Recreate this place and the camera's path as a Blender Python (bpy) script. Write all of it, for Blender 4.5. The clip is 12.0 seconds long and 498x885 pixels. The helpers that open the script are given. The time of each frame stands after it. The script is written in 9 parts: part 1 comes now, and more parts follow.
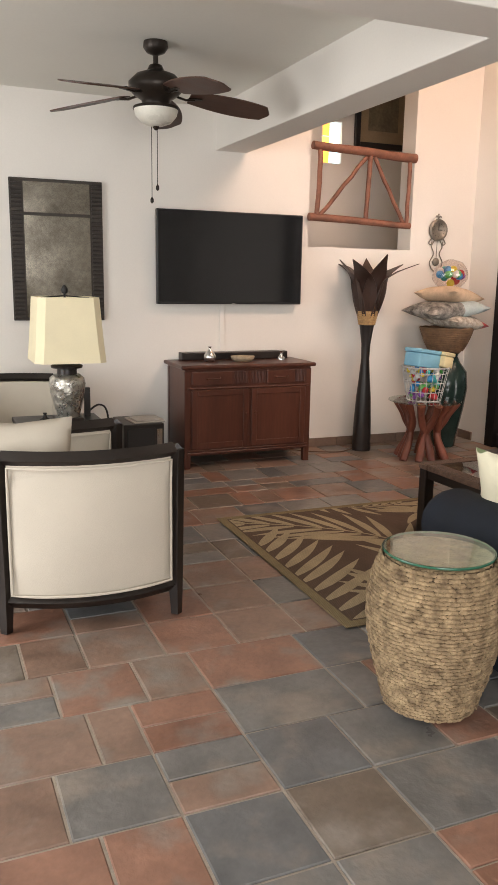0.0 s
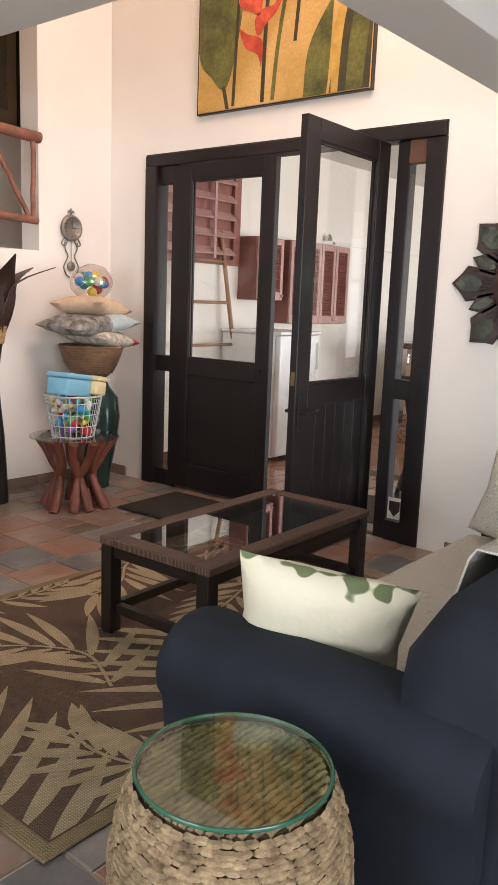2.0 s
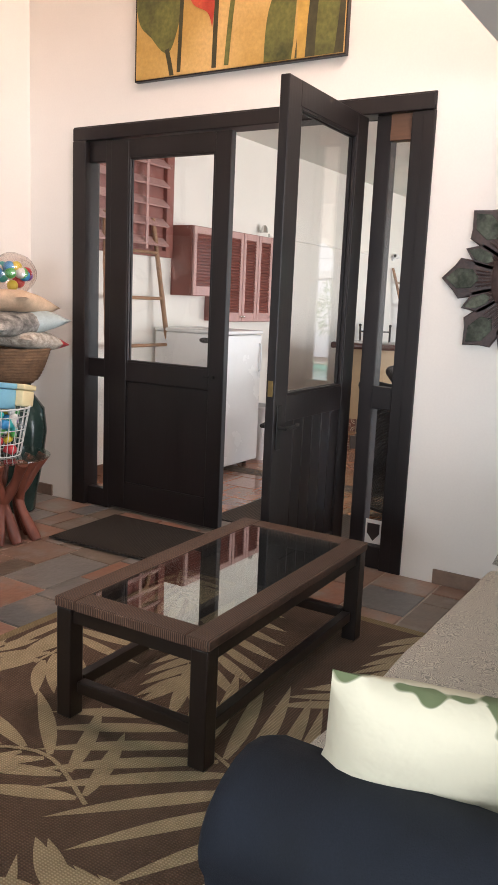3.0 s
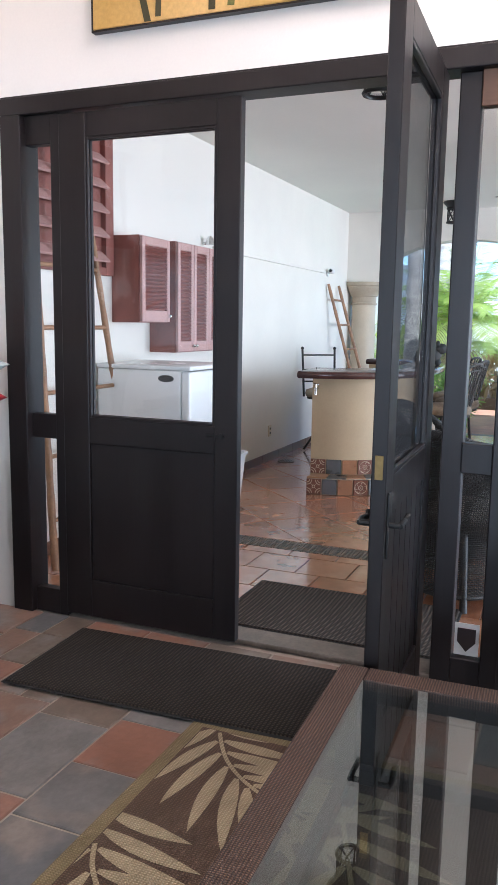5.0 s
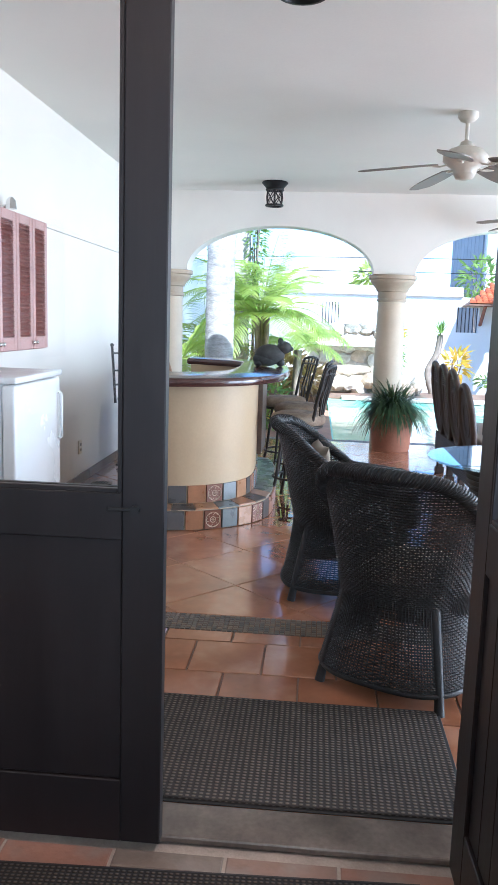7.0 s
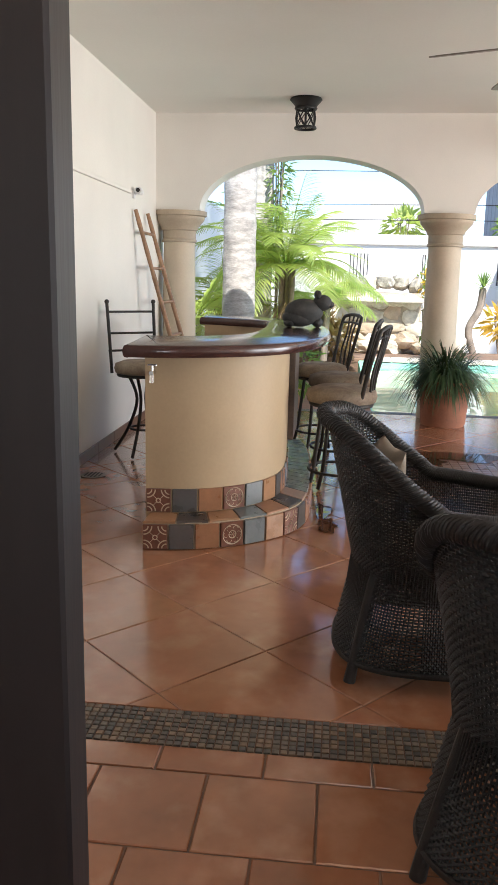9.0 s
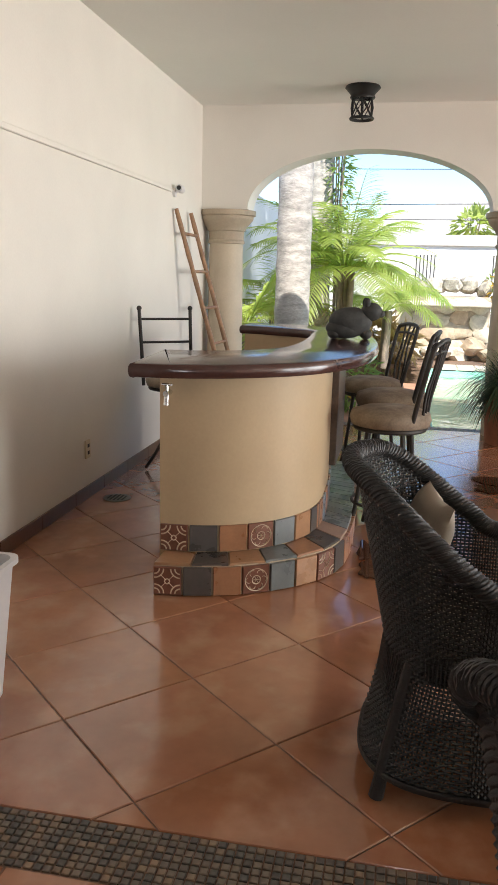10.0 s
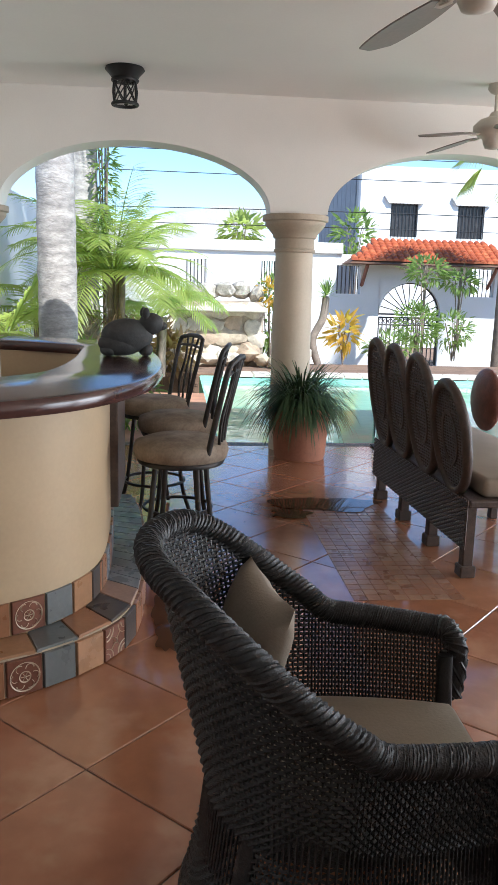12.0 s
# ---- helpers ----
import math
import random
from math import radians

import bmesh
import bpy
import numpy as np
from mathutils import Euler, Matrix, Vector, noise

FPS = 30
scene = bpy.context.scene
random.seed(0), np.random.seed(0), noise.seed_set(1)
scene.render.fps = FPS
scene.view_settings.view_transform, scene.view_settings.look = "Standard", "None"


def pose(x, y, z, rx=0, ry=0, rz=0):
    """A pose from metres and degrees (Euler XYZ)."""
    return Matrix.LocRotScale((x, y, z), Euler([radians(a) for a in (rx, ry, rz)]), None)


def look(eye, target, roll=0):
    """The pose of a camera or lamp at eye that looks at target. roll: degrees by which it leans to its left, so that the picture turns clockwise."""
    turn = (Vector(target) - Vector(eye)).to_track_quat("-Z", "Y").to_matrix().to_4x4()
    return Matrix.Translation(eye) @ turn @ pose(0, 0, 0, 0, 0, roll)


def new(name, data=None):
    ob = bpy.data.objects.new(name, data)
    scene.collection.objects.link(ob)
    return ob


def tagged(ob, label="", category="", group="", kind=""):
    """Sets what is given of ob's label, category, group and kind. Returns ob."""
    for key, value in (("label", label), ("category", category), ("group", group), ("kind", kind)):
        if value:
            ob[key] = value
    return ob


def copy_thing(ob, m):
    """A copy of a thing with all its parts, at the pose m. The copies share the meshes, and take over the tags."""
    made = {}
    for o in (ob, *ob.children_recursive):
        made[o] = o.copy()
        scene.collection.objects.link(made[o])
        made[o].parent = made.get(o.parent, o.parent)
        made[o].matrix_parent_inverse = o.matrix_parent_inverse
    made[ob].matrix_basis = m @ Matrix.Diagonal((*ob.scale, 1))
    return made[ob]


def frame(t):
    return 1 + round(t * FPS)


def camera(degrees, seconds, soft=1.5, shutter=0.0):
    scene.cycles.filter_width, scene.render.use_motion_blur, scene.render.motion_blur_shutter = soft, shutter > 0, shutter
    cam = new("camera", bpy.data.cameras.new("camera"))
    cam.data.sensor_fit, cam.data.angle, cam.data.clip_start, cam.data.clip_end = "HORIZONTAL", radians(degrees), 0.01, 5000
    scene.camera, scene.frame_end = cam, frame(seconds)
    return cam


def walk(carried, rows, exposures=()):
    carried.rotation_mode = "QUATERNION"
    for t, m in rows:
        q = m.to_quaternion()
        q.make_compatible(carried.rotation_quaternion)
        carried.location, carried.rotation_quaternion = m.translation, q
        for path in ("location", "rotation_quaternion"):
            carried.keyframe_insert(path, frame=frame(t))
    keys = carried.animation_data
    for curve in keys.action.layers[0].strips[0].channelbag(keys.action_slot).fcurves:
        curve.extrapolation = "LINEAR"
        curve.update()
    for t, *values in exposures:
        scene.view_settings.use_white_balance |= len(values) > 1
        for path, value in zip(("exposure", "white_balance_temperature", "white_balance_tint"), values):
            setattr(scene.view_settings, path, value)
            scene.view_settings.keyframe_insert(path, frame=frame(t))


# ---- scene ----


cam = camera(35.2, 12.0)
PATH = [
    (0, (0.805, 0.699, 1.415), (1.559, 2.506, 1.006), 1.0),
    (0.5, (0.918, 1.01, 1.402), (1.889, 2.714, 1.007), 2.6),
    (1, (1.011, 1.317, 1.401), (2.206, 2.875, 1.019), 2.0),
    (1.5, (1.163, 1.609, 1.382), (2.549, 3.0, 1.001), 1.8),
    (2, (1.311, 1.888, 1.396), (2.842, 3.124, 1.038), 2.2),
    (2.5, (1.442, 2.212, 1.397), (3.087, 3.297, 1.052), 1.5),
    (3, (1.627, 2.536, 1.381), (3.303, 3.566, 1.024), 2.5),
    (3.5, (1.807, 2.86, 1.37), (3.509, 3.847, 1.009), 3.1),
    (3.7, (1.889, 2.985, 1.375), (3.61, 3.938, 1.016), 2.7),
    (5.3, (2.55, 3.922, 1.409), (4.408, 4.604, 1.125), 1.2),
    (5.5, (2.665, 4.038, 1.406), (4.548, 4.652, 1.124), 1.8),
    (6, (2.944, 4.284, 1.411), (4.866, 4.765, 1.136), 2.7),
    (6.5, (3.206, 4.523, 1.413), (5.161, 4.834, 1.127), 1.7),
    (7, (3.524, 4.684, 1.402), (5.493, 4.844, 1.094), 1.8),
    (7.2, (3.653, 4.716, 1.394), (5.624, 4.836, 1.077), 2.0),
    (8.8, (4.758, 4.853, 1.356), (6.709, 5.002, 0.944), 2.0),
    (9, (4.88, 4.857, 1.343), (6.826, 5.062, 0.929), 1.3),
    (9.5, (5.17, 4.828, 1.354), (7.103, 5.131, 0.941), 0.1),
    (10, (5.436, 4.763, 1.371), (7.357, 5.13, 0.956), 1.4),
    (10.5, (5.622, 4.751, 1.38), (7.549, 5.091, 0.967), 2.3),
    (11, (5.827, 4.798, 1.401), (7.783, 4.952, 1.011), 1.8),
    (11.5, (6.002, 4.821, 1.384), (7.963, 4.799, 0.995), 1.3),
    (12, (6.135, 4.833, 1.381), (8.087, 4.642, 0.989), 1.5),
]
walk(cam, [(t, look(eye, target, roll)) for t, eye, target, roll in PATH],
     exposures=[(0.0, 0.78, 6750, 12), (1.6, 0.92, 6250, 11), (3.0, 1.06, 6000, 10), (5.0, 1.25, 5050, 6), (6.0, 1.42, 4900, 5), (7.2, 1.52, 4900, 5), (9.0, 1.05, 6050, 9), (10.3, 0.9, 6350, 9), (12.0, 0.74, 5650, 8)])

# ---- light ----
SUN_ELEV, SUN_AZ = radians(50), radians(205)   # azimuth of the sun, anticlockwise from +x
world = bpy.data.worlds.new("sky")
scene.world = world
world.use_nodes = True
wn = world.node_tree.nodes
sky = wn.new("ShaderNodeTexSky")
sky.sky_type, sky.sun_disc = "NISHITA", False
sky.sun_elevation, sky.sun_rotation = SUN_ELEV, radians(90) - SUN_AZ
sky.air_density, sky.dust_density, sky.ozone_density = 0.9, 0.15, 4.0
world.node_tree.links.new(sky.outputs[0], wn["Background"].inputs[0])
wn["Background"].inputs[1].default_value = 0.15
sun = new("sun", bpy.data.lights.new("sun", "SUN"))
sun.data.energy, sun.data.angle, sun.data.color = 5.0, radians(0.55), (1.0, 0.95, 0.87)
sd = Vector((math.cos(SUN_ELEV) * math.cos(SUN_AZ), math.cos(SUN_ELEV) * math.sin(SUN_AZ), math.sin(SUN_ELEV)))
sun.matrix_world = look(sd * 60, (0, 0, 0))


def window_light(name, eye, target, width, height, watts, colour):
    """The sky's light in a window opening."""
    lamp = bpy.data.lights.new(name, "AREA")
    lamp.shape, lamp.size, lamp.size_y, lamp.energy, lamp.color = "RECTANGLE", width, height, watts, colour
    ob = new(name, lamp)
    ob.matrix_world = look(eye, target)
    return ob


window_light("window_light_back", (0.6, -1.62, 1.45), (0.6, 0, 1.45), 2.6, 1.7, 92, (0.97, 0.98, 1.0))
window_light("window_light_side", (-2.12, 3.4, 1.45), (0, 3.4, 1.45), 2.4, 1.7, 72, (0.95, 0.98, 1.0))
window_light("window_light_high", (4.3, 3.1, 4.1), (4.1, 6.6, 2.0), 1.6, 1.25, 80, (1.0, 0.72, 0.58))
window_light("garden_light_1", (7.45, -3.1, 1.25), (7.45, 0, 1.25), 3.0, 2.4, 135, (1.0, 0.97, 0.93))
window_light("garden_light_2", (10.85, -3.1, 1.25), (10.85, 0, 1.25), 3.0, 2.4, 155, (1.0, 0.97, 0.93))


# ---- mesh helpers ----
def mesh_object(name, bm, material, smooth=None):
    bmesh.ops.recalc_face_normals(bm, faces=bm.faces)
    me = bpy.data.meshes.new(name)
    bm.to_mesh(me)
    bm.free()
    mats = material if isinstance(material, (list, tuple)) else [material]
    for m in mats:
        me.materials.append(m)
    if smooth:
        me.shade_smooth()
        me.set_sharp_from_angle(angle=radians(smooth))
    return new(name, me)


def part(name, bm, material, parent, label="", smooth=None):
    ob = mesh_object(name, bm, material, smooth)
    ob.parent = parent
    if label:
        ob["label"] = label
    return ob


def thing(name, label, category, place=(0, 0, 0), turn=0, group=""):
    ob = new(name)
    ob.empty_display_size = 0.1
    ob.matrix_world = pose(*place, 0, 0, turn)
    return tagged(ob, label, category, group)


def single(name, bm, material, label, category, place=(0, 0, 0), turn=0, group="", smooth=None):
    ob = mesh_object(name, bm, material, smooth)
    ob.matrix_world = pose(*place, 0, 0, turn)
    return tagged(ob, label, category, group)


def structure(name, bm, material, label="", category="", smooth=None):
    return tagged(mesh_object(name, bm, material, smooth), label, category, "", "structure")


def B():
    return bmesh.new()


def add_box(bm, lo, hi, bevel=0.0, m=None, mi=0, seg=2):
    lo, hi = Vector(lo), Vector(hi)
    mat = Matrix.Translation((lo + hi) / 2) @ Matrix.Diagonal((*(hi - lo), 1))
    vs = bmesh.ops.create_cube(bm, size=1, matrix=(m or Matrix()) @ mat)["verts"]
    fs = list({f for v in vs for f in v.link_faces})
    for f in fs:
        f.material_index = mi
    if bevel:
        es = list({e for v in vs for e in v.link_edges})
        r = bmesh.ops.bevel(bm, geom=es, offset=bevel, segments=seg, affect="EDGES", profile=0.5, clamp_overlap=True)
        for f in r["faces"]:
            f.material_index = mi
    return bm


def add_lathe(bm, prof, seg=24, at=(0, 0, 0), mi=0, m=None, wobble=None):
    at = Vector(at)
    rings = []
    for r, z in prof:
        ring = []
        for i in range(seg):
            a = 2 * math.pi * i / seg
            rr = r * (wobble(a, z) if wobble else 1)
            p = at + Vector((rr * math.cos(a), rr * math.sin(a), z))
            ring.append(bm.verts.new(m @ p if m else p))
        rings.append(ring)
    for a, b in zip(rings, rings[1:]):
        for i in range(seg):
            bm.faces.new((a[i], a[(i + 1) % seg], b[(i + 1) % seg], b[i])).material_index = mi
    for ring in (rings[0], rings[-1]):
        bm.faces.new(ring).material_index = mi
    return bm


def add_tube(bm, pts, radius, seg=8, closed=False, flat=1.0, mi=0, m=None):
    """A round bar along pts; radius is a number or one for each point; flat squeezes it in its second direction."""
    pts = [Vector(p) for p in pts]
    n = len(pts)
    radii = radius if isinstance(radius, (list, tuple)) else [radius] * n
    rings, side = [], None
    for i, p in enumerate(pts):
        a = pts[i - 1] if (i or closed) else p
        b = pts[(i + 1) % n] if (i < n - 1 or closed) else p
        t = (b - a).normalized()
        if side is None:
            ref = Vector((0, 0, 1)) if abs(t.z) < 0.9 else Vector((1, 0, 0))
            side = t.cross(ref).normalized()
        side = (side - t * side.dot(t)).normalized()
        up = t.cross(side)
        ring = []
        for k in range(seg):
            w = 2 * math.pi * k / seg
            q = p + side * (math.cos(w) * radii[i]) + up * (math.sin(w) * radii[i] * flat)
            ring.append(bm.verts.new(m @ q if m else q))
        rings.append(ring)
    pairs = list(zip(rings, rings[1:])) + ([(rings[-1], rings[0])] if closed else [])
    for a, b in pairs:
        for k in range(seg):
            bm.faces.new((a[k], a[(k + 1) % seg], b[(k + 1) % seg], b[k])).material_index = mi
    if not closed:
        bm.faces.new(rings[0][::-1]).material_index = mi
        bm.faces.new(rings[-1]).material_index = mi
    return bm


def add_prism(bm, poly, z0, z1, mi=0, m=None, inset=0.0):
    """An upright prism over a plan polygon, with its top edge drawn in by inset."""
    c = Vector((sum(p[0] for p in poly) / len(poly), sum(p[1] for p in poly) / len(poly), 0))
    low = [Vector((p[0], p[1], z0)) for p in poly]
    rows = [low]
    if inset:
        rows.append([Vector((p[0], p[1], z1 - inset)) for p in poly])
        top = []
        for p in poly:
            d = Vector((p[0], p[1], 0)) - c
            top.append(c + d * max(0.0, 1 - inset / max(d.length, 1e-4)) + Vector((0, 0, z1)))
        rows.append(top)
    else:
        rows.append([Vector((p[0], p[1], z1)) for p in poly])
    vs = [[bm.verts.new(m @ p if m else p) for p in row] for row in rows]
    n = len(poly)
    for a, b in zip(vs, vs[1:]):
        for i in range(n):
            bm.faces.new((a[i], a[(i + 1) % n], b[(i + 1) % n], b[i])).material_index = mi
    bm.faces.new(vs[0][::-1]).material_index = mi
    bm.faces.new(vs[-1]).material_index = mi
    return bm


def add_ball(bm, at, size, u=12, v=8, mi=0, m=None):
    mat = Matrix.Translation(at) @ Matrix.Diagonal((*(size if isinstance(size, tuple) else (size,) * 3), 1))
    vs = bmesh.ops.create_uvsphere(bm, u_segments=u, v_segments=v, radius=1, matrix=(m or Matrix()) @ mat)["verts"]
    for f in {f for w in vs for f in w.link_faces}:
        f.material_index = mi
    return bm


def thicken(bm, t):
    """Gives an open sheet a thickness t behind its faces."""
    bm.normal_update()
    faces, rim = bm.faces[:], [e for e in bm.edges if len(e.link_faces) == 1]
    twin = {v: bm.verts.new(v.co - v.normal * t) for v in bm.verts[:]}
    ends = [(e.verts[0], e.verts[1]) for e in rim]
    for f in faces:
        bm.faces.new([twin[v] for v in reversed(f.verts)]).material_index = f.material_index
    for a, b in ends:
        bm.faces.new((a, b, twin[b], twin[a]))
    return bm


def wall_mesh(axis, a0, a1, u0, u1, z0, z1, holes=()):
    """A wall of thickness a0..a1 across axis, from u0 to u1, with holes (u0, u1, z0, z1) right through it."""
    us = sorted({u0, u1, *[h[0] for h in holes], *[h[1] for h in holes]})
    zs = sorted({z0, z1, *[h[2] for h in holes], *[h[3] for h in holes]})
    us, zs = [u for u in us if u0 <= u <= u1], [z for z in zs if z0 <= z <= z1]

    def solid(i, j):
        if not (0 <= i < len(us) - 1 and 0 <= j < len(zs) - 1):
            return False
        u, z = (us[i] + us[i + 1]) / 2, (zs[j] + zs[j + 1]) / 2
        return not any(h[0] < u < h[1] and h[2] < z < h[3] for h in holes)

    bm, made = B(), {}

    def vert(a, u, z):
        key = (a, u, z)
        if key not in made:
            made[key] = bm.verts.new((a, u, z) if axis == "x" else (u, a, z))
        return made[key]

    for i in range(len(us) - 1):
        for j in range(len(zs) - 1):
            if not solid(i, j):
                continue
            ua, ub, za, zb = us[i], us[i + 1], zs[j], zs[j + 1]
            for a in (a0, a1):
                bm.faces.new([vert(a, *p) for p in ((ua, za), (ub, za), (ub, zb), (ua, zb))])
            for di, dj, p, q in ((-1, 0, (ua, za), (ua, zb)), (1, 0, (ub, za), (ub, zb)), (0, -1, (ua, za), (ub, za)), (0, 1, (ua, zb), (ub, zb))):
                if not solid(i + di, j + dj):
                    bm.faces.new([vert(a0, *p), vert(a1, *p), vert(a1, *q), vert(a0, *q)])
    return bm


def clip_polygon(poly, x0, x1, y0, y1):
    for axis, lim, keep in ((0, x0, 1), (0, x1, -1), (1, y0, 1), (1, y1, -1)):
        out = []
        for i, p in enumerate(poly):
            q = poly[(i + 1) % len(poly)]
            dp, dq = (p[axis] - lim) * keep, (q[axis] - lim) * keep
            if dp >= 0:
                out.append(p)
            if dp * dq < 0:
                s = dp / (dp - dq)
                out.append((p[0] + (q[0] - p[0]) * s, p[1] + (q[1] - p[1]) * s))
        poly = out
        if len(poly) < 3:
            return []
    return poly


def smooth_line(pts, n=6):
    """Catmull-Rom points through pts."""
    pts = [Vector(p) for p in pts]
    out = []
    for i in range(len(pts) - 1):
        p0, p1, p2, p3 = pts[max(i - 1, 0)], pts[i], pts[i + 1], pts[min(i + 2, len(pts) - 1)]
        for k in range(n):
            t = k / n
            out.append(0.5 * (2 * p1 + (p2 - p0) * t + (2 * p0 - 5 * p1 + 4 * p2 - p3) * t * t + (3 * p1 - p0 - 3 * p2 + p3) * t ** 3))
    return out + [pts[-1]]


# ---- materials ----
def shader(name, rough=0.6, metal=0.0, spec=0.5):
    m = bpy.data.materials.new(name)
    m.use_nodes = True
    nt = m.node_tree
    bsdf = nt.nodes["Principled BSDF"]
    bsdf.inputs["Roughness"].default_value = rough
    bsdf.inputs["Metallic"].default_value = metal
    bsdf.inputs["Specular IOR Level"].default_value = spec
    return m, nt, bsdf


def ramp_node(nt, stops):
    r = nt.nodes.new("ShaderNodeValToRGB")
    e = r.color_ramp.elements
    while len(e) < len(stops):
        e.new(0.5)
    for el, (p, c) in zip(e, stops):
        el.position, el.color = p, (*c, 1)
    return r


def noise_node(nt, scale, detail=4.0, rough=0.55, coords="Object", stretch=None):
    tc = nt.nodes.new("ShaderNodeTexCoord")
    n = nt.nodes.new("ShaderNodeTexNoise")
    n.inputs["Scale"].default_value, n.inputs["Detail"].default_value, n.inputs["Roughness"].default_value = scale, detail, rough
    if stretch:
        mp = nt.nodes.new("ShaderNodeMapping")
        mp.inputs["Scale"].default_value = stretch
        nt.links.new(tc.outputs[coords], mp.inputs[0])
        nt.links.new(mp.outputs[0], n.inputs["Vector"])
    else:
        nt.links.new(tc.outputs[coords], n.inputs["Vector"])
    return n


def mix_node(nt, a, b, fac, kind="MIX"):
    x = nt.nodes.new("ShaderNodeMix")
    x.data_type, x.blend_type = "RGBA", kind
    for sock, v in ((x.inputs[0], fac), (x.inputs[6], a), (x.inputs[7], b)):
        if isinstance(v, (int, float)):
            sock.default_value = v
        elif isinstance(v, tuple):
            sock.default_value = (*v, 1)
        else:
            nt.links.new(v, sock)
    return x.outputs[2]


def surface(name, base, vary=0.12, scale=3.0, fine=60.0, rough=0.6, metal=0.0, bump=0.15, spec=0.5, tint=None, rough_vary=0.12, stretch=None, bump_scale=None, dist=0.004):
    """Paint, plaster, cloth, wood: a base colour with broad stains, fine grain, uneven gloss and relief."""
    m, nt, bsdf = shader(name, rough, metal, spec)
    dark = tuple(c * (1 - vary) for c in base)
    light = tint or tuple(min(1, c * (1 + vary * 0.6)) for c in base)
    n1 = noise_node(nt, scale, 5, stretch=stretch)
    r1 = ramp_node(nt, [(0.3, dark), (0.72, light)])
    nt.links.new(n1.outputs[0], r1.inputs[0])
    n2 = noise_node(nt, fine, 3, stretch=stretch)
    r2 = ramp_node(nt, [(0.3, (1 - vary,) * 3), (0.7, (1, 1, 1))])
    nt.links.new(n2.outputs[0], r2.inputs[0])
    nt.links.new(mix_node(nt, r1.outputs[0], r2.outputs[0], 0.6, "MULTIPLY"), bsdf.inputs["Base Color"])
    if rough_vary:
        mr = nt.nodes.new("ShaderNodeMapRange")
        mr.inputs["To Min"].default_value, mr.inputs["To Max"].default_value = max(0.02, rough - rough_vary), min(1, rough + rough_vary)
        nt.links.new(n1.outputs[0], mr.inputs[0])
        nt.links.new(mr.outputs[0], bsdf.inputs["Roughness"])
    if bump:
        nb = noise_node(nt, bump_scale or fine, 4, stretch=stretch)
        bp = nt.nodes.new("ShaderNodeBump")
        bp.inputs["Strength"].default_value, bp.inputs["Distance"].default_value = bump, dist
        nt.links.new(nb.outputs[0], bp.inputs["Height"])
        nt.links.new(bp.outputs[0], bsdf.inputs["Normal"])
    return m


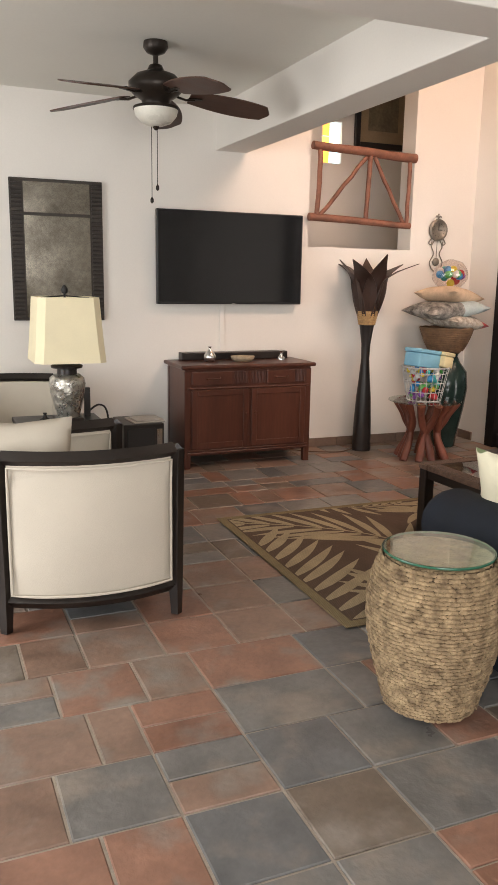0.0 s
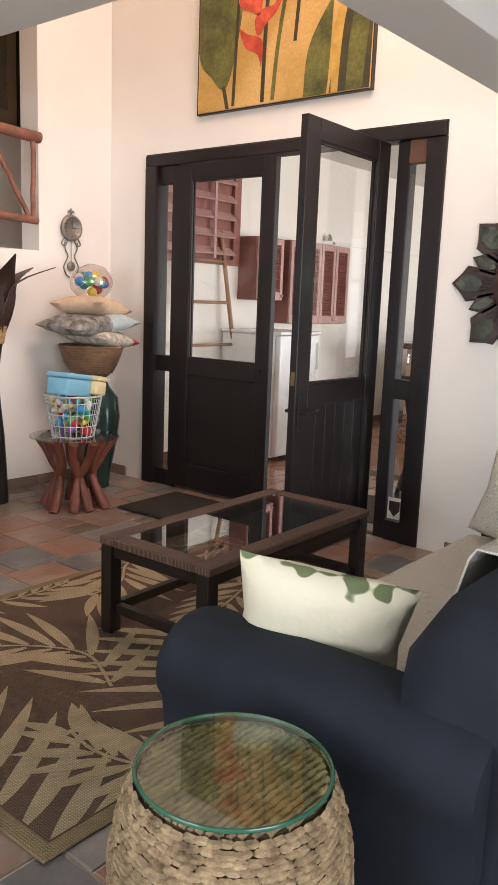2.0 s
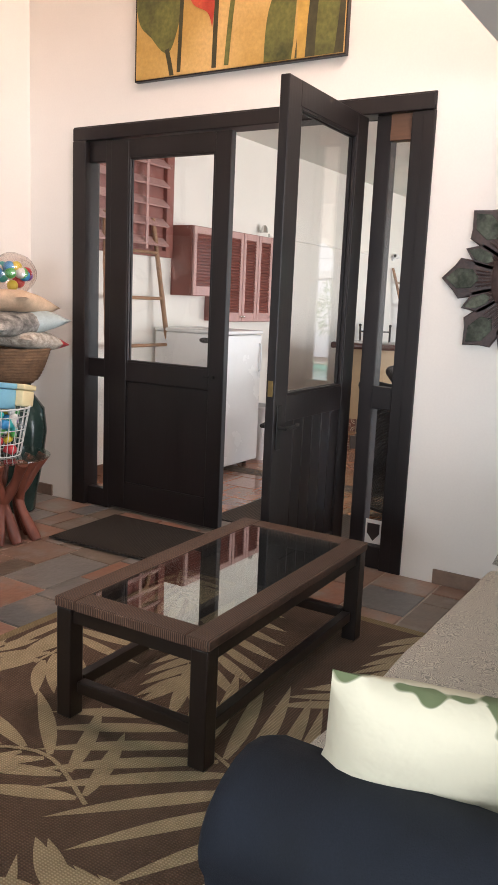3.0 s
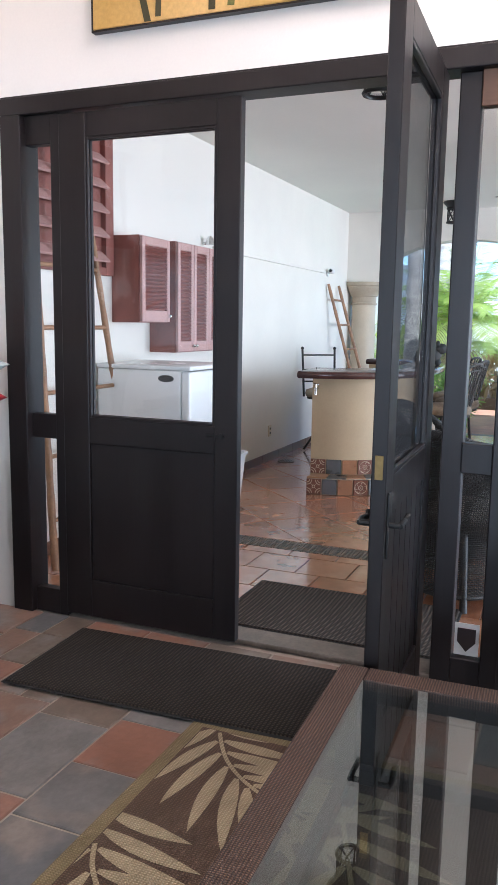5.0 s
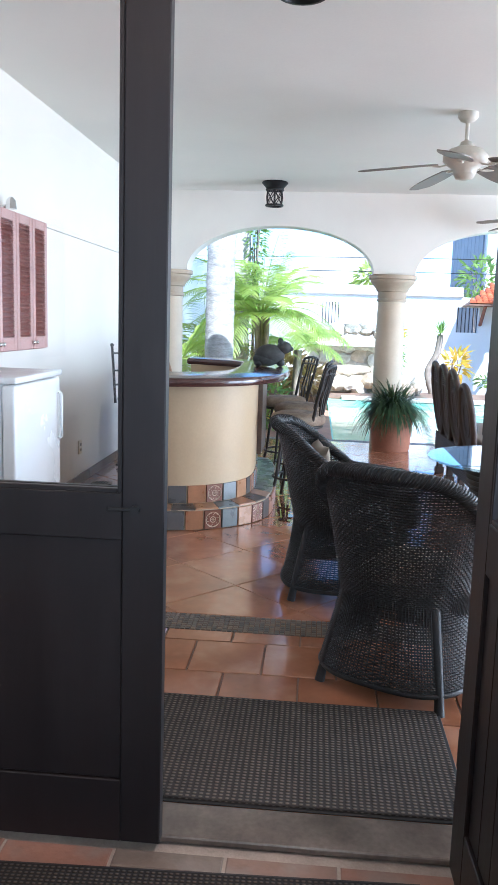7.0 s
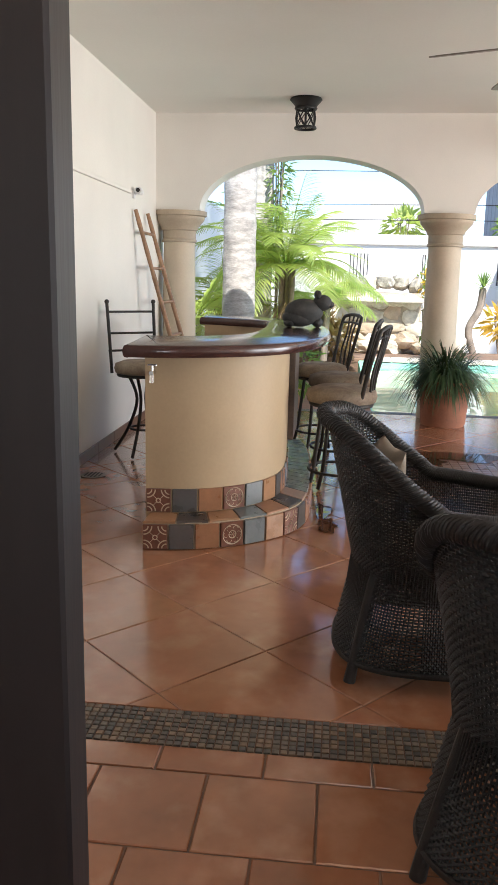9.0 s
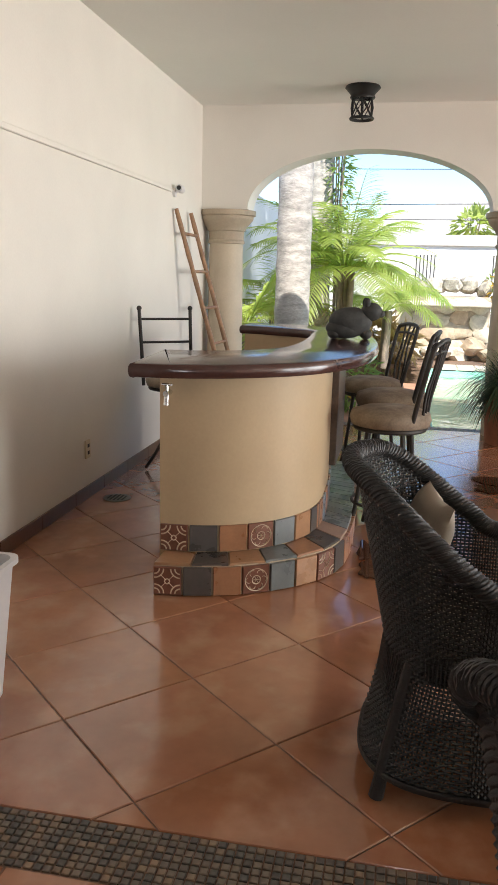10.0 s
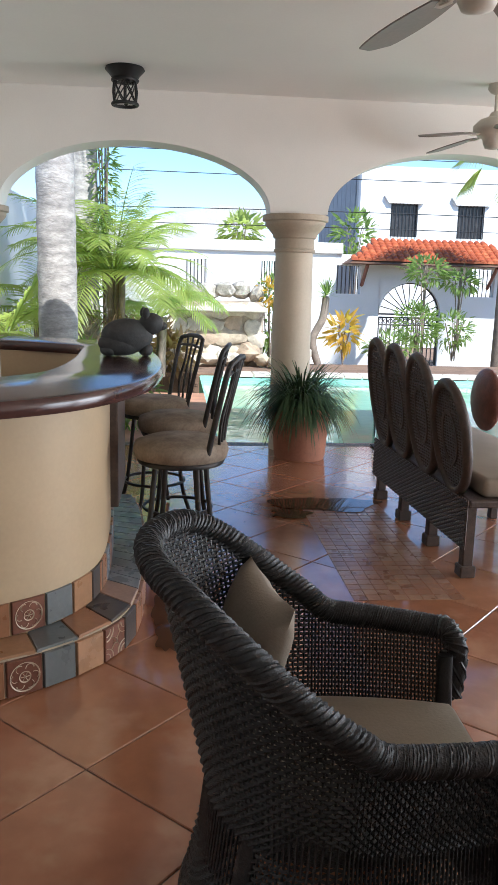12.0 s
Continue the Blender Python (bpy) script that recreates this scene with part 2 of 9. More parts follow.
def pieces_surface(name, colours, rough=0.5, bump=0.3, scale=9.0, fine=45.0, spec=0.5, coords="Object", vary=0.3, rough_vary=0.12, dist=0.004, island=False, veins=None):
    """Tiles, stones: each piece takes a colour of its own from the list by chance, then stains and grain."""
    m, nt, bsdf = shader(name, rough, 0, spec)
    if island:
        src = nt.nodes.new("ShaderNodeNewGeometry").outputs["Random Per Island"]
    else:
        src = nt.nodes.new("ShaderNodeObjectInfo").outputs["Random"]
    r = ramp_node(nt, [(i / len(colours), c) for i, c in enumerate(colours)])
    r.color_ramp.interpolation = "CONSTANT"
    nt.links.new(src, r.inputs[0])
    tc = nt.nodes.new("ShaderNodeTexCoord")
    off = nt.nodes.new("ShaderNodeVectorMath")
    off.operation = "ADD"
    geo = nt.nodes.new("ShaderNodeNewGeometry")
    sc = nt.nodes.new("ShaderNodeVectorMath")
    sc.operation = "SCALE"
    sc.inputs[0].default_value = (17.0, 31.0, 11.0)
    nt.links.new(src, sc.inputs["Scale"])
    nt.links.new(geo.outputs["Position"], off.inputs[0])
    nt.links.new(sc.outputs[0], off.inputs[1])

    def nz(s, d):
        n = nt.nodes.new("ShaderNodeTexNoise")
        n.inputs["Scale"].default_value, n.inputs["Detail"].default_value = s, d
        nt.links.new(off.outputs[0], n.inputs["Vector"])
        return n

    n1, n2 = nz(scale, 5), nz(fine, 4)
    r1 = ramp_node(nt, [(0.28, (1 - vary,) * 3), (0.7, (1.0, 1.0, 1.0))])
    nt.links.new(n1.outputs[0], r1.inputs[0])
    col = mix_node(nt, r.outputs[0], r1.outputs[0], 0.9, "MULTIPLY")
    if veins:
        r3 = ramp_node(nt, [(0.52, (0, 0, 0)), (0.7, (1, 1, 1))])
        n3 = nz(scale * 0.7, 6)
        nt.links.new(n3.outputs[0], r3.inputs[0])
        col = mix_node(nt, col, veins, r3.outputs[0])
    r2 = ramp_node(nt, [(0.3, (1 - vary * 0.5,) * 3), (0.7, (1, 1, 1))])
    nt.links.new(n2.outputs[0], r2.inputs[0])
    nt.links.new(mix_node(nt, col, r2.outputs[0], 0.7, "MULTIPLY"), bsdf.inputs["Base Color"])
    mr = nt.nodes.new("ShaderNodeMapRange")
    mr.inputs["To Min"].default_value, mr.inputs["To Max"].default_value = max(0.02, rough - rough_vary), min(1, rough + rough_vary)
    nt.links.new(n1.outputs[0], mr.inputs[0])
    nt.links.new(mr.outputs[0], bsdf.inputs["Roughness"])
    bp = nt.nodes.new("ShaderNodeBump")
    bp.inputs["Strength"].default_value, bp.inputs["Distance"].default_value = bump, dist
    nt.links.new(n2.outputs[0], bp.inputs["Height"])
    bp2 = nt.nodes.new("ShaderNodeBump")
    bp2.inputs["Strength"].default_value, bp2.inputs["Distance"].default_value = bump, dist * 3
    nt.links.new(n1.outputs[0], bp2.inputs["Height"])
    nt.links.new(bp2.outputs[0], bp.inputs["Normal"])
    nt.links.new(bp.outputs[0], bsdf.inputs["Normal"])
    return m


def glass_surface(name, tint=(1, 1, 1), rough=0.0, gloss=0.03):
    """A thin pane: clear, with a mirror-like reflection on top."""
    m = bpy.data.materials.new(name)
    m.use_nodes = True
    nt = m.node_tree
    nt.nodes.remove(nt.nodes["Principled BSDF"])
    out = nt.nodes["Material Output"]
    tr, gl = nt.nodes.new("ShaderNodeBsdfTransparent"), nt.nodes.new("ShaderNodeBsdfGlossy")
    tr.inputs[0].default_value = (*tint, 1)
    gl.inputs["Roughness"].default_value = rough
    lw = nt.nodes.new("ShaderNodeLayerWeight")
    lw.inputs["Blend"].default_value = 0.5
    pw = nt.nodes.new("ShaderNodeMath")
    pw.operation, pw.inputs[1].default_value = "POWER", 4.0
    nt.links.new(lw.outputs["Facing"], pw.inputs[0])
    ma = nt.nodes.new("ShaderNodeMath")
    ma.operation, ma.inputs[1].default_value, ma.inputs[2].default_value = "MULTIPLY_ADD", 1.0 - gloss, gloss
    nt.links.new(pw.outputs[0], ma.inputs[0])
    mx = nt.nodes.new("ShaderNodeMixShader")
    nt.links.new(ma.outputs[0], mx.inputs[0])
    nt.links.new(tr.outputs[0], mx.inputs[1])
    nt.links.new(gl.outputs[0], mx.inputs[2])
    nt.links.new(mx.outputs[0], out.inputs[0])
    return m


def glow(name, colour, strength):
    m = bpy.data.materials.new(name)
    m.use_nodes = True
    b = m.node_tree.nodes["Principled BSDF"]
    b.inputs["Base Color"].default_value = (*colour, 1)
    b.inputs["Emission Color"].default_value = (*colour, 1)
    b.inputs["Emission Strength"].default_value = strength
    return m


M_WALL = surface("white_plaster", (0.80, 0.77, 0.72), 0.04, 1.2, 90, 0.75, bump=0.12, bump_scale=35)
M_CEIL = surface("ceiling_paint", (0.80, 0.79, 0.73), 0.04, 1.0, 80, 0.8, bump=0.1, bump_scale=30)
M_PATIO_WALL = surface("patio_plaster", (0.80, 0.76, 0.69), 0.05, 1.5, 90, 0.75, bump=0.14, bump_scale=30)
M_GROUT = surface("grout", (0.42, 0.36, 0.30), 0.25, 8, 120, 0.9, bump=0.3)
M_GROUT_DARK = surface("dark_grout", (0.20, 0.12, 0.08), 0.25, 8, 120, 0.85, bump=0.3)
M_SLATE = pieces_surface("slate_and_terracotta", [(0.30, 0.15, 0.10), (0.20, 0.19, 0.18), (0.27, 0.17, 0.125), (0.24, 0.225, 0.21), (0.34, 0.18, 0.125), (0.20, 0.155, 0.12), (0.16, 0.16, 0.16), (0.31, 0.20, 0.15)],
                         0.36, 0.45, 7, 40, vary=0.45, rough_vary=0.18, veins=(0.25, 0.215, 0.185))
M_SLATE_REST = pieces_surface("slate_and_terracotta_far", [(0.30, 0.15, 0.10), (0.20, 0.19, 0.18), (0.27, 0.17, 0.125), (0.24, 0.225, 0.21), (0.34, 0.18, 0.125), (0.20, 0.155, 0.12), (0.16, 0.16, 0.16), (0.31, 0.20, 0.15)],
                              0.42, 0.35, 7, 40, vary=0.35, rough_vary=0.16, veins=(0.26, 0.23, 0.20), island=True)
M_TERRA = pieces_surface("terracotta_tile", [(0.40, 0.17, 0.085), (0.43, 0.19, 0.095), (0.38, 0.155, 0.075), (0.42, 0.18, 0.10)], 0.20, 0.22, 6, 22, vary=0.25, rough_vary=0.08, veins=(0.47, 0.24, 0.14), dist=0.003)
glaze = M_TERRA.node_tree.nodes["Principled BSDF"]
glaze.inputs["Coat Weight"].default_value, glaze.inputs["Coat Roughness"].default_value = 0.7, 0.09
M_DARKWOOD = surface("dark_stained_wood", (0.013, 0.0095, 0.0095), 0.35, 4, 60, 0.42, bump=0.12, spec=0.4, stretch=(1, 1, 0.08))
M_HEADRAIL = surface("brown_rail_wood", (0.13, 0.062, 0.032), 0.35, 6, 60, 0.45, bump=0.15, stretch=(1, 0.1, 1))
M_REDWOOD = surface("mahogany", (0.095, 0.030, 0.017), 0.4, 5, 60, 0.35, bump=0.1, stretch=(1, 1, 0.1))
M_BLACKWOOD = surface("black_brown_wood", (0.016, 0.011, 0.009), 0.3, 5, 70, 0.35, bump=0.1)
M_GLASS = glass_surface("clear_glass")
M_CHROME = surface("chrome", (0.75, 0.75, 0.74), 0.1, 8, 60, 0.18, 1.0, bump=0)
M_IRON = surface("black_iron", (0.022, 0.021, 0.020), 0.3, 12, 90, 0.5, 0.4, bump=0.15)
M_BRASS = surface("brass", (0.62, 0.45, 0.16), 0.15, 10, 80, 0.3, 1.0, bump=0)


# ---- structure: living room, wall with the doors, patio ----
DX0, DX1 = 5.40, 5.56          # the wall with the doors
TVY = 6.62                     # the wall with the television, and the patio's side wall
LIV_X0, LIV_Y0 = -2.2, -1.7
LOW, HIGH, PATIO = 2.67, 4.9, 2.83
ARX0, ARX1 = 12.60, 12.90      # the arcade

structure("wall_doors", wall_mesh("x", DX0, DX1, -1.7, TVY, -0.02, HIGH, [(3.915, 6.205, -0.02, 2.37)]), M_WALL, "cream plastered wall round the double doors", "wall")
structure("wall_television", wall_mesh("y", TVY, TVY + 0.2, LIV_X0 - 0.2, DX1, -0.02, HIGH, [(3.766, 4.749, 1.678, 3.3)]), M_WALL, "white plastered wall behind the television with an opening to a landing", "wall")
structure("wall_back", wall_mesh("y", LIV_Y0 - 0.2, LIV_Y0, LIV_X0 - 0.2, DX1, -0.02, HIGH, [(-0.75, 1.95, 0.6, 2.3)]), M_WALL, "white plastered wall with a window", "wall")
structure("wall_side", wall_mesh("x", LIV_X0 - 0.2, LIV_X0, LIV_Y0, TVY, -0.02, LOW + 0.25, [(2.15, 4.65, 0.6, 2.3)]), M_WALL, "white plastered wall with a window", "wall")
b = wall_mesh("y", 2.95, 3.16, 3.2, DX0, 2.67, HIGH, [(3.45, 5.1, 3.45, 4.75)])
structure("wall_upper", b, M_WALL, "upper wall over the beam with a high window", "wall")
structure("wall_upper_side", wall_mesh("x", 2.95, 3.2, 3.16, TVY, 2.67, HIGH), M_WALL, "upper wall over the beam", "wall")

b = B()
add_box(b, (LIV_X0 - 0.2, LIV_Y0, LOW), (2.95, TVY, LOW + 0.25))
add_box(b, (2.95, LIV_Y0, LOW), (DX0, 3.16, LOW + 0.25))
structure("ceiling_living_room", b, M_CEIL, "white painted ceiling", "ceiling")
b = B()
add_box(b, (2.95, 2.95, HIGH), (DX1, TVY + 0.2, HIGH + 0.2))
structure("ceiling_high", b, M_CEIL, "white painted high ceiling", "ceiling")
b = B()
add_box(b, (2.955, 3.45, 2.362), (3.215, TVY, 2.68), 0.006)
structure("beam_1", b, M_WALL, "white plastered ceiling beam", "beam")
b = B()
add_box(b, (LIV_X0, 3.16, 2.36), (DX0, 3.45, 2.68), 0.006)
structure("beam_2", b, M_WALL, "white plastered ceiling beam", "beam")

b = B()
add_box(b, (LIV_X0 - 0.2, LIV_Y0 - 0.2, -0.15), (DX0 + 0.05, TVY + 0.2, -0.006))
FLOOR_LIV = structure("floor_living_room", b, M_GROUT, "floor of mixed slate and terracotta tiles", "floor")
b = B()
add_box(b, (DX0 + 0.05, -3.0, -0.15), (13.02, TVY + 0.2, -0.005))
FLOOR_PATIO = structure("floor_patio", b, M_GROUT_DARK, "glossy terracotta tiles laid diagonally", "floor")

# patio shell
structure("wall_patio_side", wall_mesh("y", TVY, TVY + 0.2, DX1, ARX1, -0.02, PATIO + 0.2), M_PATIO_WALL, "cream plastered patio wall", "wall")
structure("wall_patio_end", wall_mesh("y", -3.2, -3.0, DX1, ARX1, -0.02, PATIO + 0.2, [(5.9, 9.0, -0.02, 2.5), (9.3, 12.4, -0.02, 2.5)]), M_PATIO_WALL, "cream plastered patio wall with wide garden openings", "wall")
structure("wall_patio_house", wall_mesh("x", DX1, DX1 + 0.02, -3.0, TVY, -0.02, PATIO, [(3.915, 6.205, -0.02, 2.37)]), M_PATIO_WALL, "cream plastered house wall", "wall")
b = B()
add_box(b, (DX1, -3.2, PATIO), (ARX1 + 0.35, TVY + 0.2, PATIO + 0.2))
structure("ceiling_patio", b, M_CEIL, "white painted patio ceiling", "ceiling")

COLS = [6.43, 3.845, 1.26, -1.325]
b = B()
SPRING, APEX, HALF = 1.955, 2.46, 1.06


def arcade_low(y):
    for c0, c1 in zip(COLS, COLS[1:]):
        mid = (c0 + c1) / 2
        if abs(y - mid) < HALF:
            return SPRING + (APEX - SPRING) * math.sqrt(max(0, 1 - ((y - mid) / HALF) ** 2))
    return SPRING


ys = {-3.0, TVY}
for c0, c1 in zip(COLS, COLS[1:]):
    mid = (c0 + c1) / 2
    for k in range(49):
        ys.add(round(mid - HALF * math.cos(math.pi * k / 48), 5))
ys = sorted(ys)
rowsv = []
for y in ys:
    z = arcade_low(y)
    rowsv.append([b.verts.new((ARX0, y, z)), b.verts.new((ARX1, y, z)), b.verts.new((ARX0, y, PATIO)), b.verts.new((ARX1, y, PATIO))])
for r, s in zip(rowsv, rowsv[1:]):
    b.faces.new((r[0], s[0], s[2], r[2]))
    b.faces.new((r[1], r[3], s[3], s[1]))
    b.faces.new((r[0], r[1], s[1], s[0]))
    b.faces.new((r[2], s[2], s[3], r[3]))
structure("wall_arcade", b, M_PATIO_WALL, "cream arcade wall with elliptical arches", "wall", 40)

M_COLUMN = surface("yellow_cream_paint", (0.56, 0.47, 0.35), 0.1, 3, 60, 0.6, bump=0.2)
M_CAPITAL = surface("ochre_stone", (0.45, 0.37, 0.27), 0.15, 6, 60, 0.7, bump=0.3)


def column():
    t = thing("column", "round cream column with a moulded ochre capital carrying the arches", "column", (12.79, COLS[0], 0), 0, "arcade columns")
    b = B()
    add_lathe(b, [(0.166, 0), (0.166, 0.8), (0.156, 1.66)], 32)
    part("shaft", b, M_COLUMN, t, "", 40)
    b = B()
    add_lathe(b, [(0.158, 1.655), (0.172, 1.66), (0.172, 1.68), (0.163, 1.69), (0.163, 1.765), (0.178, 1.775), (0.185, 1.80), (0.21, 1.83), (0.245, 1.87), (0.25, 1.885), (0.25, 1.90), (0.272, 1.91), (0.272, 1.952)], 32)
    part("capital", b, M_CAPITAL, t, "moulded ochre capital", 35)
    return t


COL = column()
for cy in COLS[1:]:
    copy_thing(COL, pose(12.79, cy, 0))

# skirtings
M_SKIRT = surface("stone_skirting", (0.22, 0.15, 0.11), 0.25, 6, 50, 0.6, bump=0.3)
M_SKIRT2 = surface("terracotta_skirting", (0.16, 0.075, 0.04), 0.2, 6, 50, 0.4, bump=0.2)
b = B()
x = LIV_X0
while x < DX0 - 0.02:
    add_box(b, (x + 0.002, TVY - 0.014, 0), (min(x + 0.298, DX0), TVY, 0.075), 0.002, seg=1)
    x += 0.3
structure("baseboard_television", b, M_SKIRT, "brown stone skirting tiles", "skirting")
b = B()
y = -1.68
while y < TVY - 0.03:
    y2 = min(y + 0.298, TVY - 0.015)
    if y2 < 3.9 or y > 6.2:
        add_box(b, (DX0 - 0.014, y + 0.002, 0), (DX0, y2, 0.075), 0.002, seg=1)
    y += 0.3
structure("baseboard_doors", b, M_SKIRT, "brown stone skirting tiles", "skirting")
b = B()
x = DX1 + 0.03
while x < ARX0 - 0.05:
    add_box(b, (x + 0.002, TVY - 0.012, 0), (min(x + 0.45, ARX0), TVY, 0.08), 0.002, seg=1)
    x += 0.452
structure("baseboard_patio", b, M_SKIRT2, "brown tile skirting", "skirting")

# windows of the back and side walls
def window(name, axis, a, u0, u1, z0, z1):
    b = B()
    t = 0.06
    for lo, hi in (((u0, z0), (u0 + t, z1)), ((u1 - t, z0), (u1, z1)), ((u0 + t, z0), (u1 - t, z0 + t)), ((u0 + t, z1 - t), (u1 - t, z1)), (((u0 + u1) / 2 - t / 2, z0 + t), ((u0 + u1) / 2 + t / 2, z1 - t))):
        if axis == "y":
            add_box(b, (lo[0], a, lo[1]), (hi[0], a + 0.05, hi[1]), 0.004, seg=1)
        else:
            add_box(b, (a, lo[0], lo[1]), (a + 0.05, hi[0], hi[1]), 0.004, seg=1)
    return structure(name, b, M_DARKWOOD, "dark wooden window frame", "window")


window("window_1", "y", LIV_Y0 - 0.16, -0.75, 1.95, 0.6, 2.3)
window("window_2", "x", LIV_X0 - 0.16, 2.15, 4.65, 0.6, 2.3)
window("window_3", "y", 3.04, 3.45, 5.1, 3.45, 4.75)


def blind(name, axis, a, u0, u1, z0, z1):
    """Slats added outside an unseen window to keep direct sun out of the room."""
    b = B()
    z = z0 + 0.002
    while z < z1 - 0.01:
        top = min(z + 0.048, z1 - 0.002)
        if axis == "y":
            add_box(b, (u0 + 0.003, a, z), (u1 - 0.003, a + 0.012, top), 0.003, seg=1)
        else:
            add_box(b, (a, u0 + 0.003, z), (a + 0.012, u1 - 0.003, top), 0.003, seg=1)
        z += 0.0485
    return structure(name, b, M_CEIL, "unseen white slats added outside the window against the sun", "blind")


# added sun blockers behind the window lamps, out of view
blind("blind_1", "y", LIV_Y0 - 0.19, -0.75, 1.95, 0.6, 2.3)
blind("blind_2", "x", LIV_X0 - 0.19, 2.15, 4.65, 0.6, 2.3)
blind("blind_3", "y", 3.015, 3.45, 5.1, 3.45, 4.75)

# the landing behind the opening
b = wall_mesh("y", 7.9, 8.05, 3.25, 5.6, 1.0, 4.2, [(4.526, 4.74, 2.54, 2.925)])
structure("wall_landing_back", b, M_WALL, "plaster wall of the landing", "wall")
b = wall_mesh("x", 3.1, 3.25, TVY + 0.2, 8.05, 1.0, 4.2)
structure("wall_landing_left", b, M_WALL, "plaster wall of the landing", "wall")
b = B()
add_box(b, (5.6, TVY + 0.2, 1.0), (5.75, 8.05, 4.2))
structure("wall_landing_right", b, M_WALL, "plaster wall of the landing", "wall")
b = B()
add_box(b, (3.25, TVY + 0.2, 1.3), (5.6, 7.9, 1.5))
structure("floor_landing", b, M_WALL, "landing floor", "floor")
b = B()
add_box(b, (3.1, TVY + 0.2, 4.2), (5.75, 8.05, 4.35))
structure("ceiling_landing", b, M_CEIL, "landing ceiling", "ceiling")


# ---- the double doors ----
def leaf_parts(t, width, y_in, y_out, pane_y0, pane_y1, side):
    """A glazed door leaf in its own frame: x is its thickness, y runs from the hinge."""
    z0, z1, pz0, pz1 = 0.025, 2.29, 0.969, 2.187
    b = B()
    add_box(b, (-0.022, 0, z0), (0.022, pane_y0, z1), 0.003, seg=1)
    add_box(b, (-0.022, pane_y1, z0), (0.022, width, z1), 0.003, seg=1)
    part("stile", b, M_DARKWOOD, t)
    b = B()
    add_box(b, (-0.0215, pane_y0, pz1), (0.0215, pane_y1, z1), 0.002, seg=1)
    part("top_rail", b, M_DARKWOOD, t)
    b = B()
    add_box(b, (-0.0215, pane_y0, 0.85), (0.0215, pane_y1, pz0), 0.002, seg=1)
    add_box(b, (-0.0215, pane_y0, z0), (0.0215, pane_y1, 0.20), 0.002, seg=1)
    part("rail", b, M_DARKWOOD, t)
    b = B()
    n = side
    w = (pane_y1 - pane_y0) / n
    for i in range(n):
        add_box(b, (-0.012, pane_y0 + i * w + 0.001, 0.20), (0.012, pane_y0 + (i + 1) * w - 0.001, 0.85), 0.003, seg=1)
    part("lower_panel", b, M_DARKWOOD, t)
    b = B()
    add_box(b, (-0.003, pane_y0, pz0), (0.003, pane_y1, pz1))
    pane = part("pane", b, M_GLASS, t, "clear glass pane")
    pane.visible_shadow = False
    b = B()
    for s in (-1, 1):
        for lo, hi in (((pane_y0, pz0), (pane_y0 + 0.012, pz1)), ((pane_y1 - 0.012, pz0), (pane_y1, pz1)), ((pane_y0 + 0.012, pz0), (pane_y1 - 0.012, pz0 + 0.012)), ((pane_y0 + 0.012, pz1 - 0.012), (pane_y1 - 0.012, pz1))):
            add_box(b, (s * 0.012 - 0.008, lo[0], lo[1]), (s * 0.012 + 0.008, hi[0], hi[1]), 0.002, seg=1)
    part("glazing_bead", b, M_DARKWOOD, t)


def lever(t, y, z, into, both=True):
    for s in ((-1, 1) if both else (-1,)):
        b = B()
        add_box(b, (min(s * 0.022, s * 0.028), y - 0.02, z - 0.10), (max(s * 0.022, s * 0.028), y + 0.02, z + 0.10), 0.003, seg=1)
        add_tube(b, [(s * 0.026, y, z), (s * 0.06, y, z)], 0.009, 10)
        add_tube(b, smooth_line([(s * 0.06, y - 0.004 * into, z), (s * 0.062, y + 0.04 * into, z + 0.004), (s * 0.058, y + 0.09 * into, z - 0.004), (s * 0.062, y + 0.12 * into, z + 0.006)], 4), 0.009, 8)
        part("door_handle", b, M_IRON, t, "black iron lever handle")


t = thing("door_1", "closed dark-stained door leaf with a glass upper pane", "door", (5.408, 5.912, 0), 180)
tagged(t, kind="structure")
leaf_parts(t, 0.872, 0, 0, 0.138, 0.766, 1)
b = B()
add_tube(b, [(0.022, 0.80, 0.93), (0.036, 0.80, 0.93)], 0.012, 12)
add_box(b, (0.024, 0.73, 0.925), (0.030, 0.80, 0.935), 0.002, seg=1)
part("bolt", b, M_IRON, t, "black iron bolt")
t = thing("door_2", "open dark-stained door leaf with a glass upper pane", "door", (5.40, 4.262, 0), 91.2)
tagged(t, kind="structure")
leaf_parts(t, 0.835, 0, 0, 0.125, 0.722, 6)
lever(t, 0.79, 0.83, -1)
b = B()
add_box(b, (-0.012, 0.835, 0.97), (0.012, 0.838, 1.04), 0.001, seg=1)
part("lock_plate", b, surface("dull_brass", (0.26, 0.18, 0.07), 0.25, 10, 80, 0.5, 0.8, bump=0.1), t, "dull brass lock plate")
b = B()
for z in (0.35, 1.2, 2.02):
    add_tube(b, [(0.012, -0.008, z - 0.05), (0.012, -0.008, z + 0.05)], 0.009, 10)
    add_box(b, (-0.015, -0.004, z - 0.045), (0.012, 0.0, z + 0.045))
part("hinge", b, M_IRON, t, "black iron hinges")

t = thing("door_frame", "dark-stained wooden door frame with glazed side lights", "door frame", (0, 0, 0))
tagged(t, kind="structure")
FX0, FX1 = 5.345, 5.50


def post(name, y0, y1, z0=0.0, z1=2.30, x0=FX0, x1=FX1):
    b = B()
    add_box(b, (x0, y0, z0), (x1, y1, z1), 0.005, seg=2)
    part(name, b, M_DARKWOOD, t)


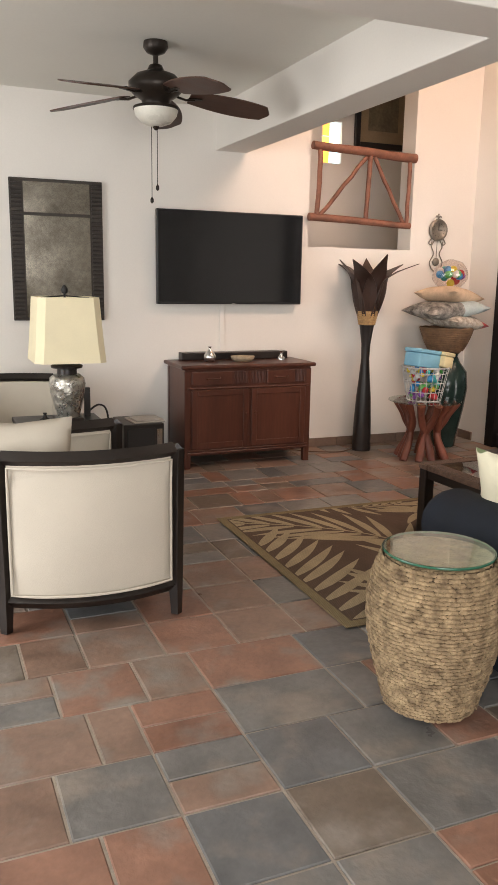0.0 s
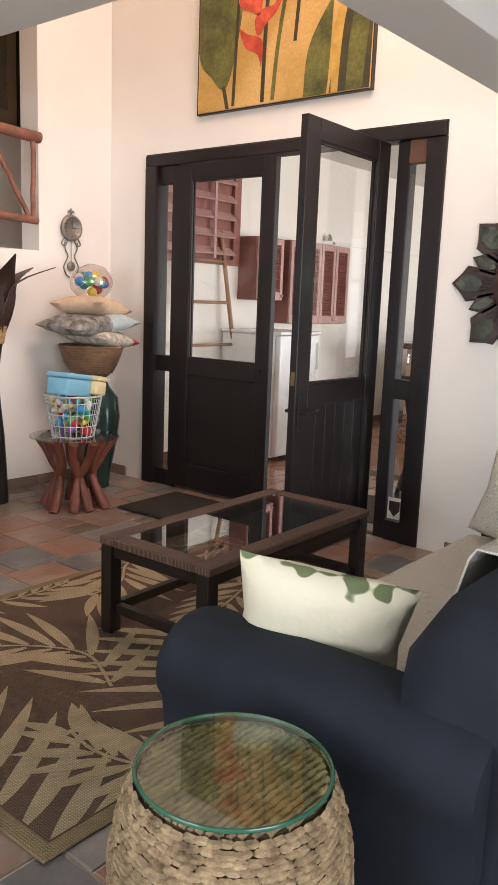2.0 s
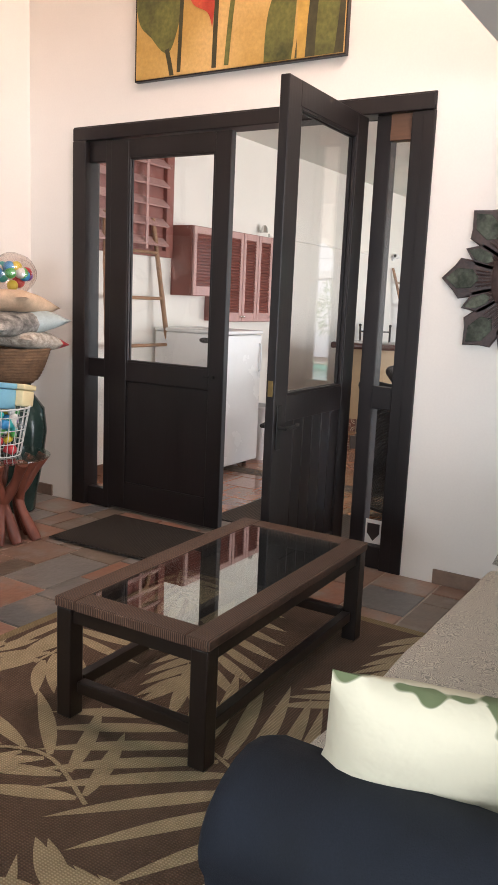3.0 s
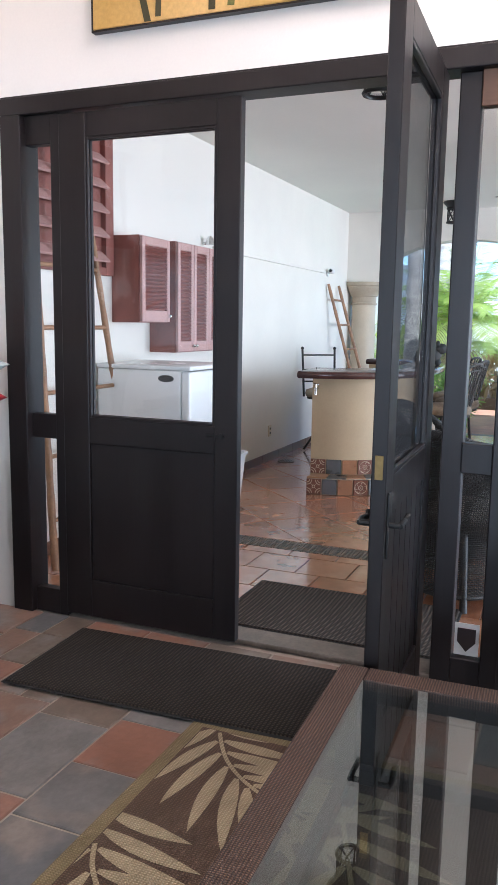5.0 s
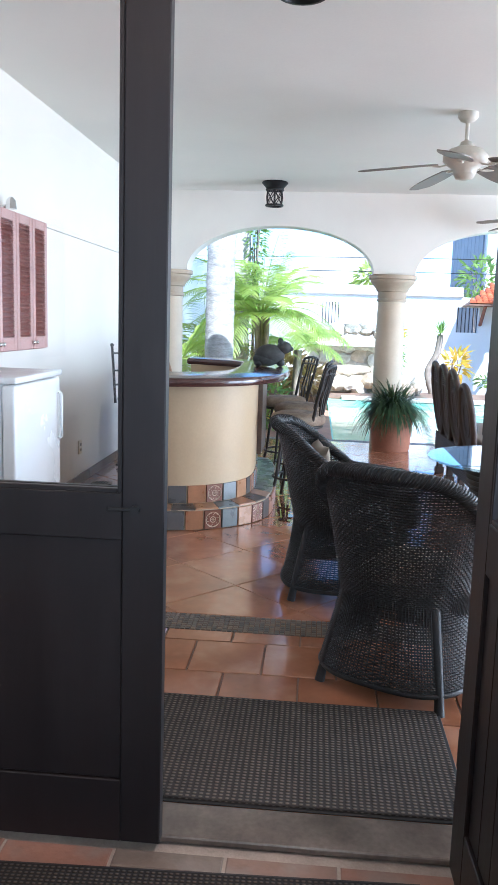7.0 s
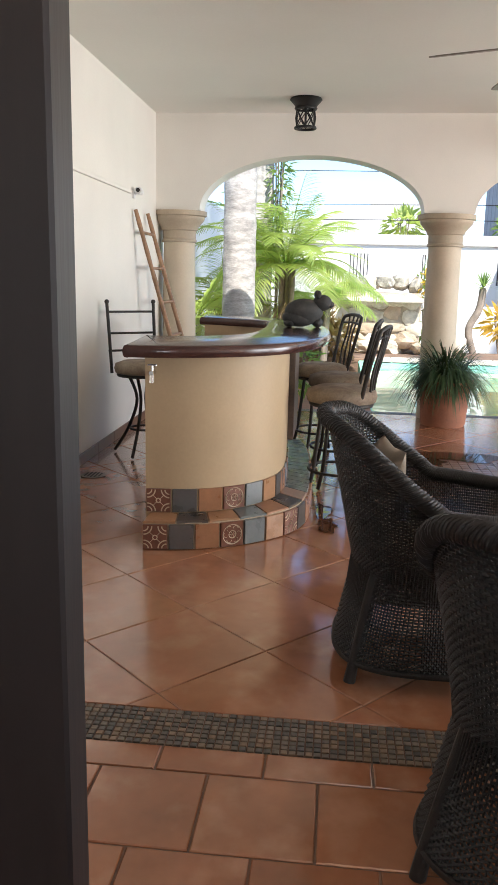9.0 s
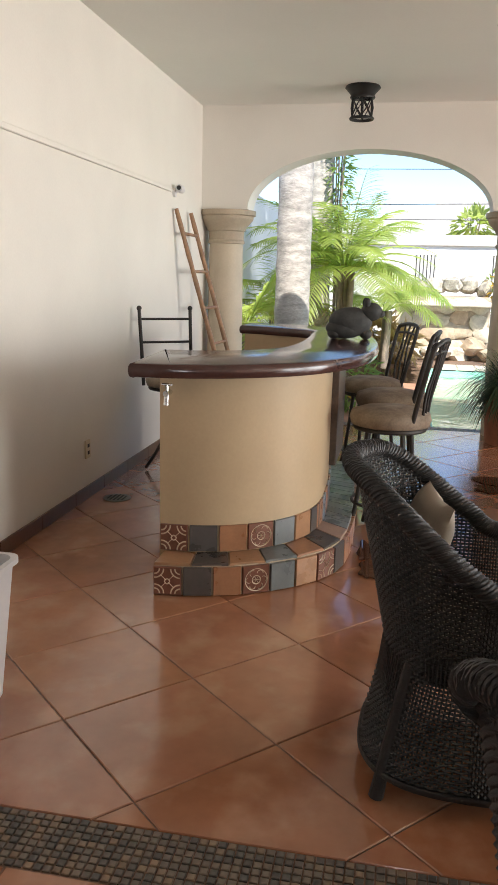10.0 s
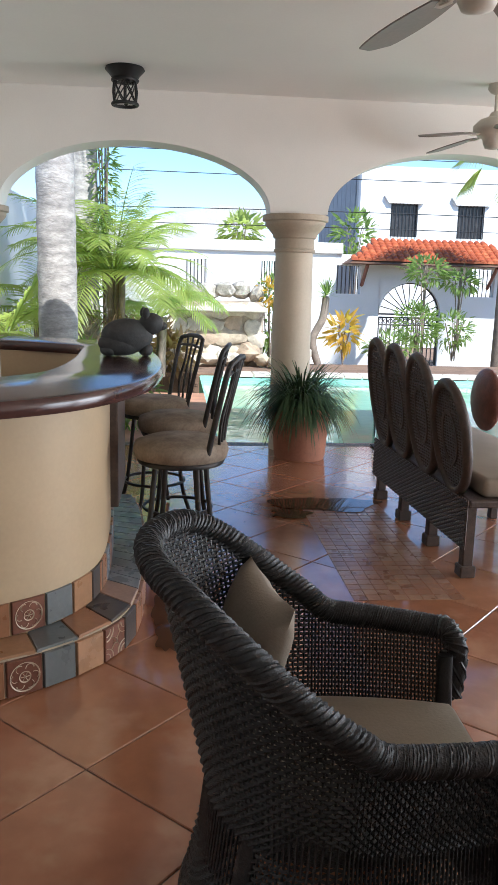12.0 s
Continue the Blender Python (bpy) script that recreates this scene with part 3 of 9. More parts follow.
post("post", 6.105, 6.215, x0=5.37)
post("post", 5.917, 5.967, x0=5.40)
post("post", 4.125, 4.205, x0=5.42)
post("post", 3.895, 4.012, x0=5.385)
b = B()
add_box(b, (5.372, 3.90, 2.30), (FX1 + 0.002, 6.215, 2.375), 0.005)
part("lintel", b, M_DARKWOOD, t)
b = B()
add_box(b, (5.385, 3.895, 2.30), (5.40, 6.22, 2.385), 0.004)
add_box(b, (5.384, 6.16, 0), (5.401, 6.222, 2.30), 0.004)
add_box(b, (5.384, 3.893, 0), (5.401, 3.955, 2.30), 0.004)
part("architrave", b, M_DARKWOOD, t)
for y0, y1 in ((5.967, 6.105), (4.012, 4.125)):
    for z0, z1 in ((0.0, 0.12), (0.855, 0.97), (2.175, 2.30)):
        b = B()
        add_box(b, (5.405, y0, z0), (5.455, y1, z1), 0.003, seg=1)
        # the right head rail is browner than the rest of the frame
        if y0 < 5 and z0 > 2:
            part("side_rail", b, M_HEADRAIL, t, "brown wooden head rail")
        else:
            part("side_rail", b, M_DARKWOOD, t)
    for z0, z1 in ((0.12, 0.855), (0.97, 2.175)):
        b = B()
        add_box(b, (5.428, y0, z0), (5.433, y1, z1))
        pane = part("side_pane", b, M_GLASS, t, "narrow clear glass pane")
        pane.visible_shadow = False
b = B()
add_box(b, (5.43, 4.205, 0.0), (5.58, 5.917, 0.022), 0.006)
structure("trim_threshold", b, surface("worn_aluminium", (0.20, 0.165, 0.135), 0.4, 8, 60, 0.4, 0.5, bump=0.1), "worn metal threshold", "threshold")
# a small animal-alarm sticker on the low pane
M_STICK = surface("white_sticker", (0.75, 0.74, 0.72), 0.08, 8, 60, 0.5, bump=0)
b = B()
add_box(b, (5.424, 4.022, 0.13), (5.427, 4.115, 0.26))
st = single("window_sticker", b, M_STICK, "white sticker with a red and black shield on the glass", "sticker")
b = B()
add_prism(b, [(-0.035, 0.045), (-0.035, -0.01), (0, -0.05), (0.035, -0.01), (0.035, 0.045)], 0, 0.002, m=Matrix.Translation((5.4235, 4.069, 0.195)) @ Matrix(((0, 0, -1, 0), (1, 0, 0, 0), (0, 1, 0, 0), (0, 0, 0, 1))))
part("shield", b, surface("shield_black", (0.03, 0.02, 0.02), 0.1, 8, 60, 0.5, bump=0), st)
b = B()
add_box(b, (5.4225, 4.039, 0.215), (5.4240, 4.099, 0.24))
part("stripe", b, surface("shield_red", (0.5, 0.03, 0.03), 0.1, 8, 60, 0.5, bump=0), st)

# ---- door mats ----
def ribbed(name, c1, c2, scale, rough=0.95, axis="X"):
    m, nt, bsdf = shader(name, rough)
    tc = nt.nodes.new("ShaderNodeTexCoord")
    w = nt.nodes.new("ShaderNodeTexWave")
    w.inputs["Scale"].default_value, w.inputs["Distortion"].default_value, w.inputs["Detail"].default_value = scale, 0.6, 2
    w.bands_direction = axis
    nt.links.new(tc.outputs["Object"], w.inputs["Vector"])
    w2 = nt.nodes.new("ShaderNodeTexWave")
    w2.inputs["Scale"].default_value, w2.inputs["Distortion"].default_value = scale * 0.8, 0.8
    w2.bands_direction = "Y" if axis == "X" else "X"
    nt.links.new(tc.outputs["Object"], w2.inputs["Vector"])
    mul = nt.nodes.new("ShaderNodeMath")
    mul.operation = "MULTIPLY"
    nt.links.new(w.outputs["Fac"], mul.inputs[0])
    nt.links.new(w2.outputs["Fac"], mul.inputs[1])
    n = noise_node(nt, 7, 4)
    r = ramp_node(nt, [(0.15, c1), (0.6, c2)])
    nt.links.new(mul.outputs[0], r.inputs[0])
    r2 = ramp_node(nt, [(0.3, (0.7, 0.7, 0.7)), (0.7, (1, 1, 1))])
    nt.links.new(n.outputs[0], r2.inputs[0])
    nt.links.new(mix_node(nt, r.outputs[0], r2.outputs[0], 0.8, "MULTIPLY"), bsdf.inputs["Base Color"])
    bp = nt.nodes.new("ShaderNodeBump")
    bp.inputs["Strength"].default_value, bp.inputs["Distance"].default_value = 0.7, 0.004
    nt.links.new(mul.outputs[0], bp.inputs["Height"])
    nt.links.new(bp.outputs[0], bsdf.inputs["Normal"])
    return m


M_MAT = ribbed("ribbed_mat", (0.010, 0.007, 0.005), (0.060, 0.044, 0.029), 26)
M_MAT2 = ribbed("coir_mat", (0.028, 0.022, 0.017), (0.13, 0.10, 0.075), 20)
M_RUBBER = surface("black_rubber", (0.018, 0.016, 0.015), 0.2, 8, 60, 0.7, bump=0.1)


def mat_thing(place, turn, w, l, top, label):
    t = thing("door_mat", label, "mat", place, turn)
    b = B()
    add_box(b, (-w / 2, -l / 2, 0.002), (w / 2, l / 2, 0.007), 0.002, seg=1)
    part("backing", b, M_RUBBER, t, "black rubber edge")
    b = B()
    add_box(b, (-w / 2 + 0.012, -l / 2 + 0.012, 0.006), (w / 2 - 0.012, l / 2 - 0.012, 0.013), 0.003, seg=1)
    part("mat_surface", b, top, t)


mat_thing((5.015, 5.045, 0.006), 2.5, 0.59, 1.39, M_MAT, "dark brown ribbed door mat on the tiled floor")
mat_thing((5.93, 4.72, 0.004), 0, 0.66, 1.08, M_MAT2, "dark woven door mat outside the doors")

# ---- rug ----
M_RUG = ribbed("rug_brown", (0.085, 0.052, 0.034), (0.155, 0.098, 0.063), 40)
M_RUGLEAF = ribbed("rug_cream", (0.33, 0.26, 0.155), (0.52, 0.43, 0.28), 40)
M_RUGEDGE = ribbed("rug_edge", (0.20, 0.15, 0.075), (0.30, 0.235, 0.125), 40)
rug = thing("rug", "brown flat-woven rug with cream palm leaves", "rug", (3.555, 4.12, 0.0), -0.4)
RW, RL = 2.39, 1.595
b = B()
add_box(b, (-RW / 2, -RL / 2, 0.003), (RW / 2, RL / 2, 0.009), 0.002, seg=1)
part("border", b, M_RUGEDGE, rug, "olive-beige woven border")
b = B()
add_box(b, (-RW / 2 + 0.05, -RL / 2 + 0.05, 0.005), (RW / 2 - 0.05, RL / 2 - 0.05, 0.0105))
part("field", b, M_RUG, rug)
b = B()


def in_rug(x, y):
    return abs(x) < RW / 2 - 0.055 and abs(y) < RL / 2 - 0.055


LIFT = [0.0]


def leaflet(b, root, ang, length, width):
    d, s = Vector((math.cos(ang), math.sin(ang))), Vector((-math.sin(ang), math.cos(ang)))
    left, right = [], []
    for k in range(9):
        u = k / 8
        wd = width * math.sin(math.pi * min(1, 0.06 + u * 0.94)) ** 0.8 * (1 - 0.35 * u)
        bend = 0.10 * length * u * u
        c = root + d * (u * length) + s * bend
        left.append(c + s * wd / 2)
        right.append(c - s * wd / 2)
    poly = clip_polygon([(p.x, p.y) for p in left + right[::-1]], -RW / 2 + 0.055, RW / 2 - 0.055, -RL / 2 + 0.055, RL / 2 - 0.055)
    if len(poly) > 2:
        LIFT[0] += 0.00001
        f = b.faces.new([b.verts.new((p[0], p[1], 0.0112 + LIFT[0])) for p in poly])


def frond(b, pts, leaf_len, n, width, sides=(-1, 1), open_=0.95, taper=0.6):
    line = smooth_line([(*p, 0) for p in pts], 14)
    tot = len(line)
    for i in range(n):
        u = (i + 0.5) / n
        k = min(tot - 2, int(u * (tot - 1)))
        p, t = line[k].xy, (line[k + 1] - line[k]).xy.normalized()
        a = math.atan2(t.y, t.x)
        ln = leaf_len * (0.55 + taper * math.sin(math.pi * (0.12 + 0.8 * u)))
        for sgn in sides:
            leaflet(b, p + Vector((-t.y, t.x)) * sgn * 0.012, a + sgn * (open_ - 0.5 * u), ln, width)
    for p, q in zip(line, line[1:]):
        if in_rug(p.x, p.y) and in_rug(q.x, q.y):
            d = (q - p).xy.normalized()
            s = Vector((-d.y, d.x)) * 0.007
            b.faces.new([b.verts.new((*(w), 0.0136)) for w in (p.xy - s, q.xy - s, q.xy + s, p.xy + s)])


for pts, ll, n, wd, sides, op in (([(-0.50, -0.24), (-0.40, 0.0), (-0.45, 0.17), (-0.60, 0.34), (-0.86, 0.53), (-1.14, 0.66)], 0.40, 11, 0.064, (-1, 1), 0.85),
                                  ([(-1.15, -0.86), (-1.165, -0.5), (-1.17, -0.1), (-1.16, 0.28)], 0.46, 11, 0.074, (-1,), 1.25),
                                  ([(-0.26, -0.95), (-0.20, -0.66), (-0.10, -0.40), (0.02, -0.08)], 0.50, 10, 0.066, (-1, 1), 1.3),
                                  ([(1.19, -0.66), (0.95, -0.73), (0.72, -0.74), (0.40, -0.60)], 0.36, 11, 0.062, (-1, 1), 1.05),
                                  ([(0.62, 0.80), (0.40, 0.70), (0.22, 0.54), (0.0, 0.50)], 0.34, 9, 0.062, (-1, 1), 1.0),
                                  ([(1.0, 0.22), (0.70, 0.10), (0.42, 0.0), (0.18, -0.06)], 0.28, 9, 0.060, (-1, 1), 1.0),
                                  ([(1.17, 0.70), (0.98, 0.58), (0.86, 0.42), (0.80, 0.22)], 0.30, 9, 0.060, (-1, 1), 1.0),
                                  ([(-0.55, 0.86), (-0.30, 0.72), (-0.10, 0.70), (0.05, 0.72)], 0.20, 8, 0.050, (-1, 1), 0.95),
                                  ([(-0.62, -0.86), (-0.74, -0.70), (-0.80, -0.52), (-0.78, -0.36)], 0.24, 8, 0.060, (-1, 1), 0.95)):
    frond(b, pts, ll, n, wd, sides, op)
for f in b.faces:
    if f.normal.z < 0:
        f.normal_flip()
part("leaf_pattern", b, M_RUGLEAF, rug, "cream woven palm leaves")

# ---- coffee table ----
M_WEAVE = ribbed("woven_brown", (0.045, 0.024, 0.016), (0.19, 0.105, 0.065), 55, 0.6)
M_TABLEGLASS = glass_surface("table_glass", (0.80, 0.86, 0.84), 0.0, 0.30)
t = thing("coffee_table", "black coffee table with a woven rim and glass top", "table", (3.938, 4.012, 0.012), 1.3)
hx, hy, zt = 0.592, 0.298, 0.413
for s, u in ((-1, 0), (1, 0)):
    b = B()
    add_box(b, (-hx, s * hy - (0.085 if s > 0 else 0), zt - 0.035), (hx, s * hy + (0.085 if s < 0 else 0), zt), 0.008)
    part("rim", b, M_WEAVE, t, "woven brown rim")
    b = B()
    x0 = -hx if s < 0 else hx - 0.085
    add_box(b, (x0, -hy + 0.0851, zt - 0.0351), (x0 + 0.085, hy - 0.0851, zt - 0.0005), 0.006)
    part("rim", b, M_WEAVE, t, "woven brown rim")
b = B()
add_box(b, (-hx + 0.08, -hy + 0.08, zt - 0.012), (hx - 0.08, hy - 0.08, zt - 0.004))
part("glass_top", b, M_TABLEGLASS, t, "clear glass inset top").visible_shadow = False
b = B()
add_box(b, (-hx + 0.02, -hy + 0.02, zt - 0.085), (hx - 0.02, -hy + 0.045, zt - 0.035))
add_box(b, (-hx + 0.02, hy - 0.045, zt - 0.085), (hx - 0.02, hy - 0.02, zt - 0.035))
add_box(b, (-hx + 0.02, -hy + 0.045, zt - 0.0851), (-hx + 0.045, hy - 0.045, zt - 0.0351))
add_box(b, (hx - 0.045, -hy + 0.045, zt - 0.0851), (hx - 0.02, hy - 0.045, zt - 0.0351))
part("apron", b, M_BLACKWOOD, t)
for sx in (-1, 1):
    for sy in (-1, 1):
        b = B()
        cx, cy = sx * (hx - 0.036), sy * (hy - 0.036)
        add_box(b, (cx - 0.03, cy - 0.03, 0), (cx + 0.03, cy + 0.03, zt - 0.036), 0.004)
        part("leg", b, M_BLACKWOOD, t)
for sy in (-1, 1):
    b = B()
    add_box(b, (-hx + 0.075, sy * (hy - 0.045) - 0.018, 0.085), (hx - 0.075, sy * (hy - 0.045) + 0.018, 0.125), 0.003)
    part("stretcher", b, M_BLACKWOOD, t)
for sx in (-1, 1):
    b = B()
    add_box(b, (sx * (hx - 0.045) - 0.018, -hy + 0.075, 0.085), (sx * (hx - 0.045) + 0.018, hy - 0.075, 0.125), 0.003)
    part("stretcher", b, M_BLACKWOOD, t)

# ---- sofa ----
M_NAVY = surface("navy_fabric", (0.013, 0.017, 0.026), 0.3, 5, 220, 0.85, bump=0.35, bump_scale=320, spec=0.3)
M_CREAMCLOTH = surface("cream_cotton", (0.68, 0.66, 0.50), 0.08, 5, 160, 0.9, bump=0.25, bump_scale=14, dist=0.012)
M_GREENLEAF = surface("printed_green", (0.16, 0.19, 0.09), 0.3, 12, 120, 0.9, bump=0.2)


def paisley():
    m, nt, bsdf = shader("paisley_throw", 0.9)
    tc = nt.nodes.new("ShaderNodeTexCoord")
    n0 = nt.nodes.new("ShaderNodeTexNoise")
    n0.inputs["Scale"].default_value = 9
    nt.links.new(tc.outputs["Object"], n0.inputs["Vector"])
    mp = nt.nodes.new("ShaderNodeVectorMath")
    mp.operation = "MULTIPLY_ADD"
    mp.inputs[1].default_value = (0.35, 0.35, 0.35)
    nt.links.new(n0.outputs["Color"], mp.inputs[0])
    nt.links.new(tc.outputs["Object"], mp.inputs[2])
    v = nt.nodes.new("ShaderNodeTexVoronoi")
    v.inputs["Scale"].default_value = 21
    nt.links.new(mp.outputs[0], v.inputs["Vector"])
    mu = nt.nodes.new("ShaderNodeMath")
    mu.operation = "MULTIPLY"
    mu.inputs[1].default_value = 46
    nt.links.new(v.outputs["Distance"], mu.inputs[0])
    si = nt.nodes.new("ShaderNodeMath")
    si.operation = "SINE"
    nt.links.new(mu.outputs[0], si.inputs[0])
    r = ramp_node(nt, [(0.1, (0.30, 0.285, 0.26)), (0.5, (0.50, 0.465, 0.40)), (0.8, (0.64, 0.60, 0.51))])
    mr = nt.nodes.new("ShaderNodeMapRange")
    mr.inputs["From Min"].default_value = -1
    nt.links.new(si.outputs[0], mr.inputs[0])
    nt.links.new(mr.outputs[0], r.inputs[0])
    nt.links.new(r.outputs[0], bsdf.inputs["Base Color"])
    bp = nt.nodes.new("ShaderNodeBump")
    bp.inputs["Strength"].default_value, bp.inputs["Distance"].default_value = 0.3, 0.003
    nt.links.new(mr.outputs[0], bp.inputs["Height"])
    nt.links.new(bp.outputs[0], bsdf.inputs["Normal"])
    return m


M_PAISLEY = paisley()
sofa = thing("sofa", "dark navy fabric sofa with rolled arms", "sofa", (0, 0, 0))


def rolled_arm(x0, x1, y0, y1, name="arm"):
    """An arm whose section (in x and z) is a panel with a roll on top."""
    cx, w = (x0 + x1) / 2, (x1 - x0) / 2
    sec = [(cx - w * 0.72, 0.06), (cx - w * 0.75, 0.36)]
    for k in range(15):
        a = math.radians(215 - k * 250 / 14)
        sec.append((cx + w * 1.02 * math.cos(a), 0.497 + 0.12 * math.sin(a)))
    sec += [(cx + w * 0.75, 0.36), (cx + w * 0.72, 0.06)]
    b = B()
    rows_ = []
    ylist = [y0, y0 + 0.02, (y0 + y1) / 2, y1 - 0.045, y1 - 0.015, y1]
    sc = [0.97, 1.0, 1.0, 1.0, 0.97, 0.88]
    for y, s in zip(ylist, sc):
        rows_.append([b.verts.new((cx + (p[0] - cx) * s, y, 0.06 + (p[1] - 0.06) * (1 - (1 - s) * 0.6))) for p in sec])
    n = len(sec)
    for r, q in zip(rows_, rows_[1:]):
        for i in range(n):
            b.faces.new((r[i], r[(i + 1) % n], q[(i + 1) % n], q[i]))
    b.faces.new(rows_[0])
    b.faces.new(rows_[-1])
    return part(name, b, M_NAVY, sofa, "", 50)


rolled_arm(2.585, 2.865, 2.36, 3.20)
rolled_arm(4.58, 4.86, 2.36, 3.20)
b = B()
add_box(b, (2.84, 2.36, 0.06), (4.62, 3.16, 0.27), 0.015)
part("base", b, M_NAVY, sofa, "", 50)
b = B()
pts = [(2.30, 0.06), (2.30, 0.60), (2.34, 0.76), (2.42, 0.83), (2.51, 0.82), (2.57, 0.72), (2.58, 0.27), (2.56, 0.06)]
r0 = None
for x, s in ((2.66, 0.90), (2.70, 0.98), (2.76, 1.0), (3.7, 1.0), (4.72, 1.0), (4.78, 0.98), (4.82, 0.90)):
    row = [b.verts.new((x, 2.44 + (p[0] - 2.44) * s, 0.06 + (p[1] - 0.06) * s)) for p in pts]
    if r0:
        for i in range(len(pts)):
            b.faces.new((r0[i], r0[(i + 1) % len(pts)], row[(i + 1) % len(pts)], row[i]))
    else:
        b.faces.new(row)
    r0 = row
b.faces.new(r0)
part("back", b, M_NAVY, sofa, "", 50)
for i in range(3):
    b = B()
    x0 = 2.87 + i * 0.571
    add_box(b, (x0, 2.58, 0.27), (x0 + 0.568, 3.215, 0.395), 0.045, seg=4)
    part("seat_cushion", b, M_NAVY, sofa, "", 60)
for cx in (2.72, 4.72):
    for cy in (2.42, 3.12):
        b = B()
        add_lathe(b, [(0.025, 0), (0.032, 0.062)], 12, (cx, cy, 0))
        part("foot", b, M_BLACKWOOD, sofa)


def draped(nx, ny, fn, thick=0.006):
    """A cloth sheet: fn(u, v) gives the place."""
    b = B()
    top = [[b.verts.new(fn(i / nx, j / ny)) for j in range(ny + 1)] for i in range(nx + 1)]
    for i in range(nx):
        for j in range(ny):
            b.faces.new((top[i][j], top[i + 1][j], top[i + 1][j + 1], top[i][j + 1]))
    bmesh.ops.recalc_face_normals(b, faces=b.faces)
    thicken(b, thick)
    return b


def throw_point(u, v):
    x = 2.885 + u * 1.68
    s = v * 1.17
    w = 0.006 * noise.noise(Vector((x * 5, s * 6, 2)))
    if s < 0.62:
        y, z = 2.60 + s, 0.405 + 0.012 * math.sin(math.pi * s / 0.62)
    elif s < 0.70:
        a = (s - 0.62) / 0.08 * math.pi / 2
        y, z = 3.222 + 0.03 * math.sin(a) - 0.002, 0.378 + 0.028 * math.cos(a)
    else:
        y, z = 3.252, 0.378 - (s - 0.70)
        y += 0.008 * math.sin(x * 30)
    return (x, y + w, max(z, 0.08) + w)


single("sofa_throw", draped(70, 44, throw_point), M_PAISLEY, "grey and cream paisley throw spread over the sofa seat", "throw", smooth=60)


def doily_point(u, v):
    x = 3.02 + u * 0.60
    s = v * 0.42
    if s < 0.20:
        y, z = 2.36 + s, 0.832 + 0.008 * math.sin(s * 12)
    else:
        y, z = 2.56 + (s - 0.20) * 0.25, 0.82 - (s - 0.20) * 0.9
    return (x, y + 0.03, z + 0.006 + 0.003 * noise.noise(Vector((x * 12, s * 12, 0))))


single("back_cover", draped(20, 16, doily_point), M_PAISLEY, "pale patterned cover over the sofa back", "cover", smooth=60)


def pillow(name, w, h, d, material, label, m, leaf=None):
    b = B()
    n = 14
    grid = {}
    for side in (-1, 1):
        for i in range(n + 1):
            for j in range(n + 1):
                u, v = i / n * 2 - 1, j / n * 2 - 1
                edge = (1 - abs(u) ** 3) * (1 - abs(v) ** 3)
                pin = 1 - 0.10 * (1 - abs(u)) * abs(v) ** 2 - 0.0
                pin2 = 1 - 0.10 * (1 - abs(v)) * abs(u) ** 2
                p = Vector((u * w / 2 * pin2, side * d / 2 * max(edge, 0) ** 0.55, v * h / 2 * pin))
                p.y += 0.006 * noise.noise(Vector((u * 3, v * 3, side)))
                if abs(u) == 1 or abs(v) == 1:
                    if side == 1:
                        grid[1, i, j] = grid[-1, i, j]
                        continue
                    p.y = 0
                grid[side, i, j] = b.verts.new(p)
        for i in range(n):
            for j in range(n):
                f = b.faces.new((grid[side, i, j], grid[side, i + 1, j], grid[side, i + 1, j + 1], grid[side, i, j + 1]))
                if leaf and leaf((i + 0.5) / n, (j + 0.5) / n):
                    f.material_index = 1
    ob = mesh_object(name, b, material, 80)
    ob.matrix_world = m
    return tagged(ob, label, "pillow")


def leaf_print():
    """Cream cloth with a row of green leaves printed along one edge."""
    m, nt, bsdf = shader("leaf_print_cloth", 0.9)
    tc = nt.nodes.new("ShaderNodeTexCoord")
    sep = nt.nodes.new("ShaderNodeSeparateXYZ")
    nt.links.new(tc.outputs["Object"], sep.inputs[0])
    n0 = noise_node(nt, 11, 1)
    ad = nt.nodes.new("ShaderNodeMath")
    ad.operation = "MULTIPLY_ADD"
    ad.inputs[1].default_value = 0.32
    nt.links.new(n0.outputs[0], ad.inputs[0])
    nt.links.new(sep.outputs["Z"], ad.inputs[2])
    r = ramp_node(nt, [(0.0, (0.66, 0.62, 0.47)), (0.332, (0.66, 0.62, 0.47)), (0.338, (0.13, 0.16, 0.075)), (0.6, (0.20, 0.22, 0.12))])
    nt.links.new(ad.outputs[0], r.inputs[0])
    nt.links.new(r.outputs[0], bsdf.inputs["Base Color"])
    nb = noise_node(nt, 16, 3)
    bp = nt.nodes.new("ShaderNodeBump")
    bp.inputs["Strength"].default_value, bp.inputs["Distance"].default_value = 0.5, 0.012
    nt.links.new(nb.outputs[0], bp.inputs["Height"])
    nt.links.new(bp.outputs[0], bsdf.inputs["Normal"])
    return m


pillow("pillow", 0.43, 0.39, 0.14, [leaf_print()], "cream pillow with green leaf print leaning on the sofa arm", pose(2.845, 2.88, 0.612, -24, -7, 117))
pillow("pillow", 0.44, 0.42, 0.14, [M_PAISLEY], "patterned grey pillow at the sofa's far end", pose(4.47, 2.95, 0.60, 0, -15, 84))

# ---- woven drum stool ----
def woven(name, c1, c2):
    return surface(name, c2, 0.5, 30, 160, 0.8, bump=0.5, tint=tuple(min(1, c * 1.3) for c in c2))


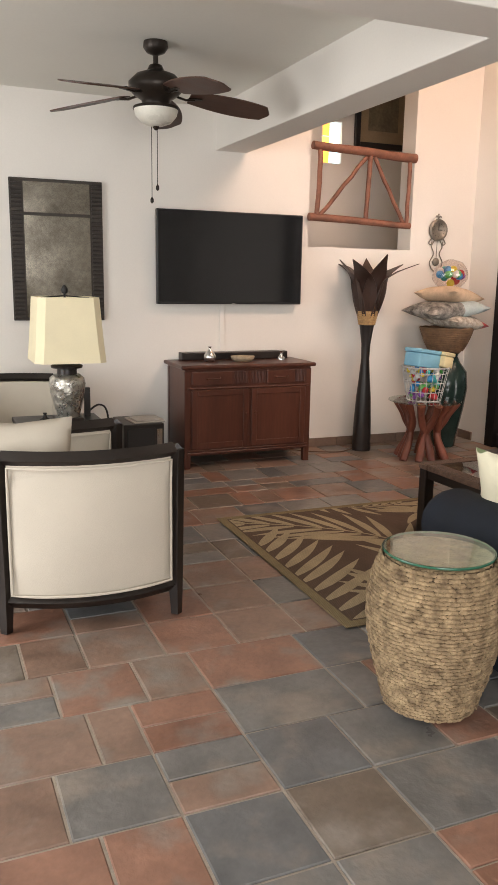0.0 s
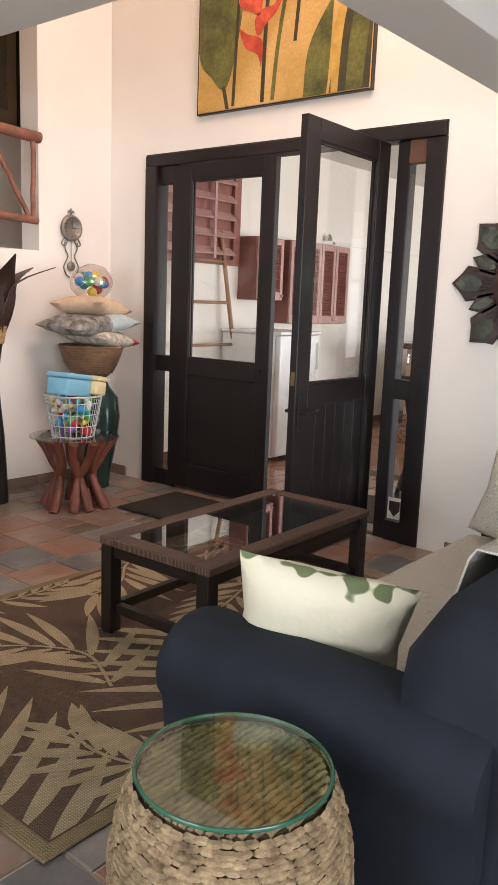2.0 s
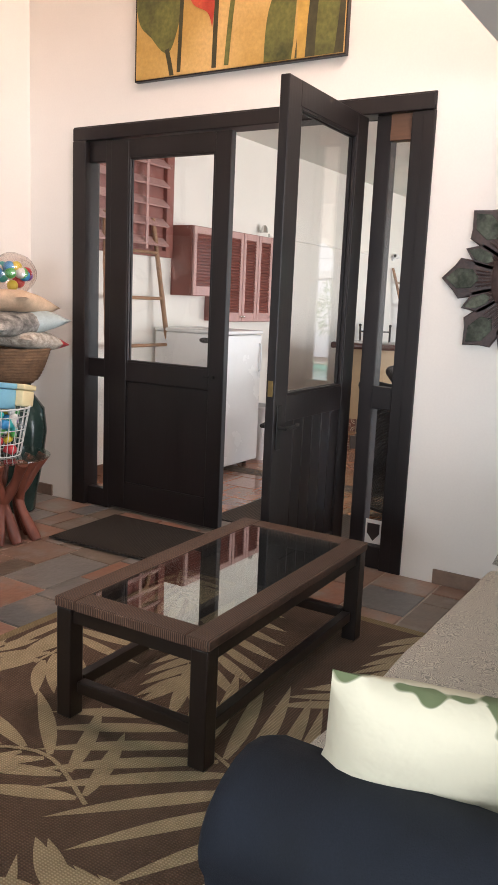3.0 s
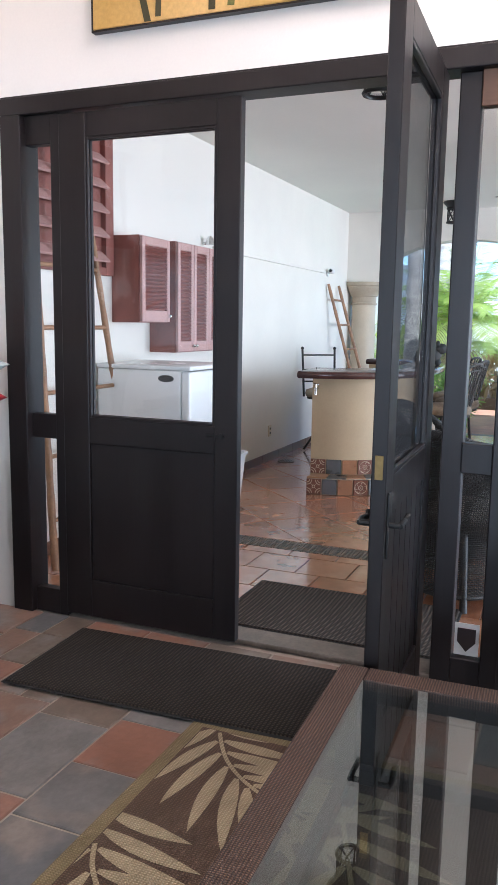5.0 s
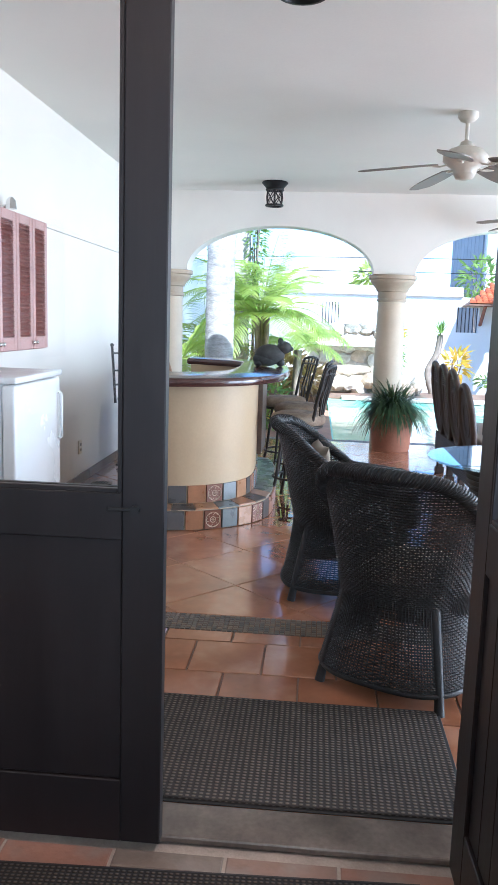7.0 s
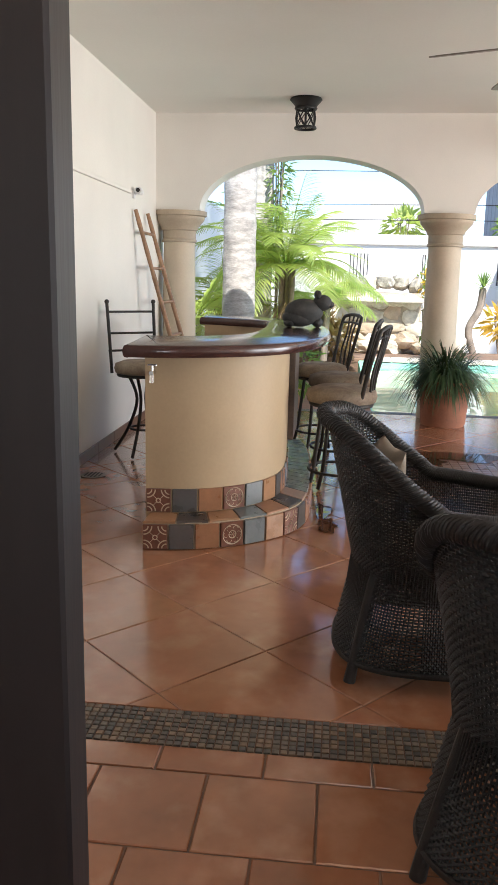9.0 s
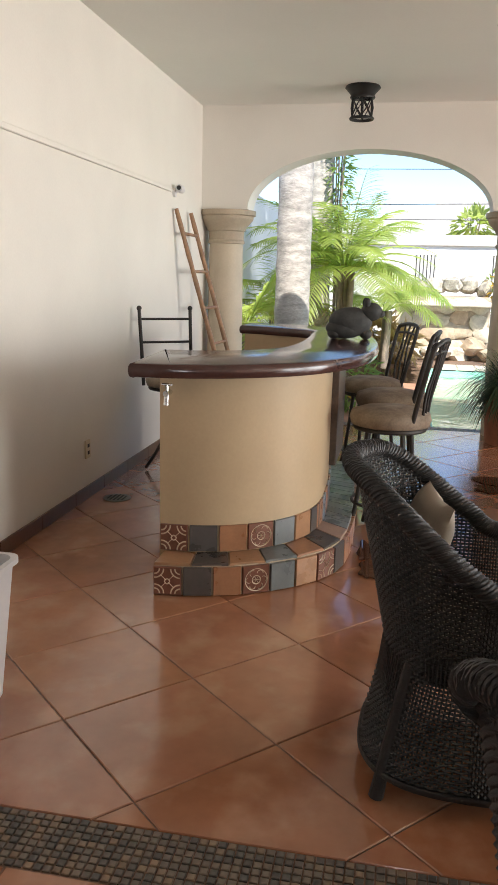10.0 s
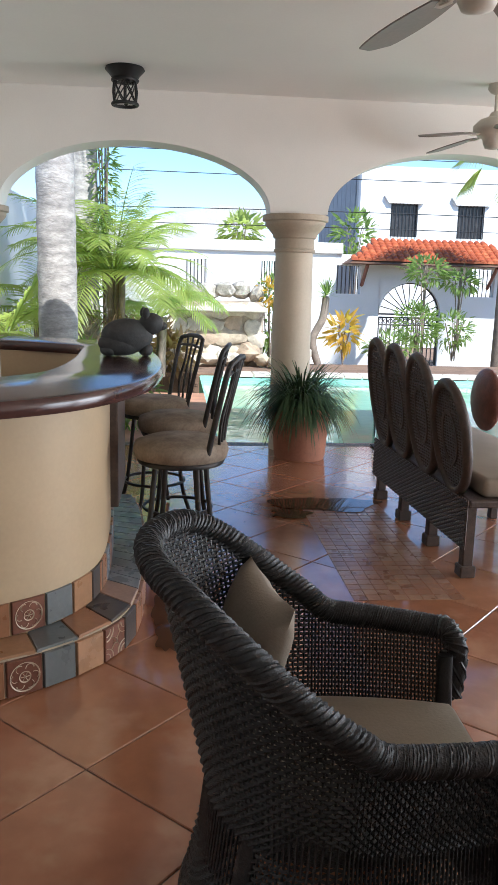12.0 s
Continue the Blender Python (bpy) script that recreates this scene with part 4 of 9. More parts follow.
M_SEAGRASS = surface("seagrass_rope", (0.33, 0.215, 0.115), 0.55, 28, 140, 0.85, bump=0.6, tint=(0.52, 0.38, 0.22))
M_SEADARK = surface("seagrass_core", (0.10, 0.065, 0.035), 0.4, 28, 140, 0.9, bump=0.3)
M_TOPGLASS = glass_surface("green_edge_glass", (0.86, 0.93, 0.89), 0.0, 0.06)
t = thing("woven_stool", "bulging seagrass stool with a round glass top", "stool", (2.322, 2.71, 0))


def drum_r(z):
    u = (z - 0.03) / 0.51
    if u < 0.68:
        return 0.150 + 0.070 * math.sin(math.pi / 2 * max(0, u) / 0.68) ** 1.15
    return 0.220 - 0.040 * ((u - 0.68) / 0.32) ** 1.7


b = B()
add_lathe(b, [(drum_r(0.03 + k * 0.51 / 12) - 0.008, 0.03 + k * 0.51 / 12) for k in range(13)], 32)
part("core", b, M_SEADARK, t)
b = B()
rows_n, per = 40, 54
for j in range(rows_n):
    z = 0.034 + j * 0.502 / (rows_n - 1)
    r = drum_r(z)
    for i in range(per):
        a = 2 * math.pi * (i + 0.5 * (j % 2)) / per + 0.02 * random.uniform(-1, 1)
        if i % 23 == 0 and random.random() < 0.1:
            continue
        m = Matrix.Rotation(a, 4, "Z") @ Matrix.Translation((r + random.uniform(-0.003, 0.003), 0, z)) @ Matrix.Rotation(random.uniform(-0.18, 0.18), 4, "X")
        L, H_ = math.pi * r / per * 1.5, 0.0074
        ring = [(-L, 0, 0), (-L * 0.5, 0.0, H_), (L * 0.5, 0, H_), (L, 0, 0), (L * 0.5, 0, -H_), (-L * 0.5, 0, -H_)]
        vs = [b.verts.new(m @ Vector((0.0, p[0], p[2]))) for p in ring]
        out = [b.verts.new(m @ Vector((0.0075, p[0] * 0.80, p[2] * 0.62))) for p in ring]
        for k in range(6):
            b.faces.new((vs[k], vs[(k + 1) % 6], out[(k + 1) % 6], out[k]))
        b.faces.new(out)
part("weave", b, M_SEAGRASS, t, "braided seagrass wrapping", 60)
b = B()
add_lathe(b, [(0.001, 0.538), (0.17, 0.538), (0.172, 0.535)], 32)
for j in range(-11, 12):
    y = j * 0.0148
    half = math.sqrt(max(0.0, 0.171 ** 2 - y * y))
    if half > 0.02:
        n = max(3, int(half / 0.009))
        add_tube(b, [(-half + 2 * half * i / n, y, 0.5400) for i in range(n + 1)], [0.0050 if (i + j) % 2 else 0.0078 for i in range(n + 1)], 6)
part("woven_top", b, M_SEAGRASS, t, "", 60)
b = B()
add_lathe(b, [(0.176, 0.554), (0.18, 0.557), (0.18, 0.562), (0.177, 0.565)], 48)
part("glass_top", b, M_TOPGLASS, t, "round glass disc with a green edge")
b = B()
add_tube(b, [(0.18 * math.cos(2 * math.pi * k / 48), 0.18 * math.sin(2 * math.pi * k / 48), 0.5595) for k in range(48)], 0.0042, 6, True)
part("glass_rim", b, surface("green_glass_edge", (0.03, 0.13, 0.08), 0.2, 8, 60, 0.1, bump=0), t, "dark green glass edge", 60)
for k in range(3):
    b = B()
    add_ball(b, (0.105 * math.cos(k * 2.1 + 0.6), 0.105 * math.sin(k * 2.1 + 0.6), 0.017), (0.025, 0.025, 0.017), 12, 8)
    part("foot", b, M_REDWOOD, t, "", 60)


# ---- armchairs ----
M_IVORY = surface("ivory_upholstery", (0.56, 0.51, 0.43), 0.06, 4, 200, 0.85, bump=0.25, bump_scale=260, spec=0.3)


def armchair(place, turn, label):
    """A tub chair seen from behind: its back is at y = 0, it faces +y, and is centred on x."""
    t = thing("armchair", label, "chair", place, turn, "ivory armchairs")
    hw = 0.36

    def back_line(s, z, out=0.0):
        """A point along the back's curve, s from -1 to 1."""
        return Vector((s * (hw - 0.02), -0.085 * (1 - s * s) - out, z))

    for z, r, nm in ((0.715, 0.030, "top_rail"), (0.135, 0.028, "bottom_rail")):
        b = B()
        add_tube(b, [back_line(k / 12 * 2 - 1, z) for k in range(13)], r, 4, flat=1.15)
        part(nm, b, M_BLACKWOOD, t, "", 40)
    for s in (-1, 1):
        b = B()
        add_tube(b, [(s * (hw - 0.01), -0.015, 0.0), (s * (hw - 0.012), 0.0, 0.19), (s * (hw - 0.005), 0.0, 0.72)], [0.024, 0.034, 0.032], 4)
        part("back_leg", b, M_BLACKWOOD, t)
        b = B()
        add_tube(b, [(s * (hw - 0.03), 0.62, 0.0), (s * (hw - 0.03), 0.61, 0.19), (s * (hw - 0.03), 0.61, 0.52)], [0.020, 0.030, 0.028], 4)
        part("front_leg", b, M_BLACKWOOD, t)
        b = B()
        add_tube(b, smooth_line([(s * hw, 0.0, 0.715), (s * (hw + 0.005), 0.22, 0.66), (s * hw, 0.45, 0.60), (s * (hw - 0.02), 0.63, 0.53)], 5), 0.028, 4)
        part("arm_rail", b, M_BLACKWOOD, t, "", 40)
        b = B()
        ys_ = [0.02, 0.2, 0.4, 0.6]
        tops = [0.70, 0.66, 0.60, 0.53]
        rr = [[b.verts.new((s * (hw - 0.012 + d), y, z)) for z in (0.20, tp - 0.02)] for d in (-0.03, 0.012) for y, tp in zip(ys_, tops)]
        for g in (0, 4):
            for i in range(3):
                b.faces.new((rr[g + i][0], rr[g + i + 1][0], rr[g + i + 1][1], rr[g + i][1]))
        for i in range(3):
            b.faces.new((rr[i][1], rr[i + 1][1], rr[i + 5][1], rr[i + 4][1]))
            b.faces.new((rr[i][0], rr[i + 1][0], rr[i + 5][0], rr[i + 4][0]))
        b.faces.new((rr[0][0], rr[0][1], rr[4][1], rr[4][0]))
        b.faces.new((rr[3][0], rr[3][1], rr[7][1], rr[7][0]))
        part("side_panel", b, M_IVORY, t)
    b = B()
    n = 16
    sets = []
    for out in (0.012, -0.05):
        rows_ = []
        for j in range(7):
            z = 0.155 + j / 6 * 0.54
            puff = 0.022 * math.sin(math.pi * j / 6) ** 0.5
            rows_.append([b.verts.new(back_line((k / n * 2 - 1) * 0.955, z, out + (puff if out > 0 else 0) * math.sin(math.pi * k / n) ** 0.4)) for k in range(n + 1)])
        for r, q in zip(rows_, rows_[1:]):
            for k in range(n):
                b.faces.new((r[k], r[k + 1], q[k + 1], q[k]))
        sets.append(rows_)
    f0, f1 = sets
    for k in range(n):
        b.faces.new((f0[0][k], f0[0][k + 1], f1[0][k + 1], f1[0][k]))
        b.faces.new((f0[-1][k], f0[-1][k + 1], f1[-1][k + 1], f1[-1][k]))
    for j in range(6):
        b.faces.new((f0[j][0], f0[j + 1][0], f1[j + 1][0], f1[j][0]))
        b.faces.new((f0[j][-1], f0[j + 1][-1], f1[j + 1][-1], f1[j][-1]))
    part("back_panel", b, M_IVORY, t, "", 60)
    b = B()
    pts = [back_line((k / 14 * 2 - 1) * 0.95, 0.685, 0.03) for k in range(15)]
    pts += [back_line(0.95, z, 0.022) for z in (0.6, 0.45, 0.3, 0.18)]
    pts += [back_line((1 - k / 7 ) * 0.95, 0.165, 0.03) for k in range(15)]
    pts += [back_line(-0.95, z, 0.022) for z in (0.3, 0.45, 0.6)]
    add_tube(b, pts, 0.006, 6, True)
    part("piping", b, M_IVORY, t, "", 60)
    b = B()
    add_box(b, (-hw + 0.03, -0.02, 0.16), (hw - 0.03, 0.60, 0.21), 0.004)
    part("seat_frame", b, M_BLACKWOOD, t)
    b = B()
    add_box(b, (-hw + 0.045, 0.0, 0.21), (hw - 0.045, 0.62, 0.40), 0.05, seg=4)
    part("seat_cushion", b, M_IVORY, t, "", 60)
    return t


CHAIR = armchair((1.398, 3.77, 0), -4, "ivory upholstered tub chair with a black wooden frame on the tiles")
copy_thing(CHAIR, pose(1.29, 4.42, 0, 0, 0, -6))
c3 = copy_thing(CHAIR, pose(1.29, 6.22, 0, 0, 0, 180))
c3["label"] = "ivory upholstered chair with a black frame facing the room"
pillow("pillow", 0.46, 0.44, 0.17, [M_IVORY], "plump cream pillow on the armchair", pose(1.14, 3.97, 0.62, -18, 0, -4))

# ---- lamp table and lamp ----
t = thing("lamp_table", "small black wooden lamp table", "table", (1.50, 5.14, 0))
b = B()
add_box(b, (-0.24, -0.24, 0.575), (0.24, 0.24, 0.605), 0.006)
part("tabletop", b, M_BLACKWOOD, t)
for sx in (-1, 1):
    for sy in (-1, 1):
        b = B()
        add_box(b, (sx * 0.20 - 0.02, sy * 0.20 - 0.02, 0), (sx * 0.20 + 0.02, sy * 0.20 + 0.02, 0.575), 0.003)
        part("leg", b, M_BLACKWOOD, t)
b = B()
add_box(b, (-0.21, -0.21, 0.16), (0.21, 0.21, 0.18), 0.003)
part("shelf", b, M_BLACKWOOD, t)
M_SILVER = surface("silver_leaf", (0.62, 0.60, 0.54), 0.35, 22, 90, 0.28, 0.85, bump=0.9, bump_scale=26, dist=0.012)
M_SHADE = surface("cream_lampshade", (0.80, 0.72, 0.50), 0.05, 6, 160, 0.9, bump=0.15)
t = thing("table_lamp", "silver embossed urn lamp with a square cream shade", "lamp", (1.545, 5.14, 0.605))
b = B()
add_box(b, (-0.075, -0.075, 0), (0.075, 0.075, 0.028), 0.006)
part("base", b, M_BLACKWOOD, t)
b = B()
add_lathe(b, [(0.062, 0.028), (0.066, 0.045), (0.078, 0.10), (0.094, 0.17), (0.100, 0.215), (0.094, 0.25), (0.072, 0.268)], 32, wobble=lambda a, z: 1 + 0.03 * math.sin(a * 9 + z * 60) * math.sin(z * 45))
part("urn", b, M_SILVER, t, "embossed silver urn", 60)
b = B()
add_lathe(b, [(0.055, 0.266), (0.055, 0.30), (0.086, 0.305), (0.088, 0.318), (0.050, 0.335), (0.012, 0.35), (0.012, 0.44)], 28)
part("neck", b, M_BLACKWOOD, t, "", 50)
b = B()
lo, hi = 0.192, 0.165
zs = [0.345, 0.45, 0.56, 0.695]
rows_ = []
for d in (0.0, -0.004):
    rr = []
    for z in zs:
        u = (z - 0.345) / 0.35
        w = lo + (hi - lo) * u ** 0.85 + d
        c = 0.04
        ring = [(w - c, -w), (w, -w + c), (w, w - c), (w - c, w), (-w + c, w), (-w, w - c), (-w, -w + c), (-w + c, -w)]
        rr.append([b.verts.new((p[0], p[1], z)) for p in ring])
    for a, c_ in zip(rr, rr[1:]):
        for k in range(8):
            b.faces.new((a[k], a[(k + 1) % 8], c_[(k + 1) % 8], c_[k]))
    rows_.append(rr)
for e in (0, -1):
    for k in range(8):
        b.faces.new((rows_[0][e][k], rows_[0][e][(k + 1) % 8], rows_[1][e][(k + 1) % 8], rows_[1][e][k]))
part("shade", b, M_SHADE, t, "cream fabric shade")
b = B()
add_tube(b, [(0.135, 0, 0.69), (0, 0, 0.70), (-0.135, 0, 0.69)], 0.004, 6)
add_lathe(b, [(0.006, 0.43), (0.006, 0.71), (0.016, 0.715), (0.02, 0.735), (0.012, 0.75), (0.003, 0.76)], 14)
part("finial", b, M_IRON, t, "", 50)

# small things on the lamp table
b = B()
add_lathe(b, [(0.05, 0), (0.055, 0.012), (0.03, 0.022), (0.028, 0.04), (0.012, 0.05), (0.008, 0.065), (0.012, 0.075)], 18)
single("small_bell", b, M_IRON, "small dark metal bell on the lamp table", "ornament", (1.40, 5.02, 0.605), smooth=50)
b = B()
add_box(b, (-0.018, -0.012, 0), (0.018, 0.012, 0.17), 0.003)
single("cordless_phone", b, M_BLACKWOOD, "black cordless telephone handset standing on the table", "telephone", (1.68, 5.28, 0.605))
b = B()
add_tube(b, smooth_line([(1.70, 5.32, 0.63), (1.76, 5.34, 0.66), (1.81, 5.35, 0.62), (1.83, 5.36, 0.45), (1.84, 5.37, 0.2), (1.86, 5.52, 0.01)], 6), 0.006, 6)
single("lamp_cable", b, M_RUBBER, "black cable hanging from the lamp table", "cable", smooth=60)

# ---- black media box beside the cabinet ----
t = thing("subwoofer", "black box speaker beside the cabinet", "speaker", (2.27, 6.39, 0))
b = B()
add_box(b, (-0.15, -0.19, 0.012), (0.15, 0.19, 0.36), 0.008)
part("body", b, M_BLACKWOOD, t)
b = B()
add_box(b, (-0.13, -0.197, 0.03), (0.08, -0.19, 0.33), 0.003, seg=1)
part("grille", b, M_RUBBER, t)
b = B()
add_box(b, (0.095, -0.195, 0.05), (0.135, -0.19, 0.32), 0.001, seg=1)
part("side_strip", b, M_CHROME, t, "grey metal strip")
for sx in (-1, 1):
    for sy in (-1, 1):
        b = B()
        add_lathe(b, [(0.016, 0), (0.018, 0.013)], 10, (sx * 0.11, sy * 0.14, 0))
        part("foot", b, M_RUBBER, t)
b = B()
add_box(b, (-0.10, -0.14, 0), (0.14, 0.10, 0.012), 0.004, seg=1)
add_box(b, (-0.08, -0.13, 0.0125), (0.135, 0.07, 0.022), 0.004, seg=1)
single("magazine_stack", b, surface("grey_paper", (0.45, 0.42, 0.38), 0.2, 6, 60, 0.6, bump=0.1), "two magazines lying on the black speaker", "magazines", (2.29, 6.37, 0.36), 4)

# ---- television and its cabinet ----
t = thing("television", "flat black television hanging on the wall", "television", (3.07, 6.555, 1.564))
b = B()
add_box(b, (-0.602, -0.025, -0.349), (0.602, 0.02, 0.349), 0.006)
part("casing", b, surface("black_plastic", (0.012, 0.012, 0.013), 0.2, 8, 60, 0.4, bump=0.05), t)
b = B()
add_box(b, (-0.592, -0.0275, -0.333), (0.592, -0.0255, 0.340))
m_scr, nt, bs = shader("dark_screen", 0.12)
bs.inputs["Base Color"].default_value = (0.008, 0.0085, 0.01, 1)
part("screen", b, m_scr, t, "dark glossy screen")
b = B()
add_box(b, (0.0, -0.028, -0.345), (0.03, -0.0255, -0.340))
part("badge", b, M_CHROME, t)
b = B()
add_box(b, (-0.25, 0.02, -0.2), (0.25, 0.064, 0.2))
part("bracket", b, M_IRON, t)
b = B()
add_box(b, (-0.022, -0.012, 0), (0.022, 0, 0.405), 0.003, seg=1)
single("cable_cover", b, M_WALL, "white cable duct below the television", "cable duct", (3.02, TVY, 0.815))

t = thing("cabinet", "dark red-brown wooden sideboard with reeded trim against the wall", "cabinet", (3.085, 6.385, 0))
CW, CD, CZ = 0.515, 0.215, 0.785
b = B()
add_box(b, (-CW, -CD, 0.10), (CW, CD, CZ - 0.03), 0.004)
part("body", b, M_REDWOOD, t)
b = B()
add_box(b, (-CW - 0.035, -CD - 0.03, CZ - 0.03), (CW + 0.035, CD + 0.01, CZ), 0.012, seg=3)
part("top", b, M_REDWOOD, t)
for sx in (-1, 1):
    for sy in (-1, 1):
        b = B()
        add_box(b, (sx * (CW - 0.02) - 0.024, sy * (CD - 0.02) - 0.024, 0), (sx * (CW - 0.02) + 0.024, sy * (CD - 0.02) + 0.024, 0.74), 0.004)
        part("leg", b, M_REDWOOD, t)
for s in (-1, 1):
    x0, x1 = (-CW + 0.05, -0.012) if s < 0 else (0.012, CW - 0.05)
    b = B()
    xa, xb = (x0 + 0.03, x1 - 0.14) if s < 0 else (x0 + 0.14, x1 - 0.03)
    xa, xb = (x0, x1 - 0.125) if s < 0 else (x0 + 0.125, x1)
    if s > 0:
        xa, xb = x0 + 0.125, x1 - 0.09
    add_box(b, (xa, -CD - 0.016, 0.635), (xb, -CD, 0.735), 0.005)
    dr = part("drawer", b, M_REDWOOD, t)
    b = B()
    add_tube(b, [((xa + xb) / 2 - 0.055, -CD - 0.018, 0.685), ((xa + xb) / 2 - 0.05, -CD - 0.038, 0.683), ((xa + xb) / 2 + 0.05, -CD - 0.038, 0.683), ((xa + xb) / 2 + 0.055, -CD - 0.018, 0.685)], 0.006, 8)
    part("handle", b, M_REDWOOD, dr)
    for r0, r1 in (((xb + 0.005, x1),) if s < 0 else ((x0, xa - 0.005), (xb + 0.005, x1))):
        b = B()
        n = int((r1 - r0) / 0.0115)
        for k in range(n):
            add_tube(b, [(r0 + (k + 0.5) * (r1 - r0) / n, -CD - 0.004, 0.64), (r0 + (k + 0.5) * (r1 - r0) / n, -CD - 0.004, 0.73)], 0.0055, 6)
        part("reeding", b, M_REDWOOD, t)
    b = B()
    add_box(b, (x0, -CD - 0.014, 0.155), (x1, -CD, 0.60), 0.004)
    d = part("door", b, M_REDWOOD, t)
    b = B()
    for lo, hi in (((x0, 0.155), (x0 + 0.045, 0.60)), ((x1 - 0.045, 0.155), (x1, 0.60)), ((x0 + 0.045, 0.155), (x1 - 0.045, 0.20)), ((x0 + 0.045, 0.555), (x1 - 0.045, 0.60))):
        add_box(b, (lo[0], -CD - 0.022, lo[1]), (hi[0], -CD - 0.0145, hi[1]), 0.003, seg=1)
    part("door_frame", b, M_REDWOOD, d)
    b = B()
    hxp = -0.035 if s < 0 else 0.035
    add_lathe(b, [(0.005, 0), (0.005, 0.01), (0.011, 0.016), (0.009, 0.024)], 12, m=Matrix.Translation((hxp, -CD - 0.022, 0.42)) @ Matrix.Rotation(math.pi / 2, 4, "X"))
    part("knob", b, M_REDWOOD, d)
b = B()
for z in (0.61, 0.12, 0.14):
    add_tube(b, [(-CW + 0.02, -CD - 0.008, z), (CW - 0.02, -CD - 0.008, z)], 0.008, 8)
part("moulding", b, M_REDWOOD, t, "", 50)

b = B()
add_box(b, (-0.45, -0.045, 0), (0.45, 0.045, 0.06), 0.006)
single("soundbar", b, M_BLACKWOOD, "black soundbar on the sideboard under the television", "soundbar", (3.10, 6.54, CZ))
b = B()
add_lathe(b, [(0.03, 0), (0.045, 0.02), (0.048, 0.045), (0.030, 0.075), (0.010, 0.095), (0.009, 0.11), (0.016, 0.118)], 24)
single("silver_vase", b, M_CHROME, "small polished silver vase on the sideboard", "vase", (2.83, 6.36, CZ), smooth=60)
b = B()
add_lathe(b, [(0.05, 0), (0.075, 0.015), (0.085, 0.038), (0.080, 0.045), (0.06, 0.03), (0.02, 0.02)], 24, m=Matrix.Diagonal((1.15, 0.8, 1, 1)))
single("small_bowl", b, surface("carved_bowl", (0.42, 0.33, 0.22), 0.3, 20, 80, 0.6, bump=0.4), "small carved beige bowl on the sideboard", "bowl", (3.09, 6.33, CZ), smooth=60)
b = B()
add_lathe(b, [(0.028, 0), (0.03, 0.02), (0.012, 0.04), (0.010, 0.06), (0.02, 0.075)], 16)
single("candle_holder", b, M_CHROME, "small silver candle holder on the sideboard", "candle holder", (3.43, 6.36, CZ), smooth=60)

# ---- carved wall mirror ----
t = thing("wall_panel", "tall dark carved mirror hanging on the wall", "mirror", (1.752, TVY, 1.584))
b = B()
add_box(b, (-0.325, -0.03, -0.493), (0.325, -0.004, 0.493), 0.004)
part("backing", b, surface("aged_dark_wood", (0.055, 0.045, 0.036), 0.35, 8, 60, 0.6, bump=0.3), t)
m_mir = surface("aged_mirror", (0.26, 0.24, 0.20), 0.35, 5, 40, 0.22, 0.9, bump=0.1)
b = B()
add_box(b, (-0.232, -0.036, -0.47), (0.232, -0.0305, 0.24))
part("mirror_glass", b, m_mir, t, "aged grey mirror glass")
b = B()
add_box(b, (-0.232, -0.036, 0.262), (0.232, -0.0305, 0.47))
part("mirror_glass", b, m_mir, t, "aged grey mirror glass")
M_CARVED = surface("carved_dark", (0.045, 0.038, 0.033), 0.35, 14, 90, 0.55, bump=0.4)
for s in (-1, 1):
    b = B()
    n = 34
    for k in range(n):
        z = -0.485 + 0.97 * (k + 0.5) / n
        add_tube(b, [(s * 0.245, -0.032, z), (s * 0.318, -0.032, z)], 0.0115, 6)
    part("ribbed_strip", b, M_CARVED, t, "ribbed black side strip")

# ---- opening with the log railing, landing ----
M_LOG = surface("peeled_log", (0.26, 0.105, 0.065), 0.35, 8, 50, 0.6, bump=0.4)
t = thing("log_railing", "reddish peeled-log railing across the wall opening", "railing", (0, 0, 0))


def log(name, p, q, r0, r1):
    b = B()
    p, q = Vector(p), Vector(q)
    pts = [p.lerp(q, k / 6) + Vector((random.uniform(-1, 1), random.uniform(-1, 1), random.uniform(-1, 1))) * 0.005 for k in range(7)]
    add_tube(b, pts, [r0 + (r1 - r0) * k / 6 for k in range(7)], 10)
    part(name, b, M_LOG, t, "", 60)


yr = 6.57
log("top_rail", (3.76, yr, 2.455), (4.72, yr, 2.42), 0.032, 0.038)
log("bottom_rail", (3.74, yr, 1.91), (4.70, yr, 1.875), 0.032, 0.026)
log("upright", (3.815, yr, 1.92), (3.83, yr, 2.44), 0.020, 0.020)
log("upright", (4.265, yr, 1.90), (4.29, yr, 2.43), 0.019, 0.021)
log("upright", (4.665, yr, 1.88), (4.67, yr, 2.42), 0.018, 0.018)
log("brace", (3.84, yr, 1.925), (4.25, yr, 2.40), 0.017, 0.017)
log("brace", (4.63, yr, 1.90), (4.33, yr, 2.40), 0.017, 0.017)
t = thing("framed_picture", "dark framed picture on the landing wall", "picture", (5.19, 7.895, 3.16))
b = B()
for lo, hi in (((-0.32, -0.46), (-0.26, 0.5)), ((0.26, -0.46), (0.32, 0.5)), ((-0.26, -0.46), (0.26, -0.40)), ((-0.26, 0.44), (0.26, 0.5))):
    add_box(b, (lo[0], -0.035, lo[1]), (hi[0], 0, hi[1]), 0.006)
part("frame", b, M_BLACKWOOD, t)
b = B()
add_box(b, (-0.26, -0.02, -0.40), (0.26, -0.004, 0.44))
part("mount", b, surface("tan_mount", (0.36, 0.26, 0.15), 0.2, 4, 60, 0.7, bump=0.1), t)
b = B()
